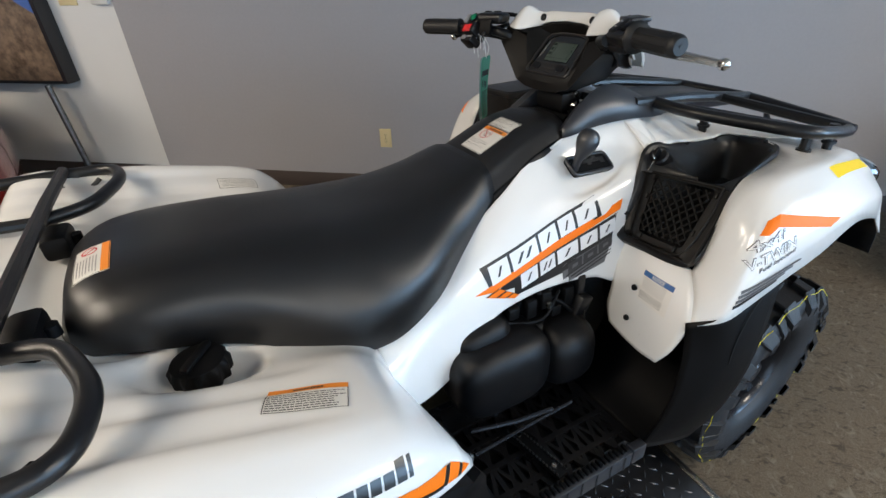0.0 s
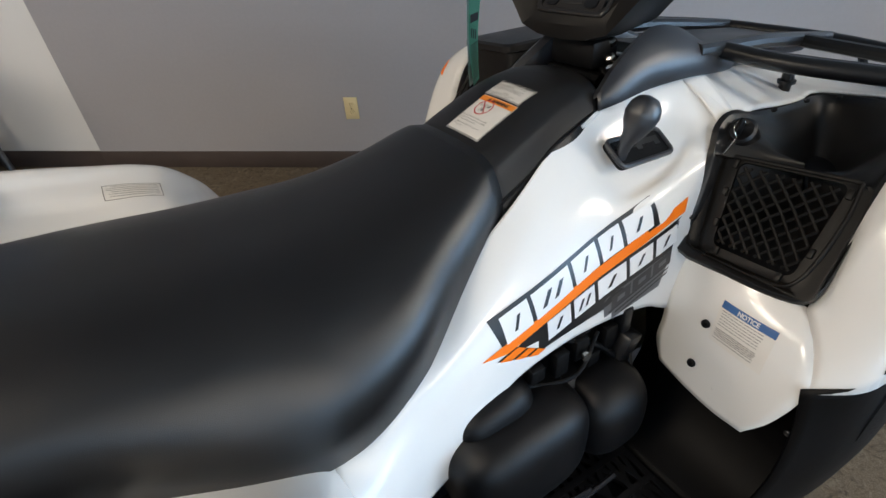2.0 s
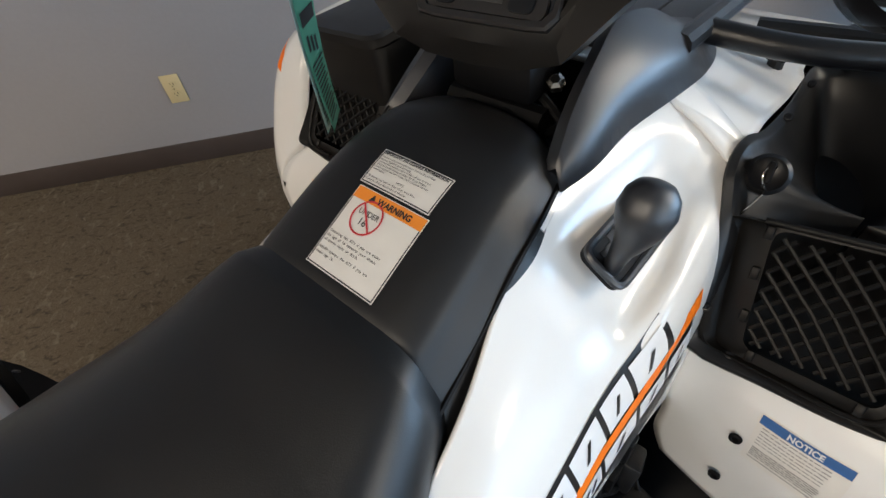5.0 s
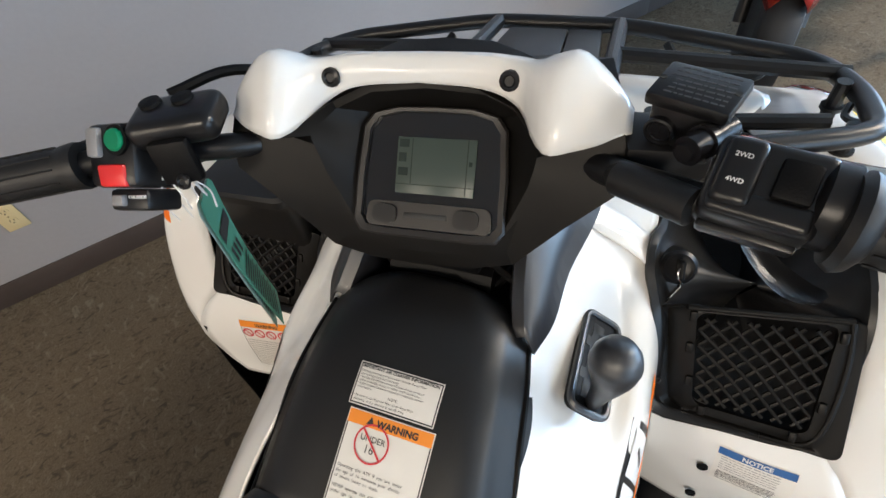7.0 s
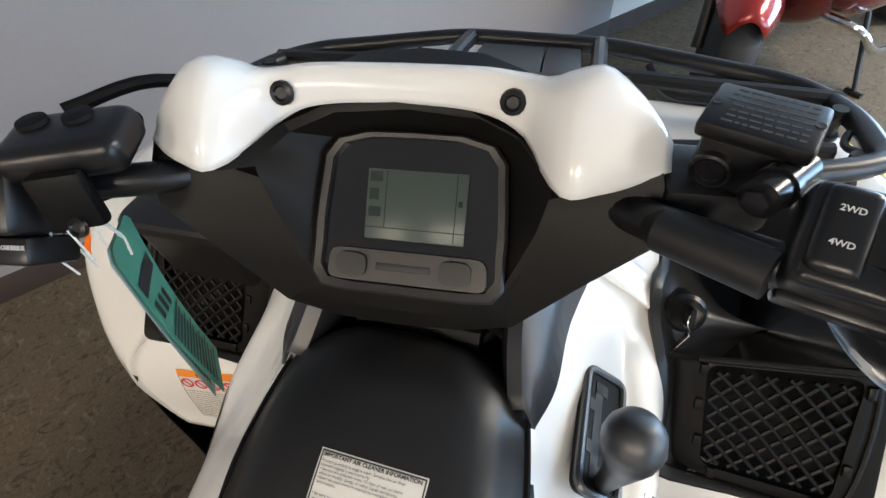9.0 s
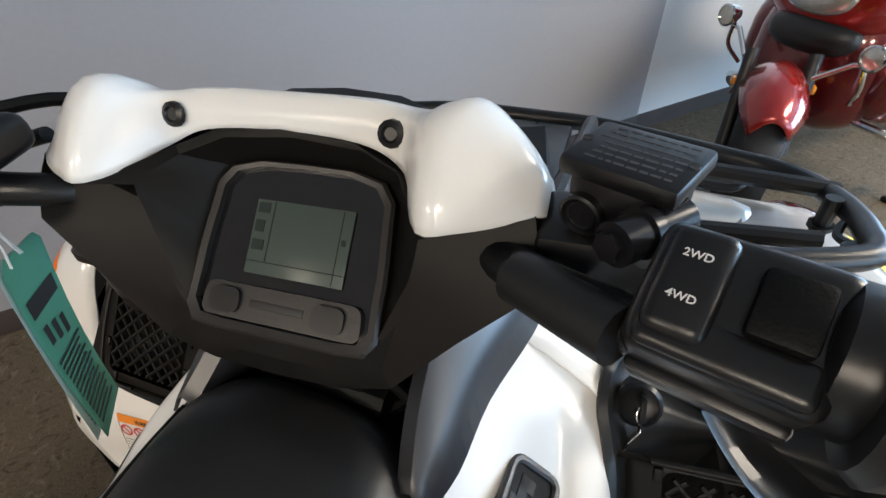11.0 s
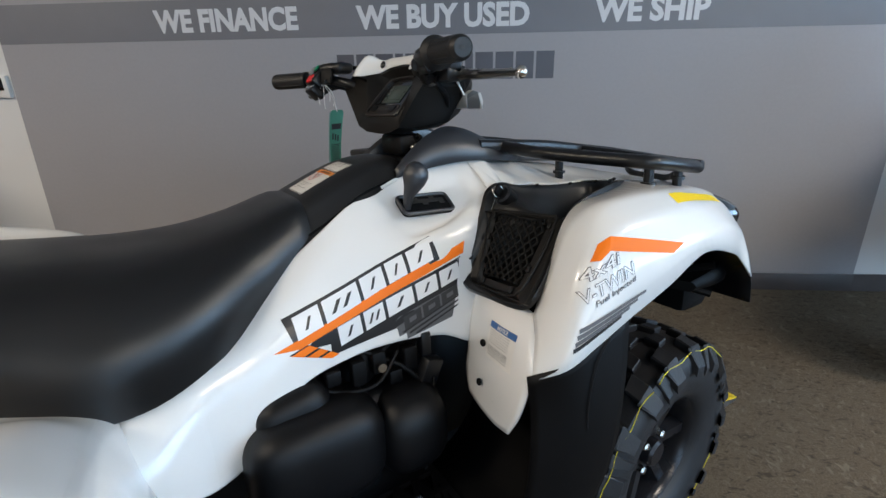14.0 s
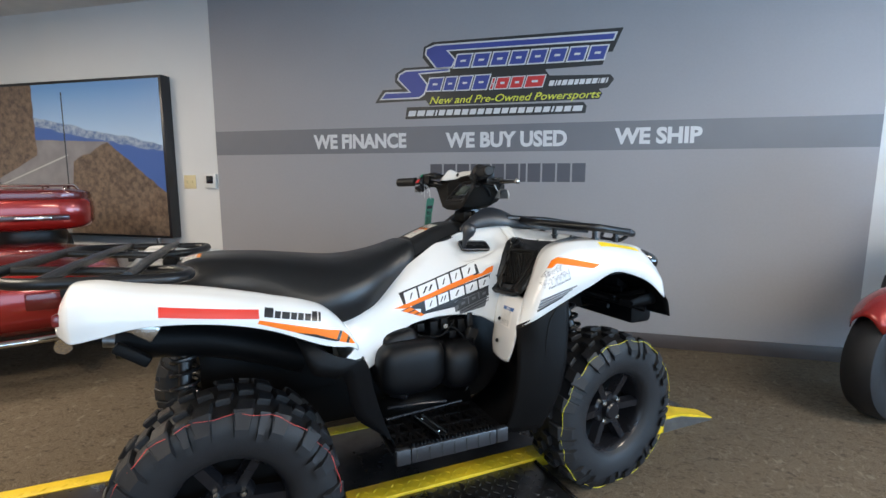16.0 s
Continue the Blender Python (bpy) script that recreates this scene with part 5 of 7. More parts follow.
# brake fluid reservoir
q = pose(.002, -.206, 1.167, 0, -2, -26)
bm = bm_new(); box(bm, (-.018, -.023, -.012), (.018, .023, .028), .005, q); res = part("brake_reservoir", bm, BLACK, steer, "black brake fluid reservoir with a screwed lid")
bm = bm_new(); box(bm, (-.021, -.027, .026), (.021, .027, .036), .003, q); part("lid", bm, BLACK, res)
bm = bm_new()
rnd = random.Random(3)
for i in range(7):
    y = -.021
    while y < .016:
        w = rnd.uniform(.002, .006)
        box(bm, (-.0155 + .005 * i, y, .0359), (-.0138 + .005 * i, min(y + w, .020), .0362), 0, q); y += w + .0013
part("lid_print", bm, material("faint_lid_print", (.05, .05, .052), .4, vary=.1), res)
for x, y in ((-.001, .0235), (.001, -.0235)):
    bm = bm_new(); revolve(bm, [(.0001, .0356), (.0026, .0356), (.0024, .0366), (.0001, .0362)], 10, q @ pose(x, y, 0), "Z"); part("lid_screw", bm, DARK, res)
bm = bm_new(); revolve(bm, [(.0001, -.018), (.0105, -.018), (.0105, -.0225), (.009, -.0232), (.008, -.0212), (.0001, -.0212)], 24, q @ pose(0, .012, .009), "X"); part("sight_glass", bm, BLACK, res)
bm = bm_new(); revolve(bm, [(.0001, -.0216), (.0062, -.0216), (.0066, -.0222), (.0074, -.0222), (.0078, -.0214), (.0001, -.0210)], 24, q @ pose(0, .012, .009), "X"); part("sight_ring", bm, ALLOY, res)
bm = bm_new()
tube(bm, [(-.043, -.200, 1.184), (-.014, -.226, 1.182)], .0098, 18); tube(bm, [(-.0465, -.197, 1.1845), (-.043, -.200, 1.184)], .0065, 6); tube(bm, [(-.033, -.209, 1.1835), (-.029, -.2125, 1.183)], .0112, 18)
part("clamp", bm, ALLOY, steer)
bm = bm_new(); box(bm, (-.02, -.225, 1.135), (.03, -.165, 1.165), .008); part("lever_perch", bm, BLACK, steer)
# brake lever, dark at the root and bright at the end
bm = bm_new()
ln = smooth_line([(.012, -.205, 1.150), (.010, -.25, 1.146), (-.004, -.30, 1.143), (-.014, -.36, 1.141), (-.022, -.408, 1.139)], 6)
tube(bm, ln, .008, 10, radii=list(np.interp(np.linspace(0, 1, len(ln)), [0, .3, .8, 1], [.011, .010, .0075, .0065])))
lev = part("brake_lever", bm, STEEL, steer, "bright steel brake lever with a ball end")
bm = bm_new(); bmesh.ops.create_uvsphere(bm, u_segments=16, v_segments=10, radius=.0105, matrix=Matrix.Translation((-.024, -.415, 1.139))); part("ball_end", bm, STEEL, lev)
# cables from the bar down behind the cowl
for pts, r in (([(-.045, -.195, 1.148), (-.005, -.170, 1.138), (.04, -.14, 1.118), (.07, -.10, 1.10)], .0045), ([(-.050, -.200, 1.152), (-.01, -.178, 1.132), (.03, -.155, 1.112), (.07, -.11, 1.09)], .006),
               ([(.02, -.20, 1.15), (.06, -.175, 1.135), (.09, -.13, 1.11), (.10, -.08, 1.09)], .005), ([(-.06, .21, 1.15), (-.01, .18, 1.135), (.04, .13, 1.10), (.07, .05, 1.03)], .006),
               ([(-.01, .22, 1.19), (.04, .185, 1.185), (.08, .14, 1.15), (.09, .08, 1.10)], .005)):
    bm = bm_new(); tube(bm, smooth_line(pts, 5), r, 8); part("cable", bm, MATT, steer)
bm = bm_new(); tube(bm, [(-.036, -.158, 1.155), (-.042, -.163, 1.158), (-.074, -.206, 1.166)], .012, 14, radii=[.006, .0125, .0125]); part("bar_sleeve", bm, GRIP, steer)

# left switch block
q = pose(-.0642, .238, 1.1627, -7.7, -45.9, 6.7) @ Matrix.Diagonal((.988, .988, .988, 1))
bm = bm_new(); box(bm, (-.027, -.027, -.030), (.027, .026, .022), .006, q, 2); blk = part("switch_block", bm, BLACK, steer, "black switch block with green and red buttons")
bm = bm_new(); revolve(bm, [(.0098, .021), (.0128, .021), (.0128, .0245), (.0098, .0245)], 24, q @ pose(.012, -.011, 0), "Z"); part("button_collar", bm, MATT, blk)
bm = bm_new(); revolve(bm, [(.0001, .020), (.0095, .020), (.0095, .026), (.008, .028), (.0001, .028)], 24, q @ pose(.012, -.011, 0), "Z"); part("start_button", bm, BTN_GREEN, blk, "round green button")
bm = bm_new(); box(bm, (-.002, .007, .018), (.023, .021, .027), .003, q); part("light_switch", bm, BTN_GREY, blk)
bm = bm_new(); box(bm, (-.0235, -.018, .018), (-.0045, .012, .0265), .0025, q @ pose(0, 0, 0, 0, -8, 0)); part("stop_switch", bm, BTN_RED, blk, "red rocker switch")
bm = bm_new(); box(bm, (-.047, -.026, -.026), (-.028, .018, .011), .004, q); part("override_case", bm, BLACK, blk)
bm = bm_new(); box(bm, (-.043, -.003, .009), (-.033, .010, .016), .002, q); part("override_button", bm, BTN_GREY, blk)
words("marking", "OVERRIDE", .0044, PAINT_WHITE, q @ pose(-.0365, -.0055, .0116, 0, 0, -90), blk)
# left lever perch and bracket
q = along(.188, .012, .022)
bm = bm_new(); box(bm, (-.020, -.036, -.004), (.030, .040, .022), .010, q, 3); perch = part("lever_perch", bm, BLACK, steer, "black moulded lever perch")
for y in (-.006, .022):
    bm = bm_new(); revolve(bm, [(.0001, .020), (.010, .020), (.009, .0245), (.0001, .0255)], 16, q @ pose(.014, y, 0), "Z"); part("rubber_plug", bm, MATT, perch)
bm = bm_new(); box(bm, (-.030, -.012, -.034), (-.018, .022, .004), .004, q @ pose(0, 0, 0, 0, 12, 0)); part("bracket", bm, MATT, perch)
screw(perch, q @ Vector((-.036, .004, -.024)), (-.8, 0, .5), .007, BLACK, None)
bm = bm_new()
tube(bm, smooth_line([(.02, .20, 1.165), (.012, .26, 1.150), (-.008, .32, 1.140), (-.03, .375, 1.13)], 6), .006, 10)
lev = part("brake_lever", bm, MATT, steer, "black left brake lever")
bm = bm_new(); bmesh.ops.create_uvsphere(bm, u_segments=12, v_segments=8, radius=.010, matrix=Matrix.Translation((-.030, .380, 1.128))); part("ball_end", bm, STEEL, lev)

# gauge cowl
OUT = [(.032, 0, 1.181), (.029, .05, 1.178), (.020, .080, 1.168), (-.012, .100, 1.164), (-.031, .113, 1.164), (-.024, .140, 1.167), (-.008, .165, 1.168), (-.020, .170, 1.150), (-.034, .164, 1.132), (-.040, .130, 1.098), (-.046, .088, 1.050), (-.047, .05, 1.038), (-.047, 0, 1.035)]
BEZ = [(.038, 0, 1.151), (.0375, .035, 1.1505), (.034, .057, 1.146), (.026, .066, 1.137), (.016, .067, 1.127), (.002, .069, 1.113), (-.010, .070, 1.102), (-.022, .070, 1.090), (-.036, .071, 1.077), (-.043, .064, 1.070), (-.0445, .045, 1.069), (-.0445, .02, 1.069), (-.0445, 0, 1.069)]


def both_sides(pts):
    return [Vector(p) for p in pts] + [Vector((x, -y, z)) for x, y, z in reversed(pts[1:-1])]


o, b = both_sides(OUT), [p + Vector((0, -.010, .002)) for p in both_sides(BEZ)]
cowl = empty_child("gauge_cowl", "black faceted cowl round a digital gauge", STEERM)
cowl_in = [p + Vector((.012, 0, -.004)) for p in b]
bm = bm_new()
back1 = [p + Vector((.030, (p.y > 0) * .002 - (p.y < 0) * .002, -.004)) for p in o]
back2 = [Vector((.105 + .3 * p.x, p.y * .93, 1.10 + (p.z - 1.10) * .95)) for p in o]
back3 = [Vector((.150, p.y * .6, 1.10 + (p.z - 1.10) * .6)) for p in o]
FOLD = [(.030, 0, 1.176), (.027, .05, 1.173), (.016, .082, 1.163), (-.004, .094, 1.158), (-.012, .098, 1.154), (-.013, .098, 1.150), (-.014, .097, 1.146), (-.016, .095, 1.136), (-.020, .091, 1.120), (-.030, .084, 1.092), (-.044, .076, 1.063), (-.0485, .045, 1.057), (-.0490, 0, 1.0565)]
fold = [p + Vector((0, -.007, .001)) for p in both_sides(FOLD)]
grid(bm, [back3, back2, back1, o, fold, b, cowl_in], closed=True)
ob = part("shell", bm, COWL, cowl, "black matt plastic shell", sharp=17)
gp = plane_pose((-.002, -.010, 1.1155), (0, -1, 0), (.083, 0, .083))
rel = gp.inverted()
bz = [rel @ p for p in b]
bm = bm_new()
inner = [Vector((p.x * .90, p.y * .90 + .001, 0)) for p in bz]
grid(bm, [[gp @ Vector((p.x, p.y, -.006)) for p in bz], [gp @ Vector((p.x, p.y, .003)) for p in bz], [gp @ Vector((p.x * .97, p.y * .97, .005)) for p in bz], [gp @ (p + Vector((0, 0, .004))) for p in inner], [gp @ (p + Vector((0, 0, -.004))) for p in inner]], closed=True)
ob = part("bezel", bm, BEZEL, cowl)
bm = bm_new(); prism(bm, [(p.x, p.y) for p in inner], .002, gp @ pose(0, 0, -.0025)); ob = part("gauge_window", bm, GAUGE_BLACK, cowl, "glossy black gauge window")
bm = bm_new(); box(bm, (-.033, -.022, 0), (.040, .028, .0012), .0004, gp); lcd = part("display", bm, LCD, cowl, "grey-green liquid crystal display")
bm = bm_new()
for lo, hi in (((-.033, -.014), (.040, -.0134)), ((.032, -.021), (.0326, .027)), ((-.019, -.013), (-.0184, .027)), ((-.031, .019), (-.022, .026)), ((-.031, .006), (-.024, .014)), ((-.031, -.006), (-.022, .001)), ((.034, .005), (.037, .009))):
    box(bm, (*lo, .0011), (*hi, .0016), 0, gp)
part("display_print", bm, LCD_DARK, cowl)
bm = bm_new(); prism(bm, [(x, y) for x, y, _ in rounded([(-.059, -.053, 0), (.059, -.053, 0), (.057, -.030, 0), (-.057, -.030, 0)], .008, 4, True)], .004, gp @ pose(0, 0, -.001)); strip = part("button_strip", bm, BEZEL, cowl)
for x in (-.040, .036):
    bm = bm_new()
    prism(bm, [(x + .0115 * math.copysign(abs(math.cos(a)) ** .6, math.cos(a)), -.0415 + .0085 * math.copysign(abs(math.sin(a)) ** .6, math.sin(a))) for a in [i * math.pi / 12 for i in range(24)]], .0055, gp)
    part("button", bm, BLACK, cowl)
bm = bm_new(); box(bm, (-.022, -.0440, .0028), (.018, -.0390, .0034), .0004, gp); part("marking_bar", bm, DARK, cowl)
# white visor with two horns
VIS = [(0, [(.030, 1.182), (.034, 1.193), (.046, 1.200), (.075, 1.180), (.13, 1.12)]),
       (.06, [(.028, 1.177), (.032, 1.192), (.044, 1.200), (.075, 1.178), (.13, 1.12)]),
       (.086, [(.018, 1.167), (.023, 1.186), (.038, 1.198), (.072, 1.178), (.13, 1.115)]),
       (.100, [(-.014, 1.163), (-.004, 1.182), (.018, 1.203), (.058, 1.185), (.11, 1.115)]),
       (.112, [(-.031, 1.164), (-.020, 1.184), (.012, 1.210), (.056, 1.190), (.10, 1.115)]),
       (.130, [(-.028, 1.166), (-.014, 1.186), (.018, 1.212), (.056, 1.190), (.09, 1.115)]),
       (.148, [(-.020, 1.167), (-.006, 1.181), (.018, 1.200), (.050, 1.178), (.085, 1.11)]),
       (.162, [(-.010, 1.168), (.000, 1.175), (.016, 1.186), (.045, 1.164), (.075, 1.11)]),
       (.170, [(-.004, 1.166), (.004, 1.170), (.014, 1.175), (.038, 1.152), (.07, 1.11)])]
rows = []
for i in range(57):
    y = -.170 + .340 * i / 56
    rows.append(smooth_line([(x, y, z) for x, z in section(VIS, abs(y))], 4))
bm = bm_new(); grid(bm, rows); outward(bm, (.05, 0, 1.12))
ob = part("visor", bm, WHITE, cowl, "glossy white plastic visor with two raised horns", solid=.003)
visor = ob
for y in (-.077, .077):
    screw(cowl, (.0275, y, 1.187), (-.92, 0, .36), .0085, BLACK, None)
bm = bm_new()
grid(bm, [[Vector((x, y * w, z)) for x, z in ((.100, 1.082), (.100, 1.112), (.118, 1.120), (.140 - d, 1.114), (.147 - d, 1.096), (.145 - d, 1.080))] for y, w, d in ((-.136, 1, .004), (-.141, 1, 0), (-.08, 1, -.008), (0, 1, -.012), (.08, 1, -.008), (.141, 1, 0), (.136, 1, .004))], closed=False)
bmesh.ops.holes_fill(bm, edges=[e for e in bm.edges if e.is_boundary], sides=0)
bmesh.ops.recalc_face_normals(bm, faces=bm.faces)
part("lamp_surround", bm, WHITE, cowl, "white plastic lamp surround")

# hang-tag on the left lever bracket
tag = empty("hang_tag", ROOT @ LEANS, "green printed warning hang-tag on white string", "hang tag")
def on_card(u, v, k, out=0.0):
    """A point of card k: u across from -1 to 1, v down from 0 to 1; the card hangs with a slight twist and bow."""
    a = .51 + .24 * v - .06 * k
    wide = Vector((math.cos(a), math.sin(a), 0)) * .027
    face = Vector((-math.sin(a), math.cos(a), -.2)).normalized()
    mid = Vector((.2063, .2316, 1.0875)).lerp(Vector((.172, .186, .934)), v)
    return mid + wide * u + face * (.005 * math.sin(math.pi * v) * (1 - .6 * k) + .0035 * k * (1 + v) + out)


for k, mat in enumerate((GREEN_TAG, TAG_BACK)):
    bm = bm_new()
    rows = [[on_card(u * (.74 if v == 0 else 1), v, k) for u in (-1, -.5, 0, .5, 1)] for v in (0, .05, .2, .4, .6, .8, 1)]
    grid(bm, rows)
    bmesh.ops.solidify(bm, geom=bm.faces[:], thickness=.0006)
    card = part("card", bm, mat, tag, "green printed card" if k == 0 else "pale card")
    bm = bm_new()
    marks = [(-.75, .75, .22, .31)] + [(u, u + .24, .37 + .02 * n, .47 + .02 * n) for n, u in enumerate((-.62, -.2, .22))]
    marks += [(-.78, .78 - (n * 7 % 5) * .08, .55 + .029 * n, .563 + .029 * n) for n in range(14)]
    for u0, u1, v0, v1 in marks:
        for out in (-.0010, .0010):
            grid(bm, [[on_card(u, v, k, out) for u in (u0, (u0 + u1) / 2, u1)] for v in (v0, v1)])
    part("print", bm, INK if k == 0 else INK_GREY, card)
hook = Vector((.164, .199, 1.153))
ties = []
for dx, dy, drop in ((-.012, .010, .050), (.004, .016, .062), (.016, .004, .044), (.020, -.012, .056), (-.004, -.010, .038)):
    ties.append([hook, hook + Vector((dx * .5, dy * .6, -.012)), hook + Vector((dx, dy, -drop * .6)), hook + Vector((dx * .9, dy * .8, -drop))])
ties.append([hook, hook + Vector((.012, .010, -.004)), hook + Vector((.030, .024, -.022)), Vector((.206, .231, 1.082))])
ties.append([hook + Vector((.004, .002, -.004)), hook + Vector((.016, .016, -.014)), hook + Vector((.034, .030, -.040)), Vector((.204, .229, 1.083))])
ties.append([hook + Vector((.022, .010, .030)), hook + Vector((.012, .006, .014)), hook])
for line in ties:
    bm = bm_new(); tube(bm, smooth_line(line, 4), .0009, 4)
    part("string", bm, TIE, tag, "white nylon tie")

# ---- racks ----
def bars_part(name, paths, r, mat=RACK, parent=atv, label="", seg=10):
    bm = bm_new()
    for p in paths:
        tube(bm, p, r, seg)
    return part(name, bm, mat, parent, label, m=LEANS if parent is atv else None)


rr = empty_child("rear_rack", "black tubular steel rear rack")
bm = bm_new()
tube(bm, rounded([(-.90, -.235, .885), (-.80, -.262, .888), (-.745, -.40, .893), (-.765, -.505, .893), (-1.10, -.505, .903), (-1.20, -.40, .91), (-1.20, .40, .91), (-1.10, .505, .903), (-.765, .505, .893), (-.745, .40, .893), (-.80, .262, .888), (-.90, .235, .885)], .075, 8), .0145, 12)
part("outer_tube", bm, RACK, rr)
for y in (-.235, .235):
    bm = bm_new(); tube(bm, [(-.90, y, .885), (-1.20, y, .908)], .0125, 10); part("long_tube", bm, RACK, rr)
for x in (-.875, -1.045):
    bm = bm_new(); tube(bm, [(x, -.505, .905), (x, -.25, .912), (x, .25, .912), (x, .505, .905)], .0135, 10); part("cross_tube", bm, RACK, rr)
for x, y in ((-.86, -.50), (-.86, .50), (-1.02, -.40), (-1.02, .40)):
    bm = bm_new(); box(bm, (x - .018, y - .010, .85), (x + .018, y + .010, .90), .004); part("rack_foot", bm, RACK, rr)
for y in (-.17, .17):
    bm = bm_new(); box(bm, (-.885, y - .045, .835), (-.835, y + .045, .885), .012); revolve(bm, [(.0001, 0), (.012, 0), (.012, .02), (.0001, .02)], 12, Matrix.Translation((-.83, y, .85)), "Z"); part("mount_block", bm, MATT, rr)
for s in (-1, 1):
    bm = bm_new(); tube(bm, smooth_line([(-.80, s * .47, .882), (-.83, s * .46, .862), (-.86, s * .455, .860), (-.885, s * .455, .885)], 4), .006, 8); part("tie_hook", bm, RACK, rr)

fr = empty_child("front_rack", "black tubular steel front rack with a storage lid")
bm = bm_new()
tube(bm, rounded([(.47, -.125, .992), (.48, -.22, .983), (.56, -.41, .972), (.585, -.450, .970), (.70, -.455, .952), (.815, -.415, .932), (.885, -.13, .940), (.89, .13, .940), (.815, .415, .932), (.70, .455, .952), (.585, .450, .970), (.56, .41, .972), (.48, .22, .983), (.47, .125, .992)], .055, 7), .0140, 12)
part("outer_tube", bm, RACK, fr)
for s in (-1, 1):
    bm = bm_new(); tube(bm, rounded([(.40, s * .125, 1.000), (.60, s * .125, .985), (.885, s * .115, .942)], .05, 5), .0135, 10); part("long_tube", bm, RACK, fr)
    bm = bm_new(); tube(bm, [(.745, s * .12, .962), (.755, s * .448, .945)], .0125, 10); part("cross_tube", bm, RACK, fr)
    bm = bm_new(); tube(bm, rounded([(.845, s * .20, .930), (.80, s * .23, .905), (.80, s * .35, .902), (.835, s * .36, .928)], .03, 4), .008, 8); part("front_guard", bm, RACK, fr)
    bm = bm_new(); tube(bm, rounded([(.60, s * .452, .962), (.635, s * .425, .950), (.66, s * .435, .955)], .02, 4), .005, 6); part("tie_hook", bm, RACK, fr)
    for x, y in ((.594, .19), (.70, .43), (.60, .43)):
        bm = bm_new(); tube(bm, [(x, s * y, .905), (x, s * y, .965)], .010, 10); revolve(bm, [(.0001, 0), (.015, 0), (.015, .006), (.0001, .006)], 12, Matrix.Translation((x, s * y, .922)), "Z"); part("rack_foot", bm, RACK, fr)
    bm = bm_new(); tube(bm, [(.56, s * .16, .968), (.60, s * .40, .966)], .011, 10); part("cross_tube", bm, RACK, fr)
lid = new("storage_lid")
lid.parent = fr
tagged(lid, "charcoal plastic storage lid in two panels")
for a0, a1, b0, b1 in ((-.114, -.050, -.086, -.026), (-.048, .114, -.024, .086)):
    bm = bm_new()
    low = [bm.verts.new(p) for p in ((.42, a0 * 1.12, .962), (.42, a1 * 1.12, .962), (.86, b1, .916), (.86, b0, .916))]
    high = [bm.verts.new(p) for p in ((.42, a0 * 1.12, .990), (.42, a1 * 1.12, .990), (.86, b1, .944), (.86, b0, .944))]
    bm.faces.new(low); bm.faces.new(list(reversed(high)))
    for i in range(4):
        bm.faces.new((low[i], low[(i + 1) % 4], high[(i + 1) % 4], high[i]))
    bmesh.ops.recalc_face_normals(bm, faces=bm.faces)
    bmesh.ops.bevel(bm, geom=bm.edges[:], offset=.004, segments=2, profile=.5, affect="EDGES")
    part("lid_panel", bm, SHROUD, lid)

# raised storage box ahead of the left mesh
store = empty_child("storage_box", "black moulded storage box with a flat lid")
bm = bm_new()
rows = []
for z, g in ((.84, .0), (.93, .006), (.952, .010)):
    rows.append([(x, y, z + (x - .31) * -.03) for x, y, _ in rounded([(.318 - g, .262 - g, 0), (.318 - g, .412 + g, 0), (.52, .405 + g, 0), (.58, .34, 0), (.58, .262 - g, 0)], .02, 4, True)])
grid(bm, rows, closed=True); part("box_body", bm, PANEL, store)
bm = bm_new()
ring_of = lambda g, z: [(x, y, z + (.33 - y) * .05) for x, y, _ in rounded([(.300 - g, .248 - g, 0), (.300 - g, .424 + g, 0), (.52, .416 + g, 0), (.595 + g, .345, 0), (.595 + g, .248 - g, 0)], .025, 5, True)]
grid(bm, [ring_of(-.004, .950), ring_of(0, .952), ring_of(0, .964), ring_of(-.004, .969), ring_of(-.03, .971)], closed=True, cap=True)
part("box_lid", bm, PANEL, store)


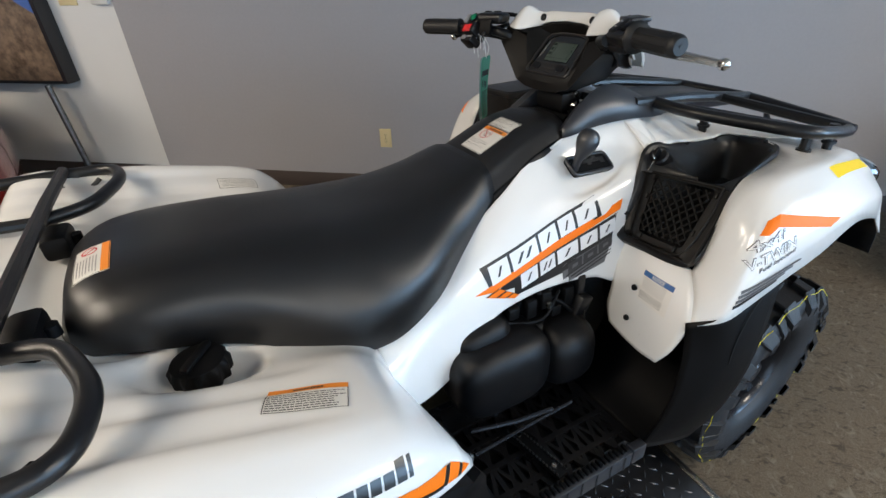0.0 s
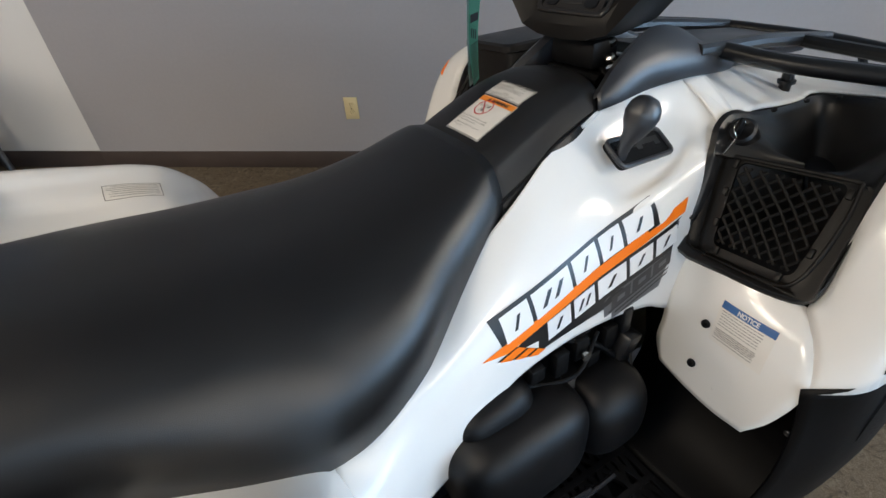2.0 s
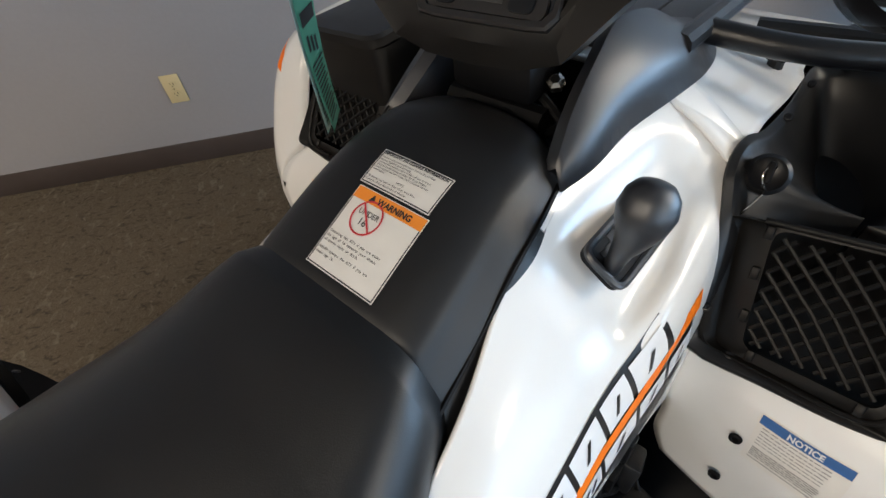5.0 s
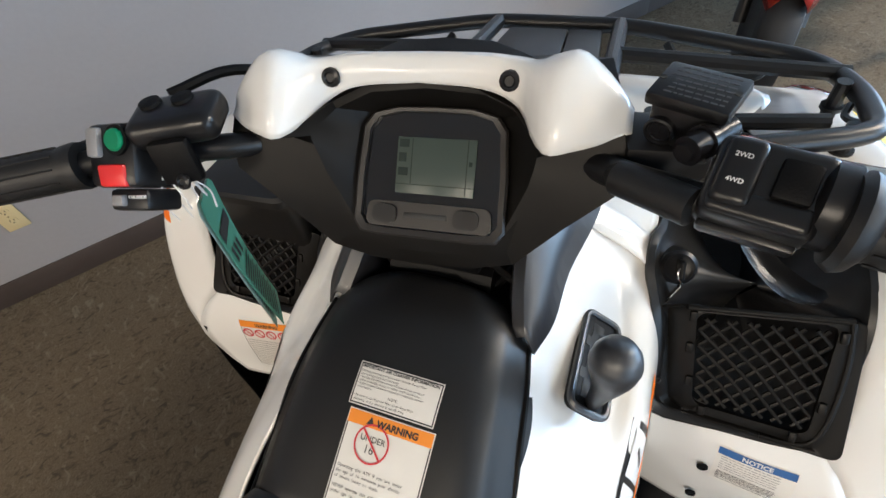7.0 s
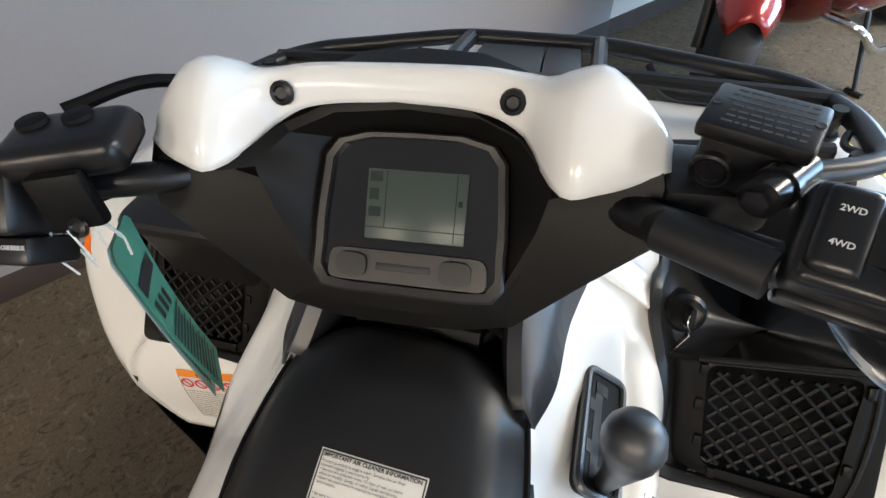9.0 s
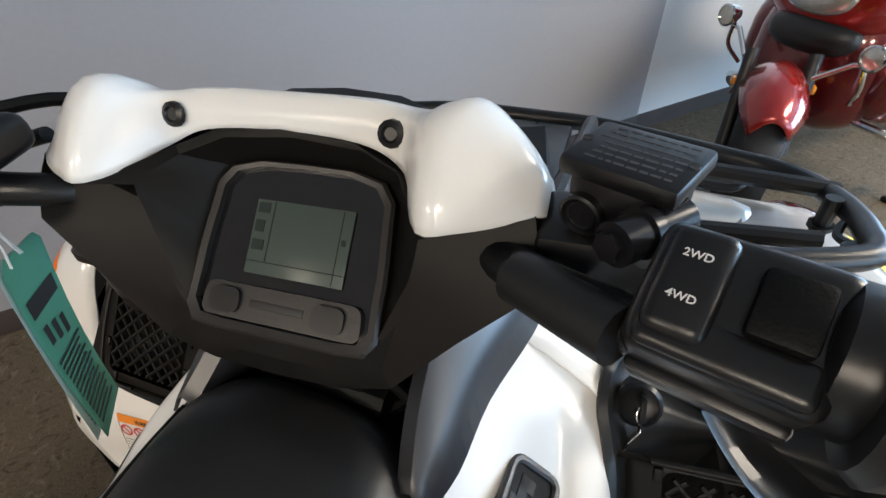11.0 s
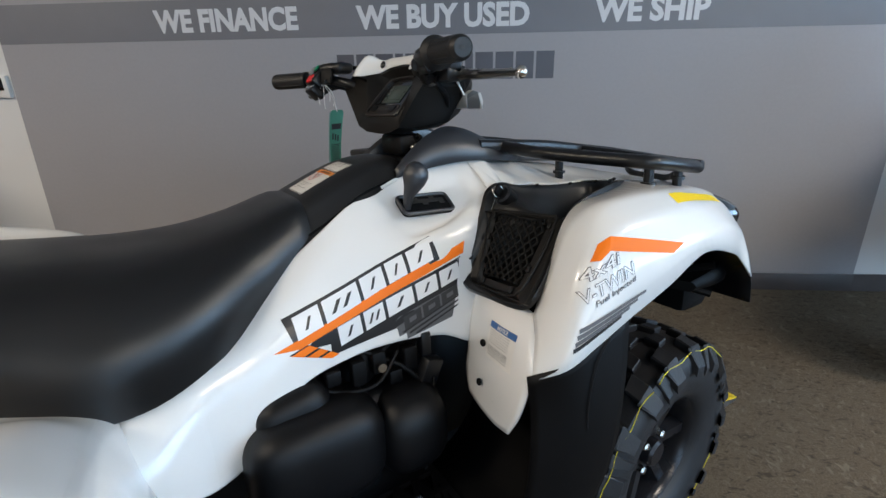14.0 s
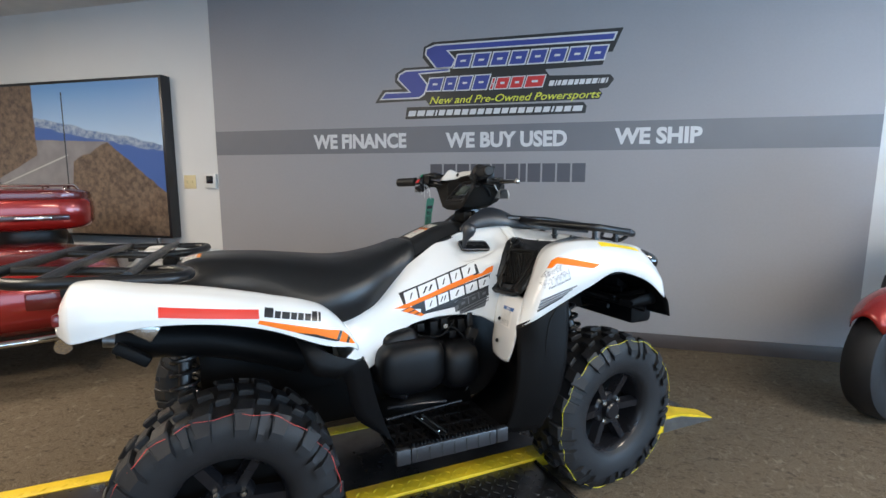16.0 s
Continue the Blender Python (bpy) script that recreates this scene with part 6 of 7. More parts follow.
# ---- wheels ----
def wheel(name, x, s, yc, w, turn, line_mat):
    R, hub = .300, .278
    root = new(name)
    root.matrix_world = pose(x, s * yc, hub, 0, 0, turn)
    root.parent = atv
    tagged(root, "black knobbly tyre on a black six-spoke alloy wheel")
    o = s
    prof = [(.150, .30 * w), (.160, .40 * w), (.178, .455 * w), (.21, .49 * w), (.245, .498 * w), (.268, .475 * w), (.283, .43 * w), (.287, .30 * w), (.289, 0), (.287, -.30 * w), (.283, -.43 * w), (.268, -.475 * w), (.245, -.498 * w), (.21, -.49 * w), (.178, -.455 * w), (.160, -.40 * w), (.150, -.30 * w)]
    bm = bm_new()
    rows = [[(r * math.cos(2 * math.pi * k / 56), a, r * math.sin(2 * math.pi * k / 56)) for k in range(56)] for r, a in prof]
    grid(bm, rows, closed=True)

    def lug(to, t, e, pts):
        """One tread block; pts: (angle, along, base radius, top radius) of its corners."""
        c = [sum(p[i] for p in pts) / 4 for i in (0, 1)]
        put = lambda r, a, y: to.verts.new((r * math.cos(a + t), y * e * w, r * math.sin(a + t)))
        lo = [put(rb - .01, a, y) for a, y, rb, rt in pts]
        mid = [put(rt - .003, a, y) for a, y, rb, rt in pts]
        hi = [put(rt, a + (c[0] - a) * .16, y + (c[1] - y) * .13) for a, y, rb, rt in pts]
        to.faces.new(hi)
        for p, q in ((lo, mid), (mid, hi)):
            for i in range(4):
                to.faces.new((p[i], p[(i + 1) % 4], q[(i + 1) % 4], q[i]))

    n = 18
    LUGS = [[(0, .20, .288, .305), (.15, .24, .288, .305), (.17, .45, .281, .299), (.02, .43, .281, .299)],
            [(.18, .03, .288, .304), (.31, .01, .288, .304), (.33, .20, .288, .304), (.21, .18, .288, .304)],
            [(.01, .41, .281, .300), (.19, .42, .281, .300), (.165, .555, .246, .262), (.035, .555, .246, .262)],
            [(.21, .43, .280, .297), (.31, .44, .280, .297), (.29, .545, .236, .250), (.23, .545, .236, .250)]]
    blocks = []
    for e in (-1, 1):
        for kind, pts in enumerate(LUGS):
            proto = bmesh.new()
            lug(proto, 0, e, pts)
            proto.normal_update()
            bmesh.ops.recalc_face_normals(proto, faces=proto.faces)
            me = bpy.data.meshes.new("tread_block")
            proto.to_mesh(me); proto.free()
            me.materials.append(RUBBER)
            for k in range(n):
                if kind == 3 and k % 2 == 0:
                    continue
                t = 2 * math.pi * k / n + e * .5 * math.pi / n
                if math.sin(t + .12) < -.84:
                    lug(bm, t, e, pts)
                else:
                    blocks.append((me, t))
    for v in bm.verts:
        if v.co.z < -hub + .002:
            v.co.z = -hub + .002
    tyre = part("tyre", bm, RUBBER, root, "black knobbly rubber tyre", sharp=40)
    for me, t in blocks:
        block = new("tread_block", me)
        block.matrix_world = Matrix.Rotation(-t, 4, "Y")
        block.parent = tyre
    bm = bm_new()
    pts = []
    for k in range(80):
        t = 2 * math.pi * k / 80
        r = .2885 + .003 * math.sin(t * n) + .002 * math.sin(t * 7)
        pts.append((r * math.cos(t), o * (.458 - .010 * math.sin(t * n)) * w, max(r * math.sin(t), -hub + .006)))
    for a, b in ((0, 26), (26, 51), (52, 80)):
        tube(bm, pts[a:b], .0010, 5)
    part("paint_line", bm, line_mat, root)
    # rim: barrel, lip, spokes, hub
    bm = bm_new()
    lip = [(.152, -.28), (.157, .27), (.166, .345), (.168, .375), (.160, .375), (.150, .335), (.143, .25), (.140, -.25)]
    grid(bm, [[(r * math.cos(2 * math.pi * k / 48), o * a * w, r * math.sin(2 * math.pi * k / 48)) for k in range(48)] for r, a in lip + lip[:1]], closed=True)
    part("rim", bm, ALLOY, root, "glossy black alloy rim")
    bm = bm_new(); revolve(bm, [(.0001, o * -.10 * w), (.142, o * -.10 * w), (.142, o * -.13 * w), (.0001, o * -.13 * w)], 32); part("brake_shield", bm, MATT, root)
    for k in range(6):
        bm = bm_new()
        for d in (0,):
            m = Matrix.Rotation(2 * math.pi * k / 6 + d * .5, 4, "Y")
            for a, bq, cw, dw in (((.030, .19), (.146, .27), .032, .021),):
                p = [(a[0], -cw * .7), (bq[0], -dw), (bq[0], dw), (a[0], cw * .7)]
                lo = [bm.verts.new(m @ Vector((r, o * (.05 if r < .1 else .12) * w, y))) for r, y in p]
                hi = [bm.verts.new(m @ Vector((r, o * (a[1] if r < .1 else bq[1]) * w, y * .6))) for r, y in p]
                bm.faces.new(hi)
                for i in range(4):
                    j = (i + 1) % 4
                    bm.faces.new((lo[i], lo[j], hi[j], hi[i]))
        part("spoke", bm, ALLOY, root)
    bm = bm_new(); revolve(bm, [(.070, o * .05 * w), (.068, o * .16 * w), (.060, o * .20 * w), (.036, o * .20 * w), (.034, o * .30 * w), (.028, o * .33 * w), (.0001, o * .33 * w)], 28); part("hub", bm, ALLOY, root)
    for k in range(4):
        an = math.pi / 4 + k * math.pi / 2
        bm = bm_new(); revolve(bm, [(.0105, o * .19 * w), (.0105, o * .27 * w), (.007, o * .29 * w), (.0001, o * .295 * w)], 6, Matrix.Translation((.050 * math.cos(an), 0, .050 * math.sin(an)))); part("wheel_nut", bm, STEEL, root)
    return root


YLINE = material("yellow_paint_line", (.75, .62, .02), .6, vary=.3, vary_size=60)
RLINE = material("red_paint_line", (.55, .06, .05), .6, vary=.3, vary_size=60)
for s in (-1, 1):
    wheel("front_wheel", .661, s, .440, .205, 5.5, YLINE)
    wheel("rear_wheel", -.684, s, .466, .250, 0, RLINE)

# ---- liners, mudguards, bumper ----
def smooth_pts4(pts, n=4):
    """Four numbers along a soft curve."""
    a = smooth_line([p[:3] for p in pts], n)
    b = smooth_line([(p[3], 0, 0) for p in pts], n)
    return [(u.x, u.y, u.z, v.x) for u, v in zip(a, b)]


for s in (-1, 1):
    prof = smooth_line([(.175, 0, .283), (.27, 0, .335), (.325, 0, .43), (.305, 0, .54), (.305, 0, .63), (.345, 0, .735), (.45, 0, .795), (.58, 0, .815), (.70, 0, .795), (.79, 0, .755), (.865, 0, .69), (.885, 0, .622)], 4)
    bm = bm_new()
    ys = ((.20, 0), (.30, 0), (.42, .0), (.50, .01), (.535, .015), (.57, .015))
    grid(bm, [[(p.x - dx * max(0, min(1, (.74 - p.z) / .06, (p.z - .27) / .12)) * (p.x < .45), s * min(y, .50 + .07 * min(1, max(0, (p.z - .30) / .25)), .57 - .12 * max(0, p.x - .55)) * (1 if s < 0 else 1.05), p.z) for y, dx in ys] for p in prof])
    part("front_mudguard", bm, MATT, atv, "dull black plastic mudguard round the front wheel", m=LEANS, solid=.004)
    k = 1 if s < 0 else 1.05
    rows = [[(x, s * k * (y - .006), z) for x, y, z in r] for r in (
        [(.216, .506, .655), (.250, .552, .686), (.304, .565, .716), (.376, .573, .753)],
        [(.212, .520, .58), (.262, .560, .60), (.315, .575, .62), (.372, .579, .645)],
        [(.205, .525, .48), (.257, .560, .49), (.310, .575, .50), (.360, .579, .51)],
        [(.195, .515, .38), (.243, .545, .385), (.290, .560, .39), (.335, .565, .395)],
        [(.175, .498, .285), (.212, .515, .29), (.252, .530, .295), (.290, .540, .30)])]
    bm = bm_new(); grid(bm, [smooth_line(r, 4) for r in zip(*[smooth_line(c, 4) for c in zip(*rows)])])
    part("mudguard_skirt", bm, MATT, atv, "dull black plastic skirt under the front fender", m=LEANS, solid=.004)
    prof = smooth_line([(-.205, 0, .30), (-.245, 0, .40), (-.285, 0, .52), (-.322, 0, .640), (-.40, 0, .680), (-.50, 0, .735), (-.66, 0, .79), (-.76, 0, .815), (-.84, 0, .825), (-.90, 0, .83)], 4)
    bm = bm_new()
    rows = []
    for p in prof:
        outer = .46 if p.z < .35 else .46 + .12 * min(1, (p.z - .35) / .33)
        inner = outer - .20 if p.x > -.31 else .26 if p.x > -.44 else .37
        outer = min(outer, .49 + .09 * max(0, min(1, (p.x + .60) / .15)))
        drop = .020 if p.x < -.33 else 0
        sink = .115 * max(0, min(1, (p.x + .46) / .08)) * max(0, min(1, (p.z - .44) / .16))
        g = max(0, min(1, (p.z - .33) / .15)) * max(0, min(1, (p.x + .50) / .10))
        rows.append([(p.x, s * (inner + (outer - inner) * f), p.z - drop - sink * (1 - f)) for f in (0, .25, .5, .75, 1)] + [(p.x - .035 * g, s * (outer + .012 * g), p.z - drop - .012 * g), (p.x - .065 * g, s * (outer + .012 * g), p.z - drop - .035 * g)])
    grid(bm, rows)
    part("rear_mudguard", bm, MATT, atv, "dull black plastic mudguard ahead of the rear wheel", m=LEANS, solid=.004)
    for x, y, z in ((.29, .545, .66), (.245, .40, .545), (.30, .50, .50)):
        screw(atv, (x - .02, s * y, z), (-1, 0, .1), .006, DULL_STEEL)
    screw(atv, (-.315, s * .53, .63), (.6, s * .5, .3), .006, DULL_STEEL)
    # headlamp at the front corner
    bm = bm_new(); ell(bm, (.822, s * .440, .838), (.062, .050, .036), Matrix.Translation((.822, s * .44, .838)) @ pose(0, 0, 0, 0, 24, s * 32) @ Matrix.Translation((-.822, s * -.44, -.838)), .75, 28)
    part("headlamp", bm, GAUGE_BLACK, atv, "dark glass headlamp at the fender corner", m=LEANS)
bm = bm_new()
rows = []
for x, y, z, h in smooth_pts4([(.76, -.46, .668, .012), (.83, -.475, .682, .022), (.885, -.465, .690, .032), (.93, -.42, .692, .040), (.972, -.25, .685, .045), (.976, 0, .685, .045), (.972, .25, .685, .045), (.93, .42, .692, .040), (.885, .465, .690, .032), (.83, .475, .682, .022), (.76, .46, .668, .012)]):
    k = .9 if x > .9 else 1
    inx, iny = (x - .05, y) if x > .95 else (x - .02, y * .90)
    rows.append([(x, y, z - h * .8), (x + .006, y * 1.01, z), (x, y, z + h * .8), (x - .006, y * .99, z + h), (inx, iny, z + h), (inx, iny, z - h), (x - .006, y * .99, z - h)])
grid(bm, rows, closed=True, cap=True)
part("front_bumper", bm, MATT, atv, "dull black plastic front bumper", m=LEANS)
bm = bm_new(); box(bm, (.80, -.42, .57), (.91, .42, .70), .02); part("bumper_core", bm, MATT, atv, m=LEANS)
bm = bm_new(); box(bm, (.78, -.36, .68), (.86, .36, .84), .03); part("grille", bm, MATT, atv, m=LEANS)
for s in (-1, 1):
    bm = bm_new()
    for k in range(3):
        box(bm, (.70 + .035 * k, s * .30 - .09, .64 + .03 * k), (.715 + .035 * k, s * .30 + .09, .66 + .03 * k), .003)
    tube(bm, [(.70, s * .20, .62), (.80, s * .48, .72)], .010, 8); tube(bm, [(.66, s * .22, .70), (.82, s * .47, .64)], .010, 8)
    part("front_brace", bm, MATT, atv, m=LEANS)

# ---- engine and chassis ----
for name, lo, hi in (("belly_frame", (-.62, -.13, .26), (.60, .13, .62)), ("rear_frame", (-.95, -.16, .60), (-.30, .16, .74)), ("centre_frame", (-.2, -.11, .40), (.35, .11, .82))):
    bm = bm_new(); box(bm, lo, hi, .03); part(name, bm, MATT, atv, "black steel frame and covers", m=LEANS)
for s in (-1, 1):
    eng = empty_child("engine_side", "black cast engine covers")
    bm = bm_new(); ell(bm, (-.085, s * .258, .492), (.128, .084, .098), None, .60, 44); part("belt_cover", bm, ENGINE, eng, sharp=60)
    bm = bm_new(); ell(bm, (.100, s * .262, .474), (.078, .086, .090), None, .72, 40); part("clutch_cover", bm, ENGINE, eng, sharp=60)
    bm = bm_new(); ell(bm, (-.012, s * .226, .574), (.072, .060, .062), pose(0, 0, 0, 0, -10, 0), .62, 36); part("air_duct", bm, ENGINE, eng, sharp=60)
    bm = bm_new(); box(bm, (.135, s * .262 - .014, .535), (.180, s * .262 + .014, .600), .006, Matrix.Translation((.16, s * .262, .56)) @ pose(0, 0, 0, 8, 20, 10) @ Matrix.Translation((-.16, -s * .262, -.56)), 2); part("junction_box", bm, BLACK, eng)
    bm = bm_new(); box(bm, (.150, s * .250 - .012, .600), (.172, s * .250 + .012, .655), .004); part("bracket", bm, BLACK, eng)
    bm = bm_new(); box(bm, (-.15, s * .22 - .05, .40), (.14, s * .22 + .05, .56), .025, None, 3); part("crankcase", bm, ENGINE, eng)
    bm = bm_new(); tube(bm, smooth_line([(.02, s * .18, .56), (.05, s * .19, .62), (.06, s * .16, .72)], 4), .040, 14); part("cylinder", bm, ENGINE, eng)
    for x, z, d in ((.0, .588, .05), (.042, .60, .045), (.11, .585, .05), (-.05, .605, .03), (.075, .565, .03)):
        bm = bm_new(); box(bm, (x, s * .25 - .012, z), (x + .028, s * .25 + .012, z + d), .004); part("connector", bm, MATT, eng)
    for pts, r in (([(.06, .23, .62), (.10, .25, .60), (.125, .262, .575), (.150, .262, .540)], .006), ([(.18, .24, .60), (.165, .275, .56), (.150, .300, .53), (.155, .325, .49)], .0025),
                   ([(.14, .25, .56), (.16, .285, .50), (.155, .30, .43), (.12, .30, .37)], .004), ([(-.12, .23, .64), (-.04, .25, .59), (.04, .27, .585), (.10, .25, .63)], .004), ([(.0, .24, .68), (.05, .25, .64), (.12, .24, .66), (.18, .22, .62)], .005)):
        bm = bm_new(); tube(bm, smooth_line([(x, s * y, z) for x, y, z in pts], 5), r, 8); part("hose", bm, MATT, eng)
    bm = bm_new(); revolve(bm, [(.0001, 0), (.009, 0), (.009, -s * -.006), (.0001, -s * -.006)], 14, Matrix.Translation((.055, s * .268, .618))); part("fitting", bm, STEEL, eng)
    # linkage rods in front of the engine
    bm = bm_new()
    tube(bm, [(-.18, s * .30, .36), (-.08, s * .34, .375), (.02, s * .35, .37)], .006, 8)
    tube(bm, [(-.16, s * .27, .40), (-.11, s * .31, .395)], .012, 10)
    tube(bm, [(-.20, s * .35, .345), (.08, s * .35, .36)], .005, 8)
    part("linkage", bm, ALLOY, eng)
    # footwell floor: an open lattice with a raised outer edge
    foot = empty_child("footwell", "black plastic footwell with a serrated steel peg")
    bm = bm_new()
    z = .292
    for i in range(9):
        x = -.215 + .048 * i
        tube(bm, [(x, s * .23, z), (x + .0, s * .485, z)], .008, 4)
        tube(bm, [(x, s * .23, z), (min(x + .10, .175), s * .485, z)], .007, 4)
        tube(bm, [(min(x + .10, .175), s * .23, z), (x, s * .485, z)], .007, 4)
    for y in (.235, .30, .37, .44, .485):
        tube(bm, [(-.215, s * y, z), (.175, s * y, z)], .009, 4)
    part("floor_lattice", bm, BLACK, foot)
    bm = bm_new(); box(bm, (-.215, min(s * .23, s * .460), .276), (.175, max(s * .23, s * .460), .284), .002); part("floor_plate", bm, MATT, foot)
    bm = bm_new(); grid(bm, [[(-.215, s * .235, z), (-.215, s * .21, .36)], [(.175, s * .235, z), (.175, s * .21, .36)]]); part("inner_wall", bm, MATT, foot, solid=.004)
    for x0, x1 in ((-.215, -.168), (-.166, .135), (.137, .18)):
        bm = bm_new()
        box(bm, (x0, s * .497 - .012, .262), (x1, s * .497 + .012, .312), .004)
        part("edge_strip", bm, SHROUD, foot, "charcoal plastic edge strip")
    bm = bm_new()
    for i in range(22):
        x = -.16 + .0133 * i
        box(bm, (x, s * .492 - .010, .308), (x + .007, s * .492 + .010, .320), .002)
    part("edge_teeth", bm, MATT, foot)
    bm = bm_new()
    for i in range(7):
        x = -.15 + .043 * i
        box(bm, (x, s * .510 - .001, .266), (x + .003, s * .510 + .001, .308))
    part("edge_grooves", bm, DARK, foot)
    a, b = Vector((-.075, s * .31, .318)), Vector((-.045, s * .475, .318))
    d = (b - a).normalized()
    pm = plane_pose(a, d, Vector((0, 0, 1)).cross(d))
    bm = bm_new(); box(bm, (0, -.015, -.012), ((b - a).length, .015, .0), .003, pm); part("foot_peg", bm, MATT, foot)
    bm = bm_new()
    for e in (-.014, .012):
        for i in range(16):
            box(bm, (.004 + .0102 * i, e, -.002), (.0095 + .0102 * i, e + .002, .006), 0, pm)
    part("peg_teeth", bm, DULL_STEEL, foot)
    for u in (.03, .14):
        bm = bm_new(); revolve(bm, [(.0001, 0), (.007, 0), (.006, .004), (.0001, .004)], 10, pm @ pose(u, 0, 0), "Z"); part("peg_bolt", bm, STEEL, foot)
    for x0, x1, z0, z1, yy in ((-.76, -.34, .44, .655, .20), (.42, .60, .42, .80, .215), (.60, .80, .62, .80, .235)):
        bm = bm_new(); box(bm, (x0, s * yy - .003, z0), (x1, s * yy + .003, z1), .002); part("inner_liner", bm, MATT, atv, m=LEANS)
    # suspension
    sus = empty_child("suspension", "black suspension arms and a coil-over shock")
    bm = bm_new()
    for zz in (.25, .36):
        tube(bm, [(.55, s * .12, zz), (.64, s * .40, zz - .02)], .012, 8); tube(bm, [(.76, s * .12, zz), (.66, s * .40, zz - .02)], .012, 8)
        tube(bm, [(-.55, s * .12, zz), (-.64, s * .38, zz - .02)], .012, 8); tube(bm, [(-.80, s * .12, zz), (-.66, s * .38, zz - .02)], .012, 8)
    part("arms", bm, MATT, sus)
    for x0, y0, z0, x1, y1, z1 in ((.63, .36, .33, .58, .24, .74), (-.80, .34, .32, -.785, .27, .74)):
        bm = bm_new(); tube(bm, [(x0, s * y0, z0), (x1, s * y1, z1)], .018, 12); part("damper", bm, RACK, sus)
        bm = bm_new()
        A, B = Vector((x0, s * y0, z0)), Vector((x1, s * y1, z1))
        ax = (B - A).normalized(); e1 = ax.orthogonal().normalized(); e2 = ax.cross(e1)
        tube(bm, [A.lerp(B, .12 + .8 * i / 110) + (e1 * math.cos(i * .5) + e2 * math.sin(i * .5)) * .036 for i in range(111)], .0062, 6)
        part("coil_spring", bm, RACK, sus)
    bm = bm_new(); tube(bm, [(.661, s * .12, .30), (.661, s * .40, .278)], .022, 10); tube(bm, [(-.661, s * .12, .30), (-.661, s * .36, .278)], .022, 10); part("drive_shaft", bm, MATT, sus)

# muffler and tail
muf = empty_child("muffler", "black exhaust muffler with a steel heat shield")
bm = bm_new(); tube(bm, smooth_line([(-.45, -.27, .58), (-.60, -.28, .64), (-.75, -.28, .68), (-.95, -.28, .70)], 5), .055, 18); part("can", bm, MATT, muf)
bm = bm_new(); tube(bm, [(-.95, -.28, .70), (-.985, -.28, .705)], .022, 14); part("tip", bm, DULL_STEEL, muf)
bm = bm_new(); box(bm, (-.93, -.36, .715), (-.84, -.30, .765), .008, Matrix.Translation((-.88, 0, .74)) @ Matrix.Rotation(radians(35), 4, "Y") @ Matrix.Translation((.88, 0, -.74))); part("heat_shield", bm, STEEL, muf)
bm = bm_new(); box(bm, (-.955, -.39, .66), (-.86, -.36, .69), .006, Matrix.Translation((-.9, 0, .67)) @ Matrix.Rotation(radians(35), 4, "Y") @ Matrix.Translation((.9, 0, -.67))); part("bracket", bm, MATT, muf)
for s in (-1, 1):
    bm = bm_new(); box(bm, (-1.012, s * .555 - .02, .812), (-.985, s * .555 + .055 * s + .0 if s > 0 else s * .555 + .02, .840), .006); part("tail_reflector", bm, material("dark_red_lens", (.18, .02, .02), .2, coat=.8, vary=.1), atv, "dark red reflector at the tail", m=LEANS)
# fuel cap
cap = empty_child("fuel_cap", "black ribbed fuel cap beside the seat")
cm = Matrix.Translation((-.655, -.258, .748))
bm = bm_new()
rows = []
for r, z in ((.034, .0), (.044, .004), (.045, .028), (.041, .037), (.026, .041), (.0001, .0415)):
    rows.append([cm @ Vector(((r + (.003 if 0 < z < .03 and r > .04 else 0) * math.cos(12 * a)) * math.cos(a), (r + (.003 if 0 < z < .03 and r > .04 else 0) * math.cos(12 * a)) * math.sin(a), z)) for a in [2 * math.pi * i / 96 for i in range(96)]])
grid(bm, rows, closed=True); part("cap", bm, MATT, cap)
bm = bm_new(); box(bm, (-.036, -.008, .038), (.036, .008, .049), .005, cm @ pose(0, 0, 0, 0, 0, 55)); part("grip_bar", bm, MATT, cap)

# ---- low lift table between the wheels ----
lift = empty("lift_table", ROOT, "low black and yellow tread-plate lift table with a ramp", "lift table")


def tread(bm, x0, x1, y0, y1, z, pitch=.032, slope=0.0):
    nx, ny = int((x1 - x0) / pitch), int((y1 - y0) / pitch)
    for i in range(nx):
        for j in range(ny):
            a = 45 if (i + j) % 2 else -45
            x, y = x0 + (i + .5) * pitch, y0 + (j + .5) * pitch
            m = pose(x, y, z - (x - x0) * slope, 0, math.degrees(math.atan(slope)), a)
            ln, wd, h = .0125, .0040, .0026
            vs = [bm.verts.new(m @ Vector(p)) for p in ((-ln, 0, 0), (0, -wd, 0), (ln, 0, 0), (0, wd, 0), (-ln * .5, 0, h), (ln * .5, 0, h))]
            for f in ((0, 1, 4), (1, 5, 4), (1, 2, 5), (2, 3, 5), (3, 4, 5), (3, 0, 4)):
                bm.faces.new([vs[k] for k in f])


bm = bm_new(); box(bm, (-1.65, -.245, .0), (1.14, .165, .043), .003); part("deck", bm, LIFT_BLACK, lift, "black tread-plate deck")
for x0, x1, y0, y1 in ((-.32, 1.14, -.335, -.247), (-1.65, -1.0, -.335, -.247), (-1.65, 1.14, .167, .235)):
    bm = bm_new(); box(bm, (x0, y0, .0), (x1, y1, .045), .003); tread(bm, x0 + .02, x1 - .02, y0 + .002, y1 - .002, .0452); part("edge_strip", bm, LIFT_YELLOW, lift, "yellow painted edge strip")
bm = bm_new()
prism(bm, [(1.142, .0), (1.44, .0), (1.44, .004), (1.142, .060)], .408, plane_pose((0, .165, 0), (1, 0, 0), (0, 0, 1)))
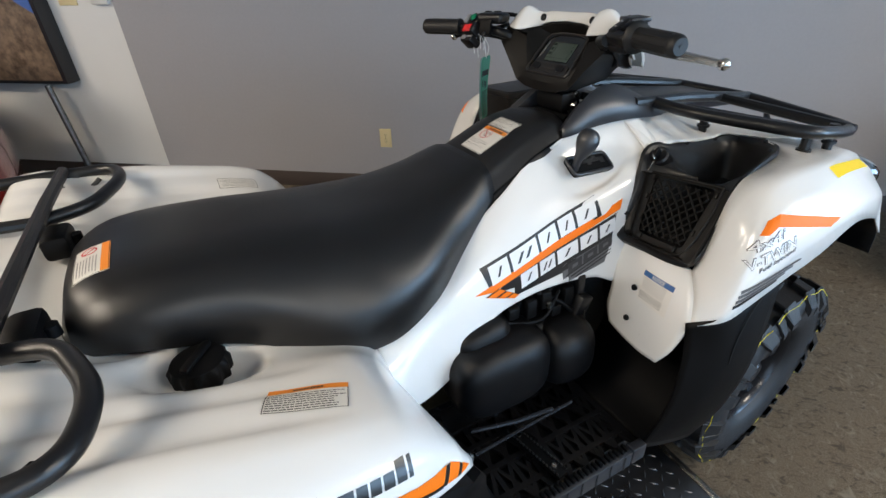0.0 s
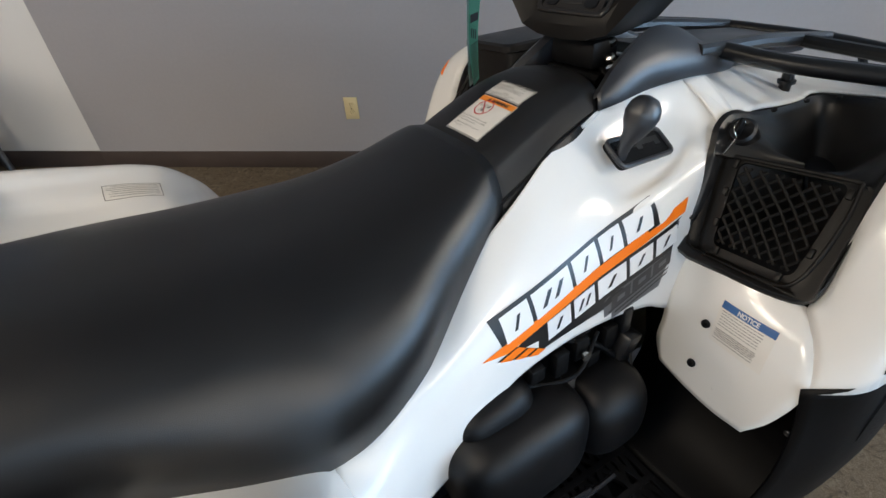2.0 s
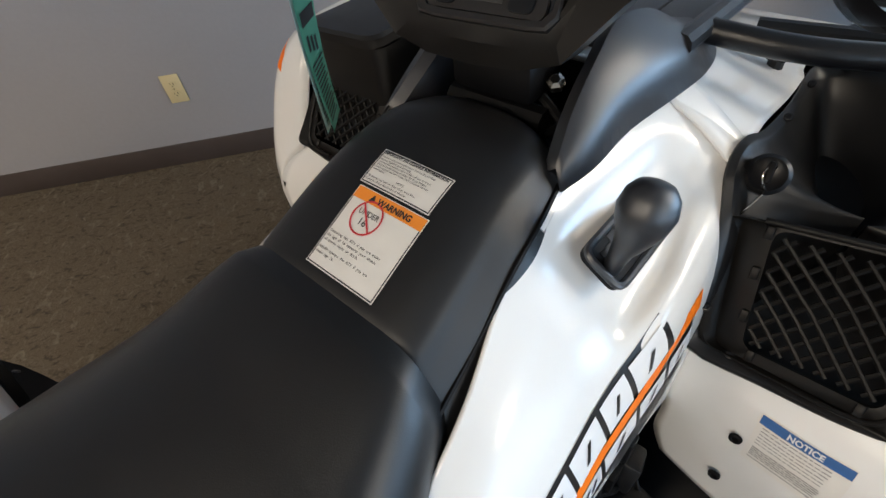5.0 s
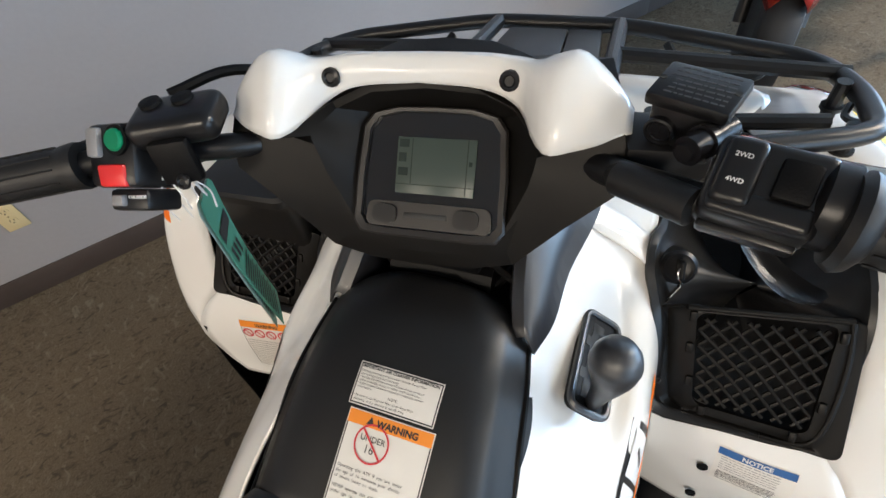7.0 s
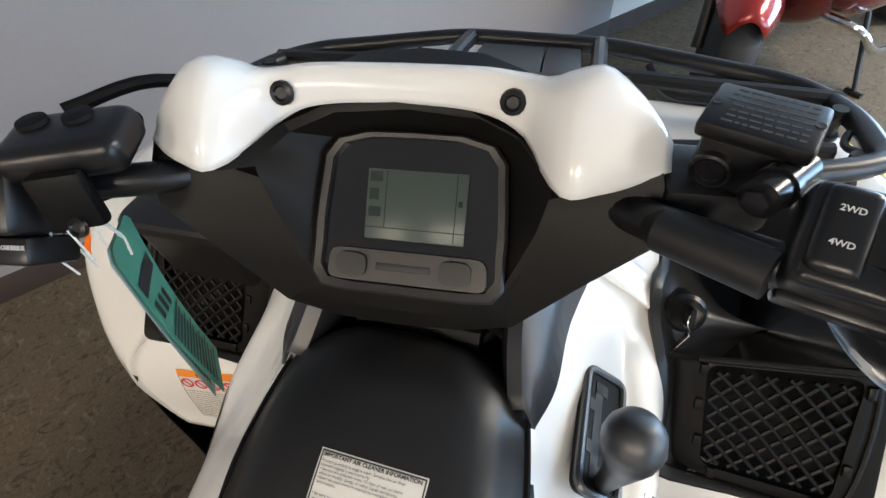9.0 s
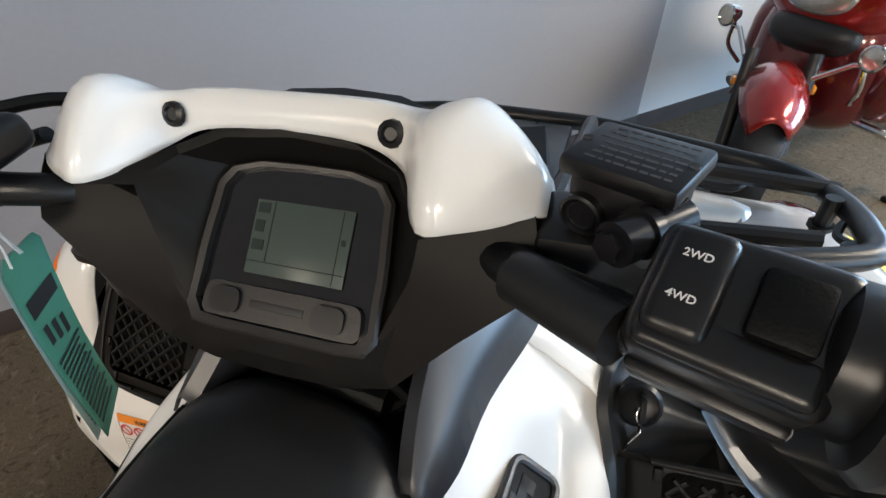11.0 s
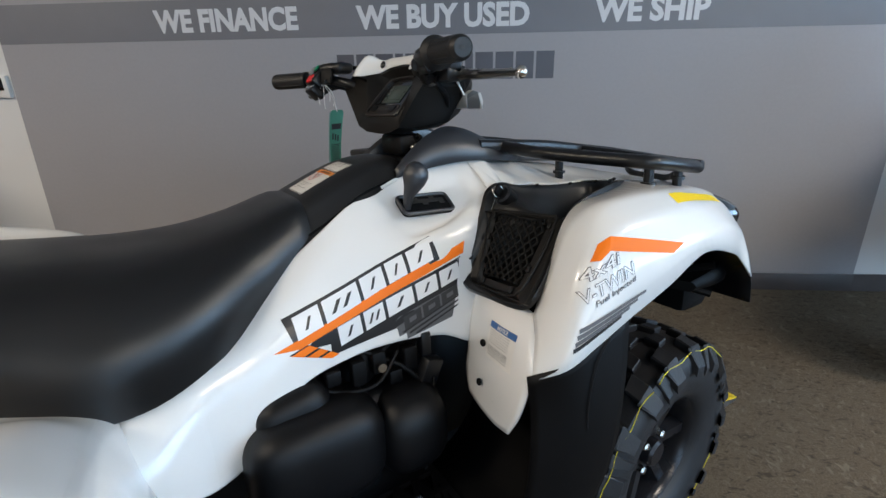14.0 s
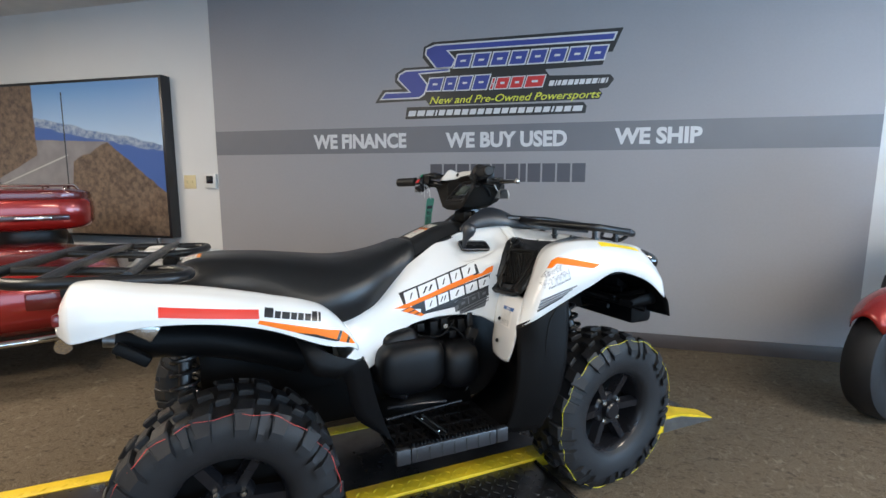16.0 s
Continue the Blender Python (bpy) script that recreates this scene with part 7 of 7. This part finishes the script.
tread(bm, 1.15, 1.43, -.238, .160, .0587, .032, .188); part("ramp", bm, LIFT_BLACK, lift, "black tread-plate ramp")
for y1 in (-.247, .239):
    bm = bm_new(); prism(bm, [(1.142, .0), (1.46, .0), (1.46, .014), (1.25, .072), (1.142, .076)], .086, plane_pose((0, y1, 0), (1, 0, 0), (0, 0, 1))); part("ramp_edge", bm, LIFT_YELLOW, lift, "yellow painted ramp edge")
    bm = bm_new(); prism(bm, [(1.142, .0), (1.458, .0), (1.458, .008), (1.25, .060), (1.142, .064)], .0885, plane_pose((0, y1 + .0012, 0), (1, 0, 0), (0, 0, 1))); part("ramp_side", bm, LIFT_STEEL, lift, "bright tread-plate side")
bm = bm_new(); box(bm, (-.32, -.70, .0), (.420, -.338, .036), .003); tread(bm, -.31, .415, -.695, -.342, .0362); part("side_plate", bm, LIFT_BLACK, lift, "black tread-plate side extension")
bm = bm_new(); tube(bm, [(.430, -.70, .030), (.430, -.345, .030)], .012, 10); part("end_tube", bm, STEEL, lift)

# ---- other machines in the showroom ----
CHROME = material("chrome", (.75, .75, .74), .12, metal=1.0, rough_vary=.05)
DARK_PLASTIC = material("bike_black_plastic", (.012, .012, .013), .4, vary=.2)


def plain_wheel(parent, x, y, z, r, w, turn=None):
    bm = bm_new()
    revolve(bm, [(r * .66, -w * .40), (r * .80, -w * .5), (r * .95, -w * .42), (r, -w * .2), (r, w * .2), (r * .95, w * .42), (r * .80, w * .5), (r * .66, w * .40)], 40, Matrix.Translation((x, y, z)))
    part("tyre", bm, RUBBER, parent, m=turn)
    bm = bm_new()
    for k in range(7):
        m = Matrix.Translation((x, y, z)) @ Matrix.Rotation(2 * math.pi * k / 7, 4, "Y")
        box(bm, (.02, -w * .15, -.018), (r * .68, w * .15, .018), .006, m)
    revolve(bm, [(r * .62, -w * .38), (r * .70, -w * .41), (r * .70, w * .41), (r * .62, w * .38), (r * .62, -w * .38)], 40, Matrix.Translation((x, y, z)))
    revolve(bm, [(.0001, -w * .3), (.05, -w * .3), (.05, w * .3), (.0001, w * .3)], 20, Matrix.Translation((x, y, z)))
    part("rim", bm, ALLOY, parent, m=turn)


# red touring motorcycle facing the quad bike
bike = empty("touring_motorcycle", pose(2.545, 2.09, 0, 0, 0, 172), "metallic red touring motorcycle with round fog lamps", "motorcycle", "motorcycles")
TURNED = Matrix.Translation((-.06, 0, 0)) @ Matrix.Rotation(radians(43), 4, "Z") @ Matrix.Translation((.06, 0, 0))
plain_wheel(bike, .135, 0, .30, .30, .15, TURNED)
bm = bm_new()
rows = []
for i in range(19):
    a = radians(40 + 112 * i / 18)
    w = .122 * (1 - .45 * max(0, 1 - i / 6) ** 2)
    rows.append([(.355 * math.cos(a) + .125, y * w, .31 + (.36 - .10 * (abs(y) ** 2.2)) * math.sin(a)) if abs(y) < .99 else (.33 * math.cos(a) + .125, y * w, .31 + .25 * math.sin(a)) for y in (-1, -.8, -.5, -.2, 0, .2, .5, .8, 1)])
grid(bm, rows); outward(bm, (0, 0, .31))
part("front_fender", bm, RED_PAINT, bike, "metallic red front fender", m=TURNED, solid=.005)
for s in (-1, 1):
    bm = bm_new(); tube(bm, [(.135, s * .11, .31), (.005, s * .11, .68)], .026, 14); part("fork_leg", bm, DARK_PLASTIC, bike, m=TURNED)
    bm = bm_new(); tube(bm, [(-.06, s * .16, .60), (-.10, s * .26, .68), (-.10, s * .318, .70)], .011, 10); tube(bm, smooth_line([(-.10, s * .30, .69), (-.12, s * .31, .60), (-.18, s * .27, .52)], 4), .009, 8); part("lamp_bracket", bm, CHROME, bike)
    lm = Matrix.Translation((-.08, s * .325, .725))
    bm = bm_new(); revolve(bm, [(.0001, -.055), (.030, -.05), (.044, -.02), (.047, .012), (.040, .016), (.038, .008), (.0001, .006)], 24, lm, "X"); pod = part("fog_lamp", bm, CHROME, bike, "round chrome fog lamp")
    bm = bm_new(); revolve(bm, [(.0001, .014), (.020, .012), (.037, .009), (.037, .006), (.0001, .006)], 24, lm, "X"); part("lens", bm, LAMP_LENS, pod)
    bm = bm_new(); box(bm, (.00, s * .140 - .012, .54), (.05, s * .140 + .012, .57), .006); part("turn_signal", bm, AMBER, bike, "amber turn signal", m=TURNED)
    bm = bm_new(); ell(bm, (-.50, s * .26, .62), (.26, .13, .22), None, .7); part("lower_fairing", bm, DARK_RED, bike, "dark red lower fairing")
    bm = bm_new(); tube(bm, [(-.36, s * .25, 1.18), (-.36, s * .42, 1.20)], .010, 8); ell(bm, (-.36, s * .47, 1.22), (.03, .08, .05), None, .8); part("mirror", bm, DARK_PLASTIC, bike)
    bm = bm_new(); tube(bm, smooth_line([(-.30, s * .20, .42), (-.33, s * .40, .40), (-.45, s * .44, .30), (-.75, s * .38, .20)], 5), .016, 10); part("crash_bar", bm, CHROME, bike)
    bm = bm_new(); tube(bm, [(-.42, s * .28, 1.02), (-.50, s * .42, 1.00)], .018, 10); part("hand_grip", bm, GRIP, bike)
bm = bm_new(); ell(bm, (-.34, 0, .93), (.22, .30, .25), None, .75); part("fairing", bm, RED_PAINT, bike, "metallic red front fairing")
bm = bm_new(); ell(bm, (-.145, 0, .90), (.045, .155, .105), None, .8); part("headlamp", bm, LAMP_LENS, bike, "clear wide headlamp")
bm = bm_new(); ell(bm, (-.36, 0, .60), (.20, .30, .28), None, .7); part("radiator_cowl", bm, DARK_RED, bike, "dark red centre fairing")
bm = bm_new(); ell(bm, (-.22, 0, .72), (.10, .20, .08), None, .8); part("air_duct", bm, DARK_PLASTIC, bike)
bm = bm_new(); grid(bm, [smooth_line([(-.28, -.26, 1.08), (-.22, 0, 1.12), (-.28, .26, 1.08)], 6), smooth_line([(-.48, -.22, 1.42), (-.43, 0, 1.48), (-.48, .22, 1.42)], 6)]); part("windscreen", bm, GAUGE_BLACK, bike, "dark windscreen", solid=.004)
bm = bm_new(); ell(bm, (-.85, 0, .62), (.50, .20, .26), None, .7); part("engine", bm, DARK_PLASTIC, bike)
bm = bm_new(); ell(bm, (-.95, 0, .86), (.40, .18, .14), None, .7); part("tank", bm, RED_PAINT, bike)
bm = bm_new(); ell(bm, (-1.35, 0, .80), (.42, .22, .12), None, .7); part("seat", bm, SEAT, bike)
bm = bm_new(); ell(bm, (-1.75, 0, .72), (.30, .38, .24), None, .6); part("luggage", bm, RED_PAINT, bike)
plain_wheel(bike, -1.62, 0, .31, .31, .17)
bm = bm_new(); tube(bm, [(-.70, .22, .40), (-.66, .40, .02)], .012, 8); tube(bm, [(-.66, .36, .014), (-.66, .44, .014)], .014, 8); part("side_stand", bm, DARK_PLASTIC, bike)

# red touring machine seen from behind, with a luggage trunk
cruiser = empty("touring_trike", pose(-2.98, 1.90, 0, 0, 0, 138), "metallic red three-wheeled touring motorcycle with a luggage trunk", "motorcycle", "motorcycles")
plain_wheel(cruiser, -.45, .46, .31, .31, .20)
plain_wheel(cruiser, -.45, -.46, .31, .31, .20)
plain_wheel(cruiser, 1.15, 0, .31, .31, .13)
bm = bm_new(); ell(bm, (-.55, 0, .47), (.68, .60, .235), None, .6, 40); part("rear_body", bm, RED_PAINT, cruiser, "metallic red wide rear body")
bm = bm_new(); ell(bm, (-.70, 0, .58), (.46, .40, .165), None, .55, 32); part("rear_lid", bm, DARK_RED, cruiser)
bm = bm_new(); ell(bm, (-.06, 0, .93), (.24, .44, .135), None, .45); trunk = part("trunk", bm, RED_PAINT, cruiser, "metallic red luggage trunk")
bm = bm_new(); ell(bm, (-.05, 0, 1.045), (.245, .43, .055), None, .5); part("trunk_lid", bm, DARK_RED, cruiser)
bm = bm_new(); box(bm, (-.305, -.30, .875), (-.285, .30, .915), .008); part("tail_lamp", bm, material("tail_lamp_dark", (.05, .008, .008), .2, coat=.8, vary=.1), cruiser, "dark tail lamp strip")
bm = bm_new(); box(bm, (-.308, -.20, .888), (-.303, .0, .902), .002); part("badge_bar", bm, CHROME, cruiser)
bm = bm_new()
for y in (-.28, -.16, .16, .28):
    tube(bm, rounded([(-.26, y, 1.09), (-.22, y, 1.115), (.06, y, 1.115), (.10, y, 1.09)], .03, 4), .008, 8)
tube(bm, rounded([(-.24, -.36, 1.09), (-.24, -.34, 1.12), (-.24, .34, 1.12), (-.24, .36, 1.09)], .03, 4), .009, 8)
part("luggage_rail", bm, CHROME, cruiser, "chrome luggage rail")
for s in (-1, 1):
    bm = bm_new(); box(bm, (-1.235, s * .22 - .09, .44), (-1.20, s * .22 + .09, .54), .01); part("bag_lamp", bm, DARK_RED, cruiser)
    bm = bm_new(); tube(bm, [(-.3, s * .25, .18), (-1.18, s * .27, .20)], .045, 18); part("exhaust", bm, CHROME, cruiser)
    bm = bm_new(); tube(bm, [(-.10, s * .30, 1.05), (-.14, s * .31, 1.78)], .0035, 6); part("antenna", bm, DARK_PLASTIC, cruiser)
bm = bm_new(); tube(bm, rounded([(-.30, -.66, .28), (-.95, -.60, .28), (-1.30, -.30, .29), (-1.30, .30, .29), (-.95, .60, .28), (-.30, .66, .28)], .18, 7), .020, 12); part("bumper_bar", bm, CHROME, cruiser)
bm = bm_new(); ell(bm, (.40, 0, .72), (.28, .22, .16), None, .6); part("passenger_seat", bm, SEAT, cruiser)
bm = bm_new(); ell(bm, (.60, 0, .50), (.34, .24, .28), None, .6); part("engine", bm, DARK_PLASTIC, cruiser)

# leg of the picture's stand
stand = empty("picture_stand", pose(0, 0, 0), "pale grey steel stand leg under the picture", "stand")
bm = bm_new(); tube(bm, [(-2.52, 2.64, .66), (-2.43, 2.60, .02)], .018, 12); part("leg", bm, DULL_STEEL, stand)
bm = bm_new(); box(bm, (-2.47, 2.54, 0), (-2.39, 2.66, .02), .006); part("foot", bm, DULL_STEEL, stand)
